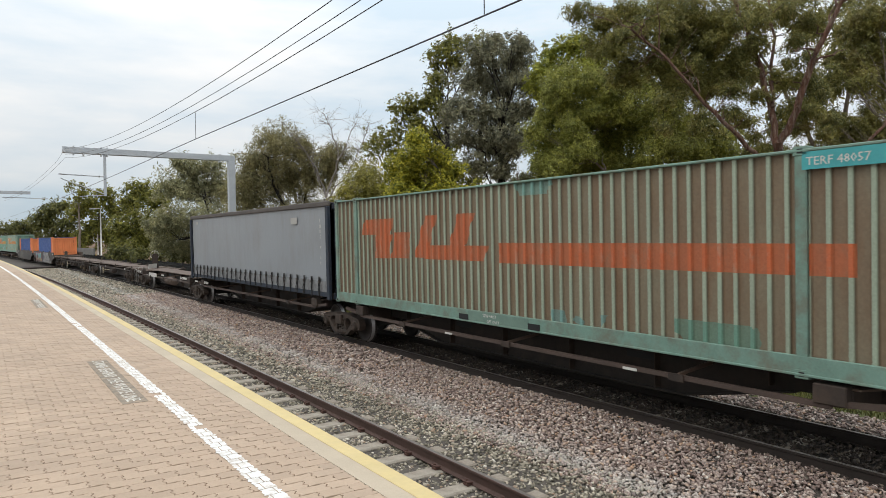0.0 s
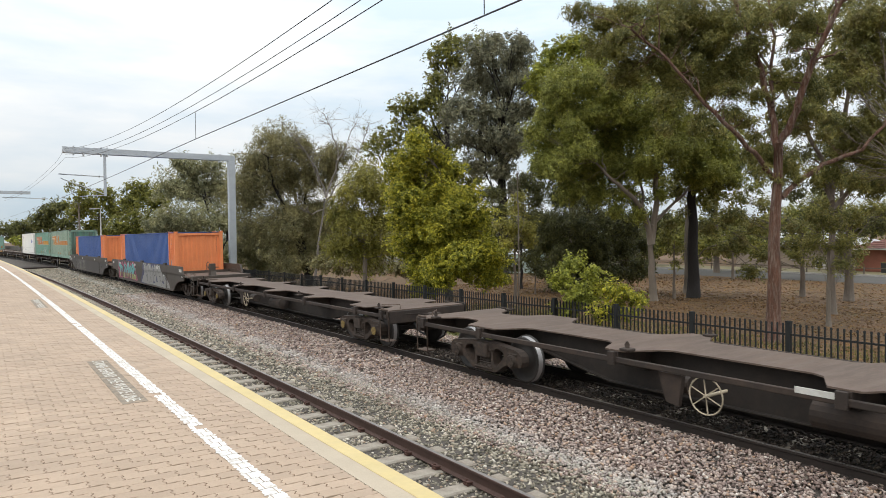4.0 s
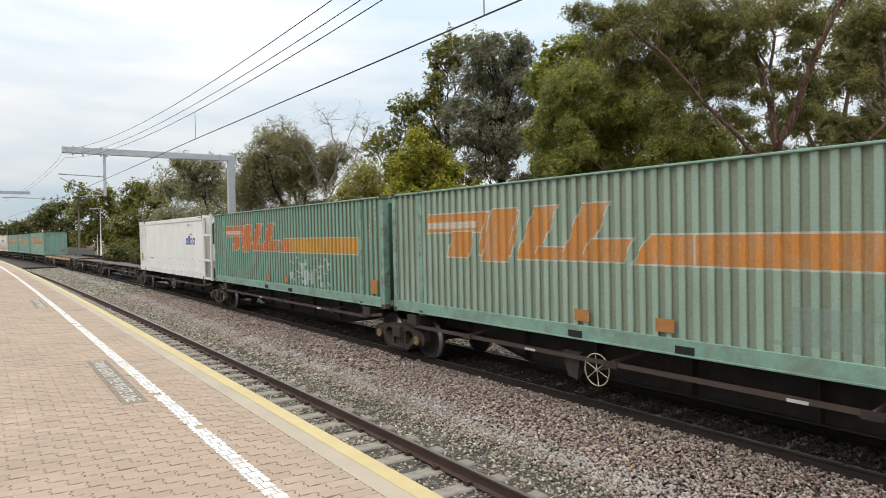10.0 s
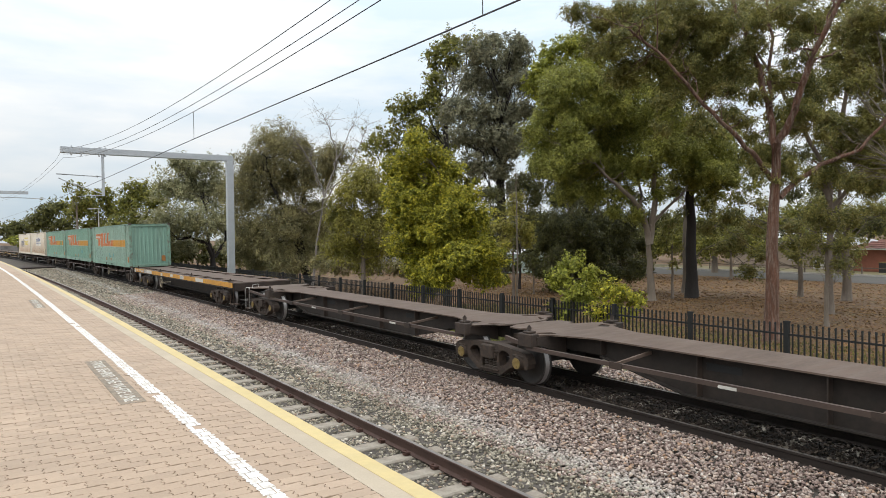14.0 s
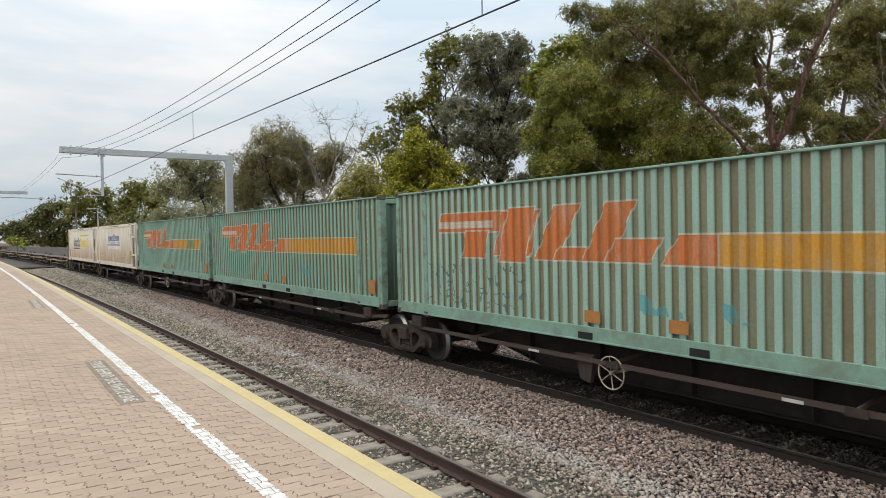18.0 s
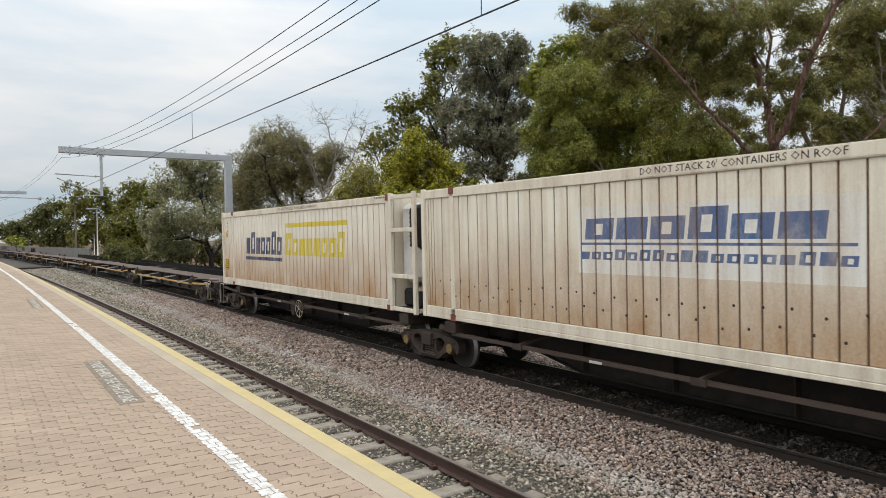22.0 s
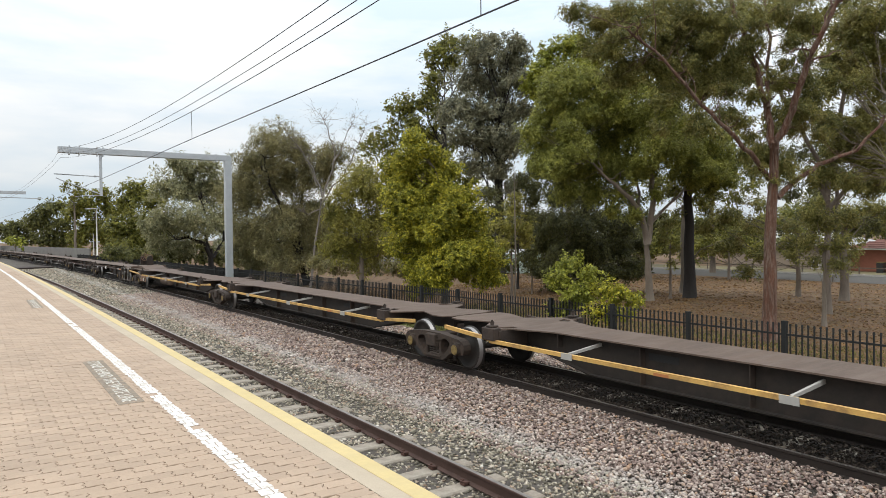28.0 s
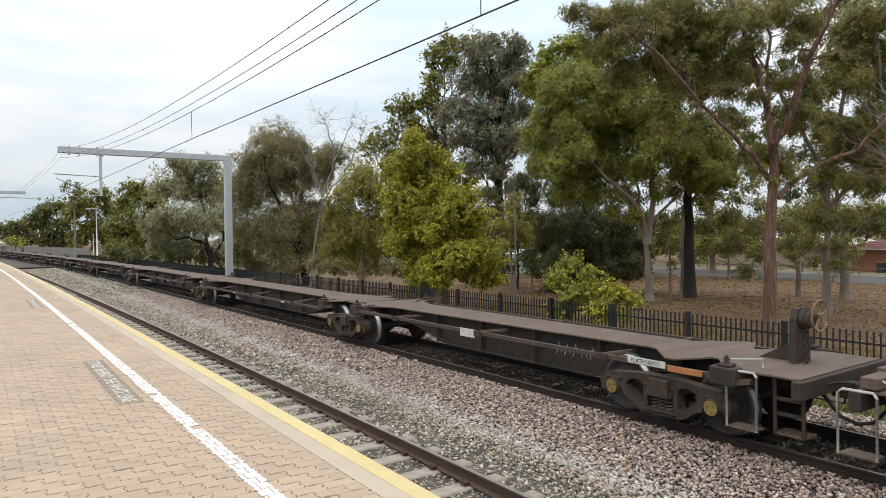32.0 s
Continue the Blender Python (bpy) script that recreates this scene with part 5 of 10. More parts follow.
def wedge_logo(s, stripe_from, stripe_to, c=ORANGE, c2=YEL):
    """Slanted blocks and a long stripe, as painted on the green boxes."""
    return [(s + 0.05, s + 2.35, 3.03, 3.42, 0.35, c), (s + 0.9, s + 1.65, 2.5, 3.03, 0.35, c), (s + 0.1, s + 1.9, 3.13, 3.15, 0.35, BORD), (s + 0.1, s + 1.9, 3.20, 3.22, 0.35, BORD),
            (s + 2.0, s + 3.05, 2.56, 3.40, 0.32, c), (s + 2.12, s + 2.9, 2.44, 3.46, 0.32, c),
            (s + 3.2, s + 3.8, 2.5, 3.46, 0.55, c), (s + 3.7, s + 4.4, 2.5, 2.72, 0.55, c), (s + 4.4, s + 5.0, 2.5, 3.46, 0.55, c), (s + 4.9, s + 5.8, 2.5, 2.86, 0.55, c),
            (s + 6.0, stripe_from + 0.1, 2.48, 2.92, 0.75, c), (stripe_from, stripe_to, 2.48, 2.92, 0.0, c2)]


def shifted(marks, z=1.41):
    return [(a, b, c - z, d - z, e, f) for a, b, c, d, e, f in marks]


M_TEAL = surface("teal_frame_paint", (0.21, 0.345, 0.265), 0.6, vary=0.2, big=1.2, fine=25, dirt=(0.14, 0.10, 0.07), dirt_amt=0.6)
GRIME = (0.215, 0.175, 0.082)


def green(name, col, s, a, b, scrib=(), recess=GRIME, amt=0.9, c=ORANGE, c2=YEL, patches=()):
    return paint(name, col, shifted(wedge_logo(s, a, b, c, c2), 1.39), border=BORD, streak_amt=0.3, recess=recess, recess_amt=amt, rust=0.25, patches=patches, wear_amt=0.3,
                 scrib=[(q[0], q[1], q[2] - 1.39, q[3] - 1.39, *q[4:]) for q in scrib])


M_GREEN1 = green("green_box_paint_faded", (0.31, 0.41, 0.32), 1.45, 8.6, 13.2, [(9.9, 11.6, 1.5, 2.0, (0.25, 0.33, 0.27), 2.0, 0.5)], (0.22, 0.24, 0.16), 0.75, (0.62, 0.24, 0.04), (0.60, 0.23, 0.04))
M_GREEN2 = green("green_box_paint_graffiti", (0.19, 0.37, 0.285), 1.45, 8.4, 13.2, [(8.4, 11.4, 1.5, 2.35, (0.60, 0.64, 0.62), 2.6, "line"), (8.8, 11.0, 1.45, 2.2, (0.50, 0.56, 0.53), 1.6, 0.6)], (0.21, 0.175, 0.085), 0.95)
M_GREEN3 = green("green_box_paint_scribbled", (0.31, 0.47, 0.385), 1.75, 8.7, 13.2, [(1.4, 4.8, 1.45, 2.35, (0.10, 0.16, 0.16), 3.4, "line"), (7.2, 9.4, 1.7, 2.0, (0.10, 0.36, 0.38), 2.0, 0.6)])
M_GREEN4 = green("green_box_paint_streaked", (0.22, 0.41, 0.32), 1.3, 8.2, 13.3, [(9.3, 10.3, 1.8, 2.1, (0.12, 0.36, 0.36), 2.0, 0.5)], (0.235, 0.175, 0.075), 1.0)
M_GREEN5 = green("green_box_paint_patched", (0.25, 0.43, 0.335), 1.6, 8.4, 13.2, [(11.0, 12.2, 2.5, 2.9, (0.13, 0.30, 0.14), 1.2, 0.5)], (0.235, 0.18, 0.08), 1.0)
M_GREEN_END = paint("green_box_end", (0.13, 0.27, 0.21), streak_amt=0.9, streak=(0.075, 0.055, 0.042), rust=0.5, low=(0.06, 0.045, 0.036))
M_GREEN_END2 = paint("green_box_end_pale", (0.24, 0.40, 0.32), streak_amt=0.35, rust=0.3)
M_TEALPOST = surface("rusty_teal_post", (0.21, 0.345, 0.265), 0.65, vary=0.2, big=1.6, fine=25, dirt=(0.13, 0.065, 0.045), dirt_amt=0.95)
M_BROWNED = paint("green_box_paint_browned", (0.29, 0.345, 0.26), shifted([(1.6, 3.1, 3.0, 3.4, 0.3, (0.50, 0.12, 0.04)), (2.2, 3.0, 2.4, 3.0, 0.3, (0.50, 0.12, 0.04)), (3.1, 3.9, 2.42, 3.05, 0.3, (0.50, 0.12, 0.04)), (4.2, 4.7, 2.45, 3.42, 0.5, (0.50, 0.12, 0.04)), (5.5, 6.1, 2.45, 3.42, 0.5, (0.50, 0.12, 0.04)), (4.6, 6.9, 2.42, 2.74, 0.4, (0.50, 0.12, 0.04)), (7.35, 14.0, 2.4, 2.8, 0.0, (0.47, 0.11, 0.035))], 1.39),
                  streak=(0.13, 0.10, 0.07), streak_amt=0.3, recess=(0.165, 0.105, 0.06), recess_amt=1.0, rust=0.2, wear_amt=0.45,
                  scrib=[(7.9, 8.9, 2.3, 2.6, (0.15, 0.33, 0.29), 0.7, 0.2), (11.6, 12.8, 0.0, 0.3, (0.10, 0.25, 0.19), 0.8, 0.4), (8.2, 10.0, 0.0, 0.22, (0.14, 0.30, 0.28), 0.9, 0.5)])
M_ORANGE = paint("orange_box_paint", (0.79, 0.25, 0.09), streak_amt=0.15, rust=0.12, scrib=[(13.6, 14.0, 0.6, 1.9, (0.30, 0.30, 0.33), 1.3, 0.62)])
M_BLUE = paint("blue_box_paint", (0.052, 0.108, 0.30), [(-0.5, 1.32, -1, 4, 0, (0.74, 0.225, 0.075)), (13.3, 15, -1, 4, 0, (0.74, 0.225, 0.075))], streak_amt=0.15, rust=0.08, streak=(0.06, 0.06, 0.08), wear_amt=0.0, scrib=[(13.55, 14.0, 0.75, 2.0, (0.25, 0.29, 0.34), 1.5, 0.56)])
M_BLUERAIL = surface("blue_rail_paint", (0.04, 0.09, 0.30), 0.6, vary=0.15, big=1.5, fine=25)
M_CREAMF = paint("cream_frame_paint", (0.76, 0.69, 0.57), streak=(0.30, 0.17, 0.09), streak_amt=0.45, rust=0.25, vary=0.1)
NAVYB, LEMON = (0.03, 0.055, 0.13), (0.72, 0.56, 0.03)


def block_word(s0, s1, z0, z1, n, colour, seed, gap=0.06, slant=0.12):
    """Upright blocks of uneven height that stand for a painted name."""
    g = np.random.default_rng(seed)
    w = (s1 - s0) / n
    out = []
    for i in range(n):
        top = z1 - (z1 - z0) * 0.25 * g.integers(0, 2)
        out.append((s0 + i * w, s0 + (i + 1) * w - gap, z0, top, slant, colour))
        if g.random() < 0.7:
            out.append((s0 + i * w + w * 0.32, s0 + i * w + w * 0.58, z0 + (top - z0) * 0.22, z0 + (top - z0) * 0.75, slant, None))
    return out


def with_ground(marks, ground):
    return [(a, b, c, d, e, f or ground) for a, b, c, d, e, f in marks]


M_CREAM = paint("cream_reefer_paint", (0.83, 0.775, 0.655), with_ground(shifted([(4.85, 9.4, 2.3, 3.4, 0, (0.80, 0.785, 0.73))] + block_word(5.0, 9.0, 2.86, 3.32, 6, (0.06, 0.13, 0.29), 4) + [(4.9, 9.3, 2.77, 2.81, 0, (0.06, 0.13, 0.29))] + block_word(4.9, 9.35, 2.53, 2.70, 18, (0.06, 0.13, 0.29), 5, 0.05), 1.39), (0.80, 0.785, 0.73)),
                streak=(0.40, 0.25, 0.14), streak_amt=0.55, rust=0.15, vary=0.08, low=(0.42, 0.24, 0.11), wear_amt=0.3)
M_CREAM2 = paint("cream_reefer_paint_blue_yellow", (0.84, 0.785, 0.675), with_ground(shifted(block_word(2.75, 6.35, 2.38, 3.17, 7, NAVYB, 8, 0.09) + [(2.7, 6.3, 2.16, 2.28, 0, NAVYB)] + block_word(6.65, 11.0, 2.38, 3.1, 8, LEMON, 9, 0.09) + [(6.7, 11.1, 3.28, 3.42, 0, LEMON)], 1.39), (0.83, 0.77, 0.66)),
                 streak=(0.45, 0.33, 0.2), streak_amt=0.3, rust=0.1, vary=0.08, low=(0.46, 0.25, 0.11), wear_amt=0.25)
M_RANDW = paint("white_reefer_paint", (0.84, 0.82, 0.77), with_ground(shifted(block_word(10.35, 11.95, 2.68, 3.1, 4, (0.03, 0.07, 0.33), 3, 0.07, 0.2) + [(11.0, 11.5, 3.12, 3.2, 0.4, (0.62, 0.24, 0.06))], 1.39), (0.84, 0.82, 0.77)), streak=(0.44, 0.36, 0.28), streak_amt=0.2, rust=0.12, vary=0.06, wear_amt=0.1)
M_RANDF = paint("white_frame_paint", (0.79, 0.77, 0.72), streak=(0.36, 0.2, 0.12), streak_amt=0.3, rust=0.25, vary=0.08)
M_GREYCURT = surface("grey_curtain_fabric", (0.245, 0.26, 0.275), 0.5, vary=0.08, big=0.45, fine=12, bumps=0.2, dist=0.015, dirt=(0.17, 0.155, 0.135), dirt_amt=0.45, stretch=(1, 1, 0.35))
M_NAVY = surface("navy_frame_paint", (0.012, 0.021, 0.036), 0.75, vary=0.25, big=1.5, fine=25, dirt=(0.05, 0.035, 0.03), dirt_amt=0.5)
M_WELL = surface("well_wagon_brown", (0.06, 0.0455, 0.0345), 0.65, vary=0.2, big=0.8, fine=20, dirt=(0.095, 0.078, 0.066), dirt_amt=0.4)
M_AMBER = surface("amber_sill_paint", (0.56, 0.27, 0.035), 0.6, vary=0.15, big=1.5, fine=30, dirt=(0.18, 0.1, 0.05), dirt_amt=0.5)

M_CASTBR = surface("casting_brown", (0.10, 0.065, 0.05), 0.8, vary=0.35, big=5, fine=30, dirt=(0.15, 0.24, 0.19), dirt_amt=0.6)
M_TEALDIRTY = surface("dirty_teal_frame", (0.15, 0.25, 0.20), 0.65, vary=0.25, big=1.2, fine=25, dirt=(0.13, 0.10, 0.07), dirt_amt=0.8)
M_CYAN = surface("bright_teal_panel", (0.05, 0.30, 0.31), 0.6, vary=0.15, big=2, fine=30)
M_GREENDK = surface("dark_green_panel", (0.13, 0.20, 0.16), 0.65, vary=0.2, big=3, fine=30)
M_OCHRE = surface("ochre_panel_paint", (0.42, 0.17, 0.04), 0.7, vary=0.25, big=4, fine=40, dirt=(0.2, 0.15, 0.08), dirt_amt=0.6)
M_CAUT = surface("yellow_caution_panel", (0.70, 0.45, 0.05), 0.6, vary=0.12, big=3, fine=30)


def caution(box, y, z):
    """A yellow caution panel with small dark words, and a little yellow height plate above it."""
    part("caution_panel", bx(bmesh.new(), -1.279, -1.274, y - 0.17, y + 0.17, 0.06, 0.48), M_CAUT, box, "yellow caution panel", pose(0, 0, z))
    for i, w in enumerate(("CAUTION", "9'6\" HIGH", "2.5m WIDE", "48'0\" LONG", "CONTAINER")):
        flatwords(box, w, 0.06, M_BLACKTXT, y + 0.155, z + 0.41 - i * 0.08, -1.281)
    part("height_plate", bx(bmesh.new(), -1.279, -1.274, y - 0.08, y + 0.08, 1.35, 1.55), M_CAUT, box, "small yellow plate", pose(0, 0, z))


def roof_note(box, y):
    """The stacking warning along the roof edge."""
    note = part("roof_note", bx(bmesh.new(), -1.288, -1.281, y - 3.55, y + 0.08, 2.70, 2.86), M_CREAMF, box, "cream strip with a stacking warning", pose(0, 0, 1.11))
    flatwords(note, "DO NOT STACK 20' CONTAINERS ON ROOF", 0.15, M_BLACKTXT, y, 2.735, -1.2895)


FLAT = "dark brown skeletal container flat wagon"
# leading five-platform wagon, its rear part
skeletal(-200.3, -185.0, None, -185.0, "brown", caps="plain", label=FLAT + " carrying a green container", loaded=True)
skeletal(-184.9, -169.8, None, -169.7, "brown", caps="plain", label=FLAT + " carrying a curtain-sided box", loaded=True, plates=((-172.05, -171.25, 0.92, 1.02, "PLATFORM 4"), (-170.35, -169.85, 0.93, 1.0, "")))
skeletal(-169.6, -155.7, None, -157.74, "brown", (False, True), caps="plain", label=FLAT + ", empty, with end platform", tank=True, posts=(False, 1), plates=((-168.4, -167.2, 0.95, 1.05, "PLATFORM 5"), (-158.1, -156.9, 0.92, 1.03, "PLATFORM 5"), (-162.0, -160.1, 0.80, 1.02, ""), (-163.75, -163.2, 0.95, 1.02, "")))
oval_deck(-154.9, -136.4, -153.15, -138.8, "empty dark brown flat wagon with oval deck openings", hand=-144.1, plates=((-153.2, -152.5, 0.92, 1.0, ""), (-146.0, -145.4, 0.92, 1.0, "")))
oval_deck(-134.9, -117.2, -133.2, -119.15, "empty dark brown flat wagon with oval deck openings", hand=-124.0, caps="yellow")
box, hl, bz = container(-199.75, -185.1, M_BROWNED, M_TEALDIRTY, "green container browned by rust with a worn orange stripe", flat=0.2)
part("name_panel", bx(bmesh.new(), -1.275, -1.268, -hl + 0.2, -hl + 1.25, 2.6, 2.82), M_CYAN, box, "bright teal painted panel", pose(0, 0, bz))
flatwords(box, "TERF 48057", 0.15, M_TAG, -hl + 1.2, bz + 2.65, -1.277)
part("lift_panel", bx(bmesh.new(), -1.278, -1.272, -0.95, 0.95, 0.06, 0.27), M_GREENDK, box, "green panel with worn white lettering", pose(0, 0, bz))
flatwords(box, "TERF 48057", 0.09, M_TAG, 0.45, bz + 0.18, -1.28)
flatwords(box, "LIFT ONLY", 0.08, M_TAG, 0.3, bz + 0.08, -1.28)
curtain_box(-184.75, -169.6, "grey curtain-sided container with dark roof edge and straps")


M_GRAF2 = paint("well_side_scribbles", (0.055, 0.046, 0.041), streak_amt=0.15, rust=0.05, vary=0.15, scrib=[
    (4.4, 9.5, -1, 1.2, (0.125, 0.115, 0.09), 1.6, 0.52), (4.2, 9.6, -1, 1.3, (0.20, 0.19, 0.17), 2.4, "line")])


def well_wagon(u0, u1, b0, b1, label, wall, near_wheel):
    """A well wagon: deep side walls arched up over the bogies, with end platforms."""
    u, L = (u0 + u1) / 2, u1 - u0
    h = L / 2
    root = tagged(empty("well_wagon"), label, "well wagon", "wagons of the freight train")
    for s in (-1, 1):
        prof = [(-h + 1.3, 1.22), (-h + 1.9, 1.34), (h - 1.5, 1.34), (h - 0.2, 1.34), (h - 0.15, 1.06), (h - 0.9, 1.0), (h - 1.9, 0.84), (h - 3.15, 0.36), (-h + 3.3, 0.36), (-h + 2.95, 0.58), (-h + 2.6, 0.76), (-h + 2.25, 0.84), (-h + 1.9, 0.87), (-h + 1.3, 0.9)]
        bm = prism(bmesh.new(), [(y - h, z) for y, z in prof], 0, -0.03, 0.03)
        part("side_wall", bm, wall if s < 0 else M_WELL, root, "brown side wall of the well", pose(s * 1.42, h, 0))
        bm = prism(bmesh.new(), [(-h + 1.3, 1.2), (-h + 1.55, 1.6), (h - 0.6, 1.6), (h - 0.2, 1.45), (h - 0.2, 1.32), (-h + 1.3, 1.19)], 0, s * 1.45 - 0.045, s * 1.45 + 0.045)
        part("top_chord", bm, M_WELL, root)
        part("bottom_chord", bx(bmesh.new(), s * 1.42 - 0.06, s * 1.42 + 0.06, -h + 3.3, h - 3.15, 0.3, 0.37, bev=0.01), M_WELL, root)
        for y in (-h + 4.76, h - 4.1):
            part("wall_rib", bx(bmesh.new(), s * 1.455 - 0.015, s * 1.455 + 0.015, y - 0.03, y + 0.03, 0.4, 1.3), M_WELL, root)
        for y, w in ((-h + 1.7, 0.46), (-h + 6.55, 0.42), (h - 8.2, 0.36), (h - 3.4, 0.34), (h - 1.0, 0.36)):
            part("white_plate", bx(bmesh.new(), s * 1.498 - 0.004, s * 1.498 + 0.004, y - w / 2, y + w / 2, 1.33, 1.47), M_TAG, root, "white reflective plate")
        for y in (-h + 5.06, 0.4, h - 4.6):
            part("guide", bx(bmesh.new(), s * 1.42 - 0.05, s * 1.42 + 0.05, y - 0.25, y + 0.25, 1.6, 1.7, bev=0.01), M_WELL, root)
    part("well_floor", bx(bmesh.new(), -1.38, 1.38, -h + 3.3, h - 3.1, 0.32, 0.42), M_WELL, root)
    for y in (-h + 3.2, h - 2.28):
        part("well_bulkhead", bx(bmesh.new(), -1.38, 1.38, y - 0.03, y + 0.03, 0.42, 1.3), M_WELL, root)
    for y0, y1, z1 in ((-h + 0.36, -h + 3.15, 1.17), (h - 2.2, h, 1.0)):
        part("end_platform", bx(bmesh.new(), -1.38, 1.38, y0, y1, z1 - 0.1, z1, bev=0.01), M_DECK, root)
    for s in (-1, 1):
        coupler(root, s * (h - 0.1), s)
        part("headstock", bx(bmesh.new(), -1.38, 1.38, s * h - 0.06, s * h + 0.06, 0.75 if s > 0 else 0.97, 0.99 if s > 0 else 1.19, bev=0.01), M_WELL, root)
    part("draft_sill", bx(bmesh.new(), -0.3, 0.3, -h + 0.02, -h + 2.0, 0.62, 1.06, bev=0.015), M_WELL, root)
    for x in (-1.3, -0.45, 0.45, 1.3):
        part("end_beam", bx(bmesh.new(), x - 0.06, x + 0.06, -h + 0.06, -h + 0.55, 1.03, 1.165, bev=0.01), M_WELL, root)
    for x in (-1.3, 1.3):
        side_ladder(root, -1, -h + 0.34, x if x < 0 else 1.0, 1.17, M_WELL)
    for ya, yb in ((0.3, 1.05), (0.05, 0.45)):
        part("hand_rail", tube(bmesh.new(), [(-1.36, -h + yb, 1.1), (-1.36, -h + yb, 1.3 - 0.04 * (yb < 0.5)), (-1.2, -h + ya, 1.3 - 0.04 * (yb < 0.5)), (-1.2, -h + ya, 1.15)], 0.014, 6), M_DECK, root, "bent tube handrail")
    end_steps(root, 1, h)
    if near_wheel:
        handwheel(root, -0.55, -h + 0.32, 1.56, 0.27, M_DECK, False)
        part("wheel_stand", prism(bmesh.new(), [(-h + 0.1, 1.165), (-h + 0.62, 1.165), (-h + 0.5, 1.4), (-h + 0.48, 1.74), (-h + 0.22, 1.74), (-h + 0.2, 1.4)], 0, -0.46, -0.22), M_WELL, root, "tapered stand of the handwheel")
    else:
        for y, z in ((-h + 0.7, 1.35), (-h + 1.25, 1.3)):
            part("air_tank", lathe(bmesh.new(), [(-0.6, 0.05), (-0.55, 0.2), (0.55, 0.2), (0.6, 0.05)], 0, 16), M_WELL, root, "", pose(0.2, y, z))
        part("tank_valve", bx(bmesh.new(), -0.7, -0.4, -h + 0.6, -h + 1.1, 1.0, 1.35, bev=0.04), M_BOGIE, root)
    for b in (b0, b1):
        bogie(root, u, b - u, "plain" if b == b0 else "yellow")
    rides(root, u, h - 2)
    return root, h


ww, wh = well_wagon(-116.95, -96.3, -114.95, -97.2, "brown well wagon with graffiti on its side", M_WELL, True)
# sprayed shapes on the well's side: a pink edge, maroon shade, turquoise and olive fill
M_SPRAY = [surface("spray_" + n_, c_, 0.6, vary=0.18, big=1.5, fine=20, bumps=0) for n_, c_ in (("pink", (0.36, 0.075, 0.14)), ("maroon", (0.13, 0.03, 0.055)), ("turquoise", (0.12, 0.38, 0.37)), ("olive", (0.30, 0.29, 0.11)), ("pale", (0.5, 0.52, 0.5)), ("navy", (0.05, 0.047, 0.10)), ("silver", (0.25, 0.24, 0.225)))]


def clipped(poly, z, above):
    """The part of an outline over or under a height."""
    out = []
    for (a0, b0_), (a1, b1_) in zip(poly, poly[1:] + poly[:1]):
        in0, in1 = (b0_ > z) == above, (b1_ > z) == above
        if in0:
            out.append((a0, b0_))
        if in0 != in1:
            f_ = (z - b0_) / (b1_ - b0_)
            out.append((a0 + (a1 - a0) * f_, z))
    return out


def sprayed(name, poly, lift, material, label):
    """A flat sprayed shape on the wagon's side, stepping out where it crosses the top chord; points as distance from the left end and height."""
    for above, x in ((False, -1.451), (True, -1.496)):
        q = clipped([(a, min(max(b, 0.375), 1.58)) for a, b in poly], 1.19, above)
        if len(q) < 3:
            continue
        bm = bmesh.new()
        vs = [bm.verts.new((x - lift, wh - a, b)) for a, b in q]
        es = [bm.edges.new((vs[i], vs[(i + 1) % len(vs)])) for i in range(len(vs))]
        bmesh.ops.triangle_fill(bm, edges=es, use_beauty=True)
        for f in bm.faces:
            f.normal_update()
            if f.normal.x > 0:
                f.normal_flip()
        part(name, bm, material, ww, label)


def band(pts, w):
    """The outline of a line of some width."""
    left, right = [], []
    for i, (a, b) in enumerate(pts):
        (a0, b0_), (a1, b1_) = pts[max(i - 1, 0)], pts[min(i + 1, len(pts) - 1)]
        d = math.hypot(a1 - a0, b1_ - b0_)
        left.append((a - (b1_ - b0_) / d * w / 2, b + (a1 - a0) / d * w / 2))
        right.append((a + (b1_ - b0_) / d * w / 2, b - (a1 - a0) / d * w / 2))
    return left + right[::-1]


sprayed("graffiti_edge", [(2.43, 1.1), (2.89, 1.7), (4.05, 1.39), (4.28, 1.55), (4.45, 1.28), (5.09, 1.56), (5.3, 1.45), (5.57, 1.34), (6.17, 1.7), (6.41, 1.57), (6.52, 1.29), (7.01, 1.53), (7.17, 1.4), (7.5, 1.61), (7.9, 1.54), (8.1, 1.32), (8.22, 1.32), (8.09, 1.01), (8.46, 0.72), (8.73, 0.46), (8.3, 0.42), (7.64, 0.44), (6.51, 0.48), (4.99, 0.45), (4.11, 0.45), (2.64, 0.39), (2.76, 0.93), (2.48, 0.96)], 0.001, M_SPRAY[0], "pink sprayed outline")
sprayed("graffiti_shade", [(2.61, 1.16), (2.97, 1.61), (4.09, 1.29), (4.27, 1.42), (4.38, 1.18), (5.09, 1.45), (5.25, 1.34), (5.52, 1.22), (6.17, 1.58), (6.35, 1.46), (6.46, 1.22), (6.79, 1.32), (7.04, 1.43), (7.17, 1.32), (7.47, 1.49), (7.83, 1.43), (8.03, 1.22), (7.94, 0.97), (8.3, 0.68), (8.38, 0.51), (7.64, 0.48), (6.51, 0.5), (4.99, 0.48), (4.11, 0.5), (2.8, 0.46), (2.92, 0.97)], 0.002, M_SPRAY[1], "maroon sprayed shading")
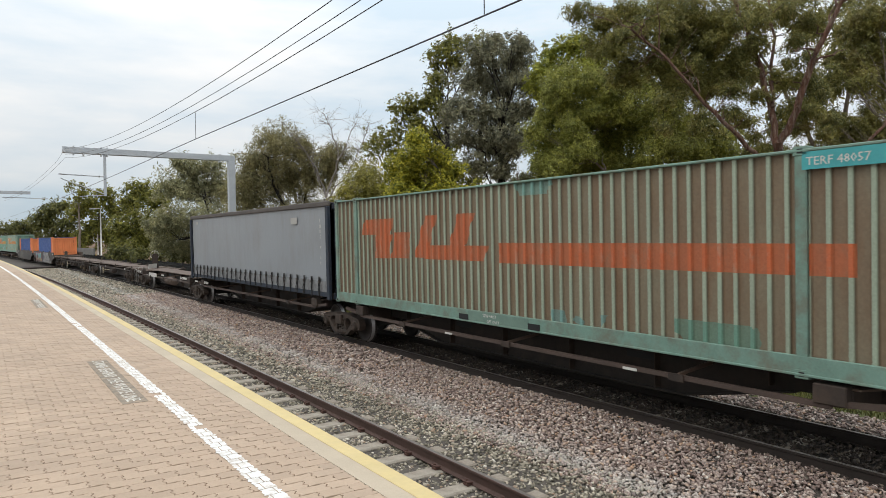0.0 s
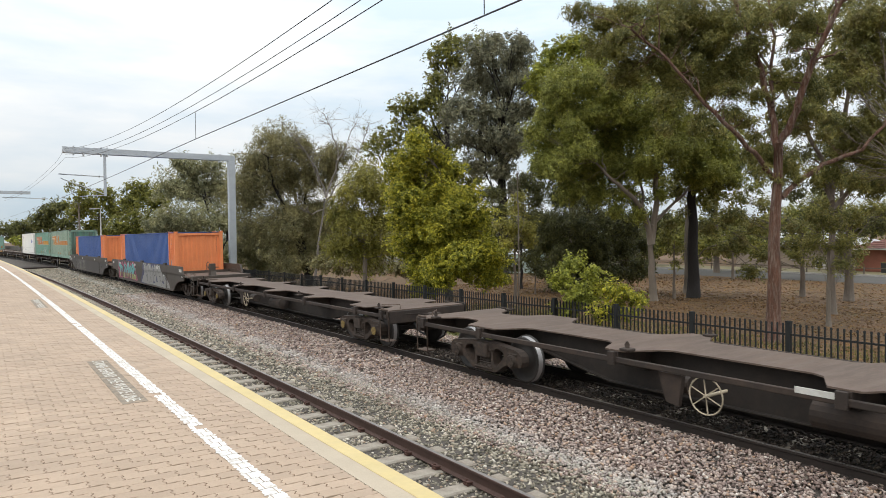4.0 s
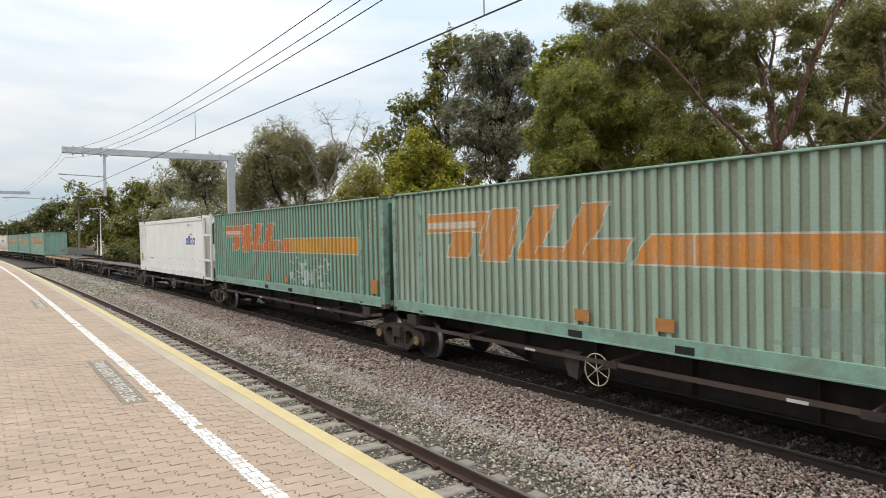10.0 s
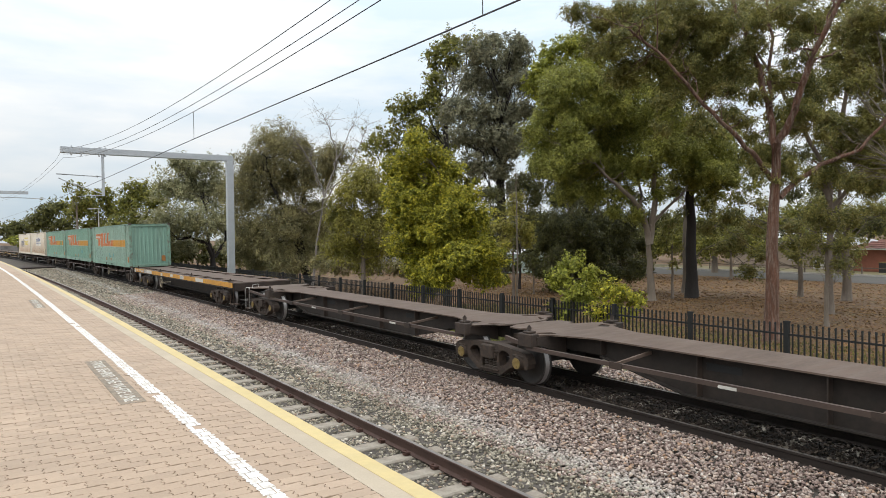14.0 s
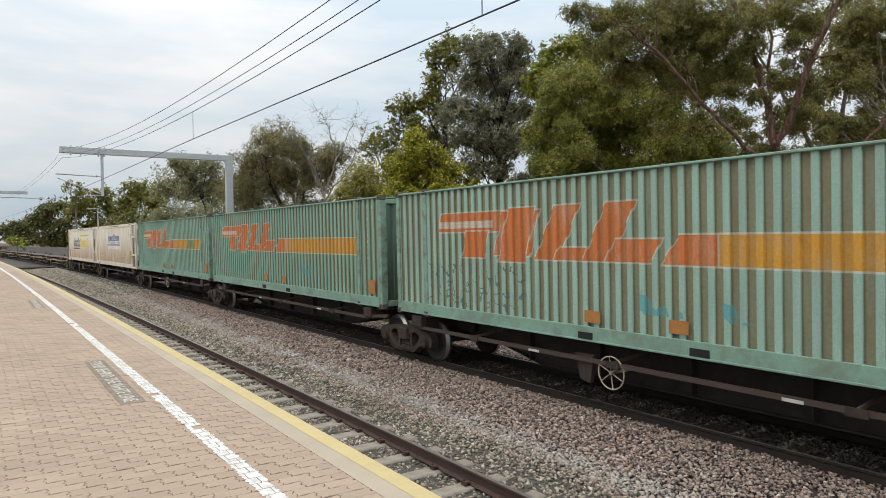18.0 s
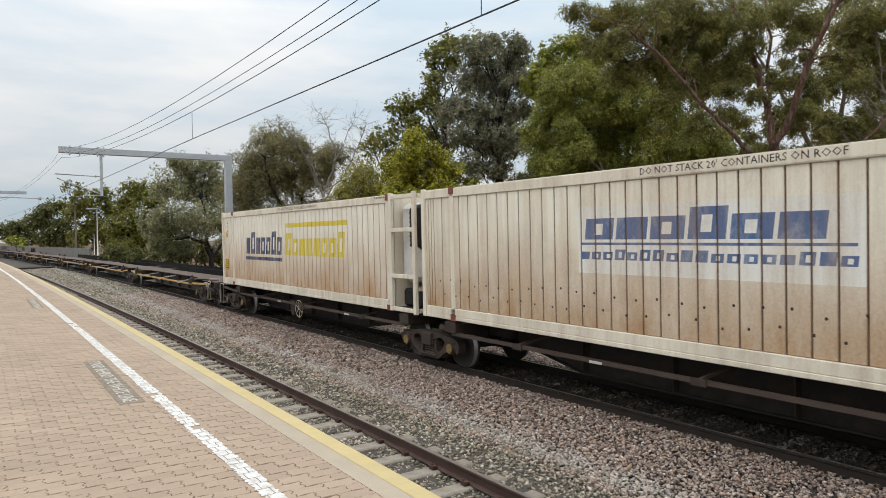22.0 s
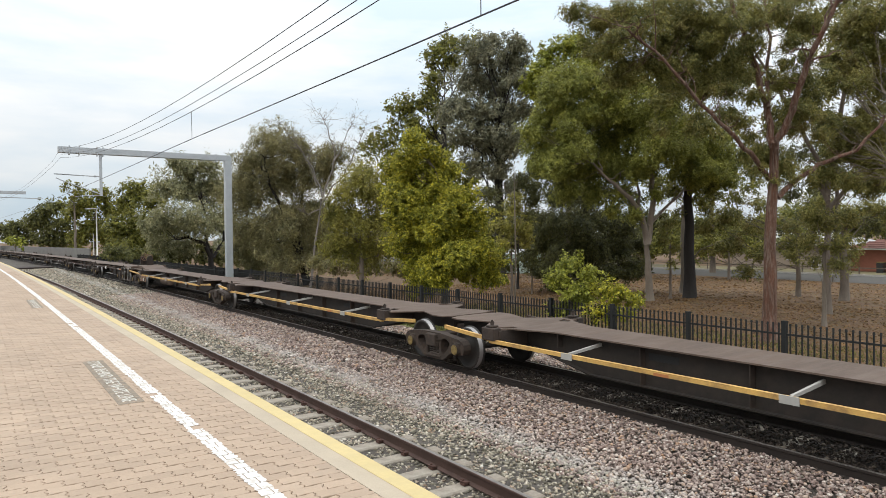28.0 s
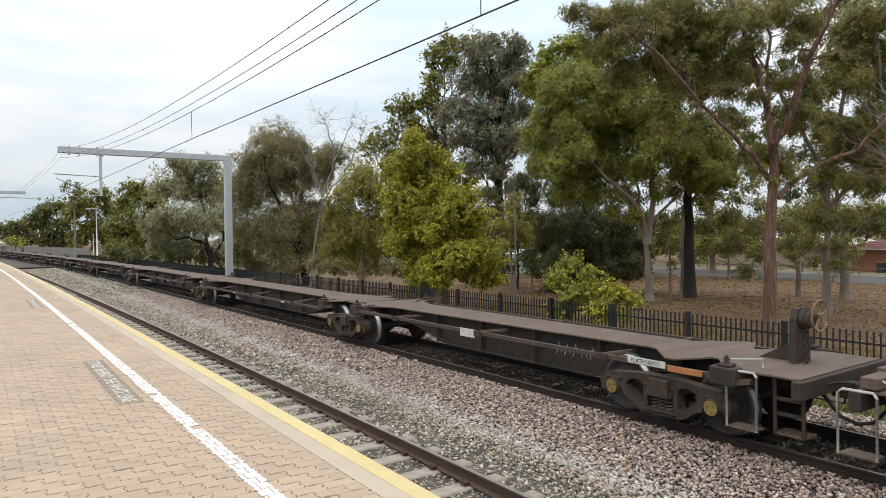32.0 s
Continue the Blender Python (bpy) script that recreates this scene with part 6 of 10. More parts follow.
for g_ in (
        [(2.93, 1.5), (4.05, 1.25), (4.02, 0.97), (4.41, 0.7), (4.44, 0.46), (4.15, 0.46), (3.89, 0.84), (3.81, 1.04), (3.5, 1.03), (3.43, 0.78), (3.22, 0.49), (3.01, 0.47), (3.19, 1.06), (2.88, 1.09), (2.84, 1.29)],
        [(5.09, 1.43), (5.2, 1.31), (4.92, 0.96), (4.74, 0.66), (4.65, 0.46), (4.4, 0.45), (4.52, 0.91), (4.75, 1.27)],
        [(5.57, 1.22), (5.36, 1.01), (5.08, 0.5), (4.88, 0.47), (5.13, 0.96), (5.33, 1.15)],
        [(6.17, 1.56), (6.34, 1.44), (6.38, 1.13), (6.47, 0.58), (6.3, 0.53), (6.16, 1.06), (6.02, 0.99), (5.94, 0.68), (5.71, 0.49), (5.53, 0.51), (5.71, 1.01), (5.41, 0.98), (5.72, 1.34)],
        [(6.58, 1.22), (7.08, 1.38), (7.17, 1.12), (7.64, 0.48), (7.28, 0.47), (6.97, 0.47), (6.89, 0.91), (6.72, 0.98), (6.58, 0.46), (6.48, 0.52), (6.51, 0.91)],
        [(7.29, 1.41), (7.59, 1.49), (7.88, 1.38), (8.01, 1.2), (7.96, 1.04), (7.76, 1.03), (7.59, 0.92), (7.64, 0.79), (7.87, 0.8), (8.14, 0.74), (8.3, 0.6), (8.2, 0.46), (7.7, 0.49), (7.47, 0.81), (7.23, 1.12)]):
    sprayed("graffiti_fill", g_, 0.003, M_SPRAY[2], "turquoise sprayed letter shape")
    low = clipped(g_, 0.80, False)
    if len(low) > 2:
        sprayed("graffiti_base", low, 0.004, M_SPRAY[3], "olive sprayed letter base")
for g_ in (
        [(6.13, 1.52), (6.38, 1.13)],
        [(5.11, 1.41), (5.24, 1.34)],
        [(7.83, 1.38), (7.95, 1.14)],
        [(5.72, 0.97), (5.58, 0.62)],
        [(4.48, 0.71), (4.53, 0.46)],
        [(6.73, 0.96), (6.56, 0.51)],
        [(8.18, 1.22), (8.07, 1)],
        [(7.61, 0.77), (7.89, 0.68)],
        [(2.97, 1.46), (3.54, 1.32)],
        [(7.32, 1.39), (7.53, 1.47)]):
    sprayed("graffiti_glint", band(g_, 0.045), 0.005, M_SPRAY[4], "pale sprayed glint")
for g_ in (
        [(4.2, 1.37), (4.2, 0.56)],
        [(7.17, 1.38), (7.22, 1.12), (7.68, 0.48)]):
    sprayed("graffiti_line", band(g_, 0.03), 0.0055, M_BLACKTXT, "black sprayed line")
sprayed("graffiti_ground", [(9.4, 0.34), (9.83, 0.78), (10.29, 1.3), (10.52, 1.66), (11.41, 1.72), (12.78, 1.67), (13.69, 1.67), (14.04, 1.59), (14.27, 1.68), (14.7, 1.7), (14.86, 1.38), (15.1, 1.08), (15.2, 0.69), (14.48, 0.47), (12.9, 0.43), (11.04, 0.35)], 0.001, M_SPRAY[5], "dull navy sprayed ground")
sprayed("graffiti_silver", [(9.82, 0.43), (10.32, 0.81), (10.6, 0.99), (10.74, 1.4), (10.67, 1.62), (11.06, 1.7), (11.32, 1.61), (11.48, 1.41), (11.97, 1.61), (12.42, 1.64), (12.56, 1.51), (12.7, 1.27), (12.91, 1.52), (13.18, 1.45), (13.31, 1.29), (13.5, 1.57), (13.75, 1.51), (13.87, 1.34), (13.99, 1.57), (14.16, 1.68), (14.6, 1.65), (14.7, 1.53), (14.86, 1.34), (15.12, 1), (15.2, 1.09), (15.53, 1.06), (15.57, 0.94), (16, 0.83), (16.17, 0.79), (16.48, 0.63), (16.69, 0.4), (16, 0.38), (15.19, 0.37), (14.15, 0.39), (12.9, 0.41), (11.38, 0.39)], 0.002, M_SPRAY[6], "silver-grey sprayed letter shapes")
for g_ in (
        [(13.56, 1.04), (13.98, 0.6), (13.65, 0.61)],
        [(12.94, 0.67), (13.4, 0.53), (12.9, 0.49)],
        [(14.95, 0.64), (15.18, 0.8), (15.44, 0.56), (15.15, 0.59)],
        [(15.5, 0.96), (15.82, 0.91), (15.73, 0.8)],
        [(13.05, 1.31), (13.28, 1.27), (13.15, 1.12)],
        [(11.14, 0.88), (11.34, 0.96), (11.27, 0.72)]):
    sprayed("graffiti_patch", g_, 0.003, M_SPRAY[5], "dull navy sprayed patch")
for g_ in (
        [(10.67, 1.56), (10.92, 1.45), (10.84, 1.13)],
        [(11.97, 1.56), (12.2, 1.47), (12.31, 1.28)],
        [(13.54, 1.54), (13.66, 1.33)],
        [(14.04, 1.53), (14.18, 1.39)],
        [(14.27, 1.53), (14.6, 1.48), (14.7, 1.36)],
        [(15.25, 1.04), (15.5, 1.01)]):
    sprayed("graffiti_glint", band(g_, 0.05), 0.003, M_SPRAY[4], "pale sprayed glint")
for g_ in (
        [(10.74, 1.23), (11.05, 1.04), (11.4, 1.08), (11.48, 0.87), (11.31, 0.69)],
        [(11.73, 1.22), (11.47, 0.76), (11.39, 0.54)],
        [(12.34, 1.18), (12.18, 0.65), (11.87, 0.45)],
        [(12.7, 1.22), (12.55, 0.71), (12.48, 0.52)],
        [(12.91, 1.15), (13.11, 0.98), (12.97, 0.67)],
        [(13.5, 1.31), (13.74, 0.79), (13.98, 0.6)],
        [(14.16, 1.3), (14.38, 0.97), (14.7, 0.6), (14.85, 0.44)],
        [(14.59, 0.94), (14.8, 0.84)],
        [(15.08, 1.12), (15.25, 0.86), (15, 0.65)],
        [(15.66, 1.08), (15.77, 0.85), (16.09, 0.76)],
        [(16.09, 1.23), (16.1, 0.43)],
        [(15.6, 1.22), (15.62, 0.46)],
        [(14.27, 1.57), (14.54, 1.52)],
        [(10.88, 1.52), (11.23, 1.44)],
        [(13.11, 1.03), (13.3, 0.89), (13.5, 1.03), (13.43, 1.16)]):
    sprayed("graffiti_line", band(g_, 0.028), 0.0035, M_SEAM, "dark sprayed line")
flatwords(ww, "5016-1", 0.14, M_TAG, -wh + 1.74, 1.05, -1.455)
ae = part("end_board", bx(bmesh.new(), -1.405, -1.39, -wh + 0.72, -wh + 1.28, 1.07, 1.165), M_BOARDWORN, ww, "pale board with dark lettering")
flatwords(ae, "A END", 0.105, M_BLACKTXT, -wh + 1.16, 1.082, -1.4065)
flatwords(ww, "210", 0.26, M_TAGGREY, -wh + 5.05, 0.82, -1.455)
ww, wh = well_wagon(-95.75, -74.7, -93.69, -75.8, "brown well wagon with scribbles and white marking plates", M_GRAF2, False)
part("number_board", bx(bmesh.new(), -1.5, -1.49, wh - 0.85, wh - 0.22, 1.08, 1.42), M_TAG, ww, "white number board")
flatwords(ww, "CQWY", 0.17, M_BLACKTXT, wh - 0.27, 1.28, -1.502)
flatwords(ww, "5016 W", 0.17, M_BLACKTXT, wh - 0.27, 1.12, -1.502)
part("cream_patch", bx(bmesh.new(), -1.46, -1.452, wh - 1.6, wh - 0.9, 1.1, 1.3), M_TAGGREY, ww, "pale patch of undercoat")
flatwords(ww, "5016-2", 0.14, M_TAG, -wh + 1.74, 1.05, -1.455)
part("drain_slot", bx(bmesh.new(), -1.456, -1.45, -wh + 3.84, -wh + 3.95, 0.78, 0.96), M_FENCE, ww, "dark slot in the side wall")
for a, b, code in ((-113.25, -98.65, "DRCX 609"), (-92.05, -77.4, "DRCX 244")):
    box, hl, bz = container(a, b, M_BLUE, M_ORANGE, "blue and orange container sunk in a well wagon", end_mat=M_ORANGE, z=0.44, W=1.22, rails=M_BLUERAIL, pitch=0.27, flat=0.45)
    stacked(box, code, 0.1, M_BLACKTXT, -hl + 0.55, bz + 2.5, -1.245, 0.95)
    for k_, ch in enumerate(code):
        if ch != " ":
            words("letter", ch, 0.1, M_BLACKTXT, box, Matrix.Translation((0.9, -hl - 0.008, bz + 2.5 - 0.095 * k_)) @ pose(0, 0, 0, 90, 0, 0), "", 0.001, "CENTER")

# second five-platform wagon
for i, (a, b) in enumerate(zip((-72.7, -58.75, -43.6, -28.0, -13.15), (-58.75, -43.6, -28.0, -13.15, 0.17))):
    skeletal(a + (0.05 if i else -1.5), b - 0.05 + (1.7 if i == 4 else 0), a if i == 0 else None, b, "brown", (i == 0, i == 4), caps="yellow",
             label=FLAT + (", loaded" if i < 3 else ", empty"), loaded=i < 3, hand=(-65.46, None, -36.31, None, None)[i])
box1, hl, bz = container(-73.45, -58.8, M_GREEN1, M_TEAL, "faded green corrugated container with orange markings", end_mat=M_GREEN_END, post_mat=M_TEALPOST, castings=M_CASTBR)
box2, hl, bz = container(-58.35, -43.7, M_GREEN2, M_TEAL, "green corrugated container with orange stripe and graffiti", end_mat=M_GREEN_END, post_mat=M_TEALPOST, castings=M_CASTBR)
box, hl, bz = reefer(-43.3, -28.65, M_RANDW, M_RANDF, "white refrigerated container with a blue painted mark", 0.5, dents=22)
stacked(box, "RAND 172", 0.14, M_BLACKTXT, hl - 1.55, bz + 2.45, -1.275)
stacked(box, "MPR1", 0.14, M_BLACKTXT, hl - 0.55, bz + 2.4, -1.275)
flatwords(box, "PATENT  PENDING", 0.1, M_BLACKTXT, hl - 2.5, bz + 0.75, -1.275)
flatwords(box, "RAND 172", 0.13, M_BLACKTXT, -hl + 3.9, bz + 2.45, -1.275)
caution(box, hl - 0.45, bz + 0.55)

oval_deck(3.3, 22.5, 5.5, 19.95, "empty flat wagon with amber sides and oval deck holes", sides=M_AMBER, holes=10, caps="yellow", wheel_at=15.26, lift=0.09, plates=(
    (17.72, 19.75, 0.96, 1.14, "RQTY 7W"), (15.1, 15.46, 0.95, 1.12, ""), (12.85, 13.36, 1.0, 1.13, ""), (10.75, 11.4, 0.96, 1.14, "n EL"), (22.08, 22.44, 0.92, 1.13, "B"),
    (21.45, 21.8, 0.99, 1.1, ""), (20.64, 21.0, 1.04, 1.12, ""), (19.97, 20.53, 0.98, 1.07, ""), (7.4, 8.6, 0.97, 1.13, "")))

# third five-platform wagon
B3 = (24.5, 38.15, 53.75, 69.35, 83.85, 97.8)
for i, (a, b) in enumerate(zip(B3, B3[1:])):
    skeletal(a + (0.05 if i else -1.2), b - 0.05 + (1.85 if i == 4 else 0), a if i == 0 else None, b, "brown", (i == 0, i == 4), caps="plain" if i < 3 else "yellow",
             label=FLAT + ", loaded", loaded=True, hand=(31.47, None, 61.83, None, 91.17)[i])
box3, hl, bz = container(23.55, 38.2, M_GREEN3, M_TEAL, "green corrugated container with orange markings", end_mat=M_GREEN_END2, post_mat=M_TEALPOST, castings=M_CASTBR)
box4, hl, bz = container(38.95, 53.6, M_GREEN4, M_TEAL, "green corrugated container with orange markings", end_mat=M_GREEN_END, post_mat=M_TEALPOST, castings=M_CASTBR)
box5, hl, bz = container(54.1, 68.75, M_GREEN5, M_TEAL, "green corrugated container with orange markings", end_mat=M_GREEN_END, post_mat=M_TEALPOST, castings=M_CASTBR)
for bb, code in ((box1, "48459"), (box2, "48438"), (box3, "48470"), (box4, "TCML 48424"), (box5, "48416")):
    stacked(bb, code, 0.13, M_TAG, -hl + 0.72, bz + (2.1 if len(code) < 6 else 2.55), -1.27)
    stacked(bb, "MEGI", 0.13, M_TAG, -hl + 0.42, bz + 2.55, -1.27)
    for y in (-hl + 0.55, 0.95, -0.75):
        part("ochre_panel", bx(bmesh.new(), -1.268, -1.262, y - 0.17, y + 0.17, 0.36, 0.72 if y < -2 else 0.56), M_OCHRE, bb, "ochre painted warning panel", pose(0, 0, bz))
    part("ochre_panel", bx(bmesh.new(), 0.68, 0.92, -hl - 0.006, -hl, 0.4, 0.75), M_OCHRE, bb, "ochre painted warning panel", pose(0, 0, bz))
box, hl, bz = reefer(69.35, 83.75, M_CREAM, M_CREAMF, "cream refrigerated container, stained brown, with blue painted blocks", 0.32, dents=20, core=M_SEAMBR, seam=0.015)
roof_note(box, 1.01)
stacked(box, "SRR 012", 0.14, M_BLACKTXT, -hl + 2.05, bz + 2.4, -1.275)
stacked(box, "MPR1", 0.14, M_BLACKTXT, -hl + 1.45, bz + 2.4, -1.275)
caution(box, -hl + 1.62, bz + 0.6)
box, hl, bz = reefer(84.07, 98.72, M_CREAM2, M_CREAMF, "cream refrigerated container with blue and yellow painted blocks", 0.30, dents=0, post_mat=M_CREAMF, core=M_SEAMBR, seam=0.018)
roof_note(box, 1.18)
stacked(box, "MPR1", 0.14, M_BLACKTXT, hl - 0.62, bz + 2.4, -1.275)
caution(box, hl - 0.45, bz + 0.55)

# fourth, fifth and sixth sets, all empty
B4 = (102.35, 118.5, 135.05, 151.8, 168.4, 184.75)
for i, (a, b) in enumerate(zip(B4, B4[1:])):
    skeletal(a + (0.05 if i else -1.95), b - 0.05 + (2.2 if i == 4 else 0), a if i == 0 else None, b, "yellow", (i == 0, i == 4), label=FLAT + " with yellow side rods", tank=i == 4, posts=(2 if i == 0 else False, 2 if i == 4 else False), hump=i == 4, steps=(0.03, None) if i == 4 else (0.75, 0.2))
B5 = [189.75, 200.5, 215.4, 231.9, 247.0, 262.0, 277.0, 292.0, 307.0, 322.0, 337.0, 352.0]
for i, (a, b) in enumerate(zip(B5, B5[1:])):
    fl = skeletal(a + (0.05 if i else -2.15), b - 0.05, a if i == 0 else None, b, "brown", (i == 0, False), label=FLAT + ", empty", posts=(2 if i == 0 else False, False),
                  plates=((189.55, 190.25, 0.92, 1.02, "PLATFORM 1"), (194.26, 194.76, 0.83, 1.0, "")) if i == 0 else (), steps=(0.75, 0.2), first=188.6 if i == 0 else None, rise=0.12 if i == 0 else 0.0)
    if i == 0:
        um = (a - 2.15 + b - 0.05) / 2
        part("orange_board", bx(bmesh.new(), -1.252, -1.237, 188.92 - um, 189.5 - um, 0.895, 0.98), M_ROD_ORANGE, fl, "worn orange marking strip")
        for k_ in range(5):
            yy = 192.75 - um - 0.22 * k_
            part("chalk_scribble", tube(bmesh.new(), [(-0.378, yy, 0.62), (-0.378, yy - 0.07, 0.86 - 0.03 * (k_ % 2)), (-0.378, yy - 0.16, 0.60 + 0.05 * (k_ % 3)), (-0.378, yy - 0.1, 0.72)], 0.008, 4), M_TAGGREY, fl, "pale scribbled line")

# ---- trees ----
rng = np.random.default_rng(7)
M_BARK_BROWN = surface("bark_brown", (0.12, 0.055, 0.034), 0.95, vary=0.7, big=6, fine=22, bumps=1.0, dist=0.08, stretch=(1, 1, 0.16), dirt=(0.27, 0.215, 0.17), dirt_amt=0.85)
M_BARK_GREY = surface("bark_grey", (0.15, 0.12, 0.095), 0.95, vary=0.3, big=2.5, fine=14, bumps=0.8, dist=0.03, stretch=(1, 1, 0.25))
M_BARK_WHITE = surface("bark_pale_gum", (0.17, 0.14, 0.11), 0.85, vary=0.25, big=1.8, fine=14, bumps=0.4, dist=0.02, stretch=(1, 1, 0.3), dirt=(0.16, 0.12, 0.09), dirt_amt=0.6)
M_BARK_DEAD = surface("bark_dead_wood", (0.19, 0.165, 0.145), 0.95, vary=0.25, big=2.5, fine=14, bumps=0.6, dist=0.02, stretch=(1, 1, 0.25))
M_BARK_DARK = surface("bark_dark", (0.022, 0.018, 0.016), 0.95, vary=0.3, big=2.5, fine=14, bumps=0.8, dist=0.03, stretch=(1, 1, 0.25))


def wander(p, q, n, amp):
    p, q = Vector(p), Vector(q)
    out = [p]
    for i in range(1, n):
        s = i / n
        out.append(p.lerp(q, s) + Vector(rng.normal(0, amp, 3)) * math.sin(math.pi * s))
    return out + [q]


def leaves_in(blobs, cover, size, droop, long):
    """Leaf quads in sprays: cover is how many times the leaves would hide a mass (x, y, z, r, rz) seen from the side."""
    out = []
    for x, y, z, r, rz in blobs:
        mid = np.array([x, y, z])
        per = 13
        ns = max(5, int(cover * math.pi * r * rz / (size * size / long * 0.62) / per))
        d = rng.normal(0, 1, (ns, 3))
        d /= np.linalg.norm(d, axis=1)[:, None]
        lobes = rng.normal(0, 1, (9, 3))
        lobes /= np.linalg.norm(lobes, axis=1)[:, None]
        lump = 0.5 + 0.75 * np.max(np.clip(d @ lobes.T, 0, 1) ** 7, axis=1)
        rad = (rng.random(ns) ** 0.4 * lump)[:, None]
        c = mid + d * rad * np.array([r, r, rz]) * 1.12
        axis = d * (1 - 0.75 * droop) + np.array([0, 0, -1.15 * droop]) + rng.normal(0, 0.3, (ns, 3))
        axis /= np.linalg.norm(axis, axis=1)[:, None]
        n = ns * per
        c, axis, d = np.repeat(c, per, 0), np.repeat(axis, per, 0), np.repeat(d, per, 0)
        reach = np.repeat(size * rng.uniform(1.3, 2.8, (ns, 1)), per, 0)
        s = rng.random((n, 1))
        c = c + axis * reach * (s - 0.3) + rng.normal(0, 1, (n, 3)) * size * (0.55 - 0.25 * s)
        face = d * 0.55 + rng.normal(0, 0.5, (n, 3)) + np.array([-0.15, -0.1, 0.55])
        face /= np.linalg.norm(face, axis=1)[:, None]
        a = axis * 0.7 + rng.normal(0, 0.6, (n, 3))
        a -= face * np.sum(a * face, axis=1)[:, None]
        a /= np.linalg.norm(a, axis=1)[:, None]
        b = np.cross(a, face)
        s = size * rng.uniform(0.65, 1.4, (n, 1))
        w = s / long
        out.append(np.stack([c - a * s * 0.5, c - b * w * 0.5, c + a * s * 0.5, c + b * w * 0.5], 1))
    return np.concatenate(out)


def tree(name, label, base, trunk, blobs, leaf, bark, cover=2.4, size=0.22, droop=0.3, long=2.0, r0=0.2, fork=0.45, lean=(0, 0), category="tree", limbs=()):
    """A tapered trunk, limbs to each mass of the crown, twigs, and leaves in sprays. Blobs are offsets from the foot."""
    drop = ground_at(base[0]) - base[2]
    blobs = [(a, b, c - drop, d, e) for a, b, c, d, e in blobs]
    trunk -= drop
    root = tagged(empty(name, pose(base[0], base[1], base[2] + drop)), label, category, "far woods" if name == "far_wood" else "")
    bm = bmesh.new()
    stem = wander((0, 0, -0.1), (lean[0], lean[1], trunk), 6, trunk * 0.007)
    tube(bm, [(0, 0, -0.12)] + [tuple(p) for p in stem[1:]], [r0 * 1.35] + [r0 * (1 - 0.5 * i / 6) for i in range(6)], 12)
    part("trunk", bm, bark, root)
    nodes = []
    for ra, rb, pts in limbs:
        pts = [Vector((a, b, c - drop)) for a, b, c in pts]
        fine = [pts[0]]
        for p, q in zip(pts, pts[1:]):
            fine += wander(p, q, 3, (q - p).length * 0.035)[1:]
        nodes += fine[2:]
        bm = bmesh.new()
        n = len(fine) - 1
        tube(bm, fine, [ra + (rb - ra) * i / n for i in range(n + 1)], 9)
        for p in fine[4:]:
            for _ in range(4 if leaf is None else 1):
                g = rng.normal(0, 1, 3) * (p - fine[0]).length * 0.16
                e = p + Vector((g[0], g[1], abs(g[2]) * 0.9))
                w = wander(p, e, 4, (e - p).length * 0.09)
                tube(bm, w, [rb * 0.75, rb * 0.6, rb * 0.45, rb * 0.3, rb * 0.15], 5, caps=False)
                for _ in range(3 if leaf is None else 1):
                    h_ = w[2] + Vector(rng.normal(0, 0.4, 3)) * (e - p).length * 0.7
                    tube(bm, wander(w[rng.integers(1, 4)], h_, 3, 0.05), [rb * 0.4, rb * 0.3, rb * 0.2, rb * 0.1], 4, caps=False)
        part("limb", bm, bark, root)
    for bx_, by_, bz_, br, brz in blobs:
        bm = bmesh.new()
        s = min(0.98, max(fork, (bz_ - brz * 1.5) / max(trunk, 0.1) * 0.8))
        i = min(5, int(s * 6))
        p = stem[i].lerp(stem[i + 1], s * 6 - i)
        q = Vector((bx_, by_, bz_))
        if nodes:
            p = min(nodes, key=lambda v: (v - q).length)
        rr = r0 * (0.12 if nodes else 0.42 if leaf is None else 0.3) * min(1.0, 0.5 + br * 0.14)
        path = wander(p, q, 5, (q - p).length * 0.05)
        tube(bm, path, [rr * (1 - 0.16 * j) for j in range(6)], 6)
        for _ in range(6 if leaf is not None else 11):
            e = q + Vector((*(rng.normal(0, 0.5, 2) * br), rng.normal(0.2, 0.45) * brz))
            st = path[rng.integers(2, 5)]
            tube(bm, wander(st, e, 3, 0.06 * br), [rr * 0.42, rr * 0.3, rr * 0.2, rr * 0.08], 4, caps=False)
        part("limb", bm, bark, root)
    if leaf is not None:
        part("crown", quads("crown", leaves_in(blobs, cover, size, droop, long), leaf), None, root)
    return root


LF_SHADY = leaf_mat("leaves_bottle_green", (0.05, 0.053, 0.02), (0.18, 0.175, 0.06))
LF_DARK = leaf_mat("leaves_dark_green", (0.075, 0.08, 0.028), (0.27, 0.26, 0.085))
LF_MID = leaf_mat("leaves_mid_green", (0.10, 0.105, 0.025), (0.38, 0.36, 0.08))
LF_LIGHT = leaf_mat("leaves_fresh_green", (0.14, 0.16, 0.022), (0.52, 0.52, 0.09))
LF_YELLOW = leaf_mat("leaves_yellow_green", (0.105, 0.13, 0.015), (0.70, 0.62, 0.07))
LF_OLIVE = leaf_mat("leaves_olive_brown", (0.17, 0.15, 0.075), (0.44, 0.39, 0.20))
LF_OLIVEG = leaf_mat("leaves_olive_green", (0.15, 0.14, 0.035), (0.48, 0.43, 0.10))
LF_GUM = leaf_mat("leaves_gum_green", (0.10, 0.104, 0.03), (0.38, 0.345, 0.105), (0.36, 0.22, 0.09))
LF_WATTLE = leaf_mat("leaves_wattle_green", (0.13, 0.145, 0.03), (0.47, 0.46, 0.105))
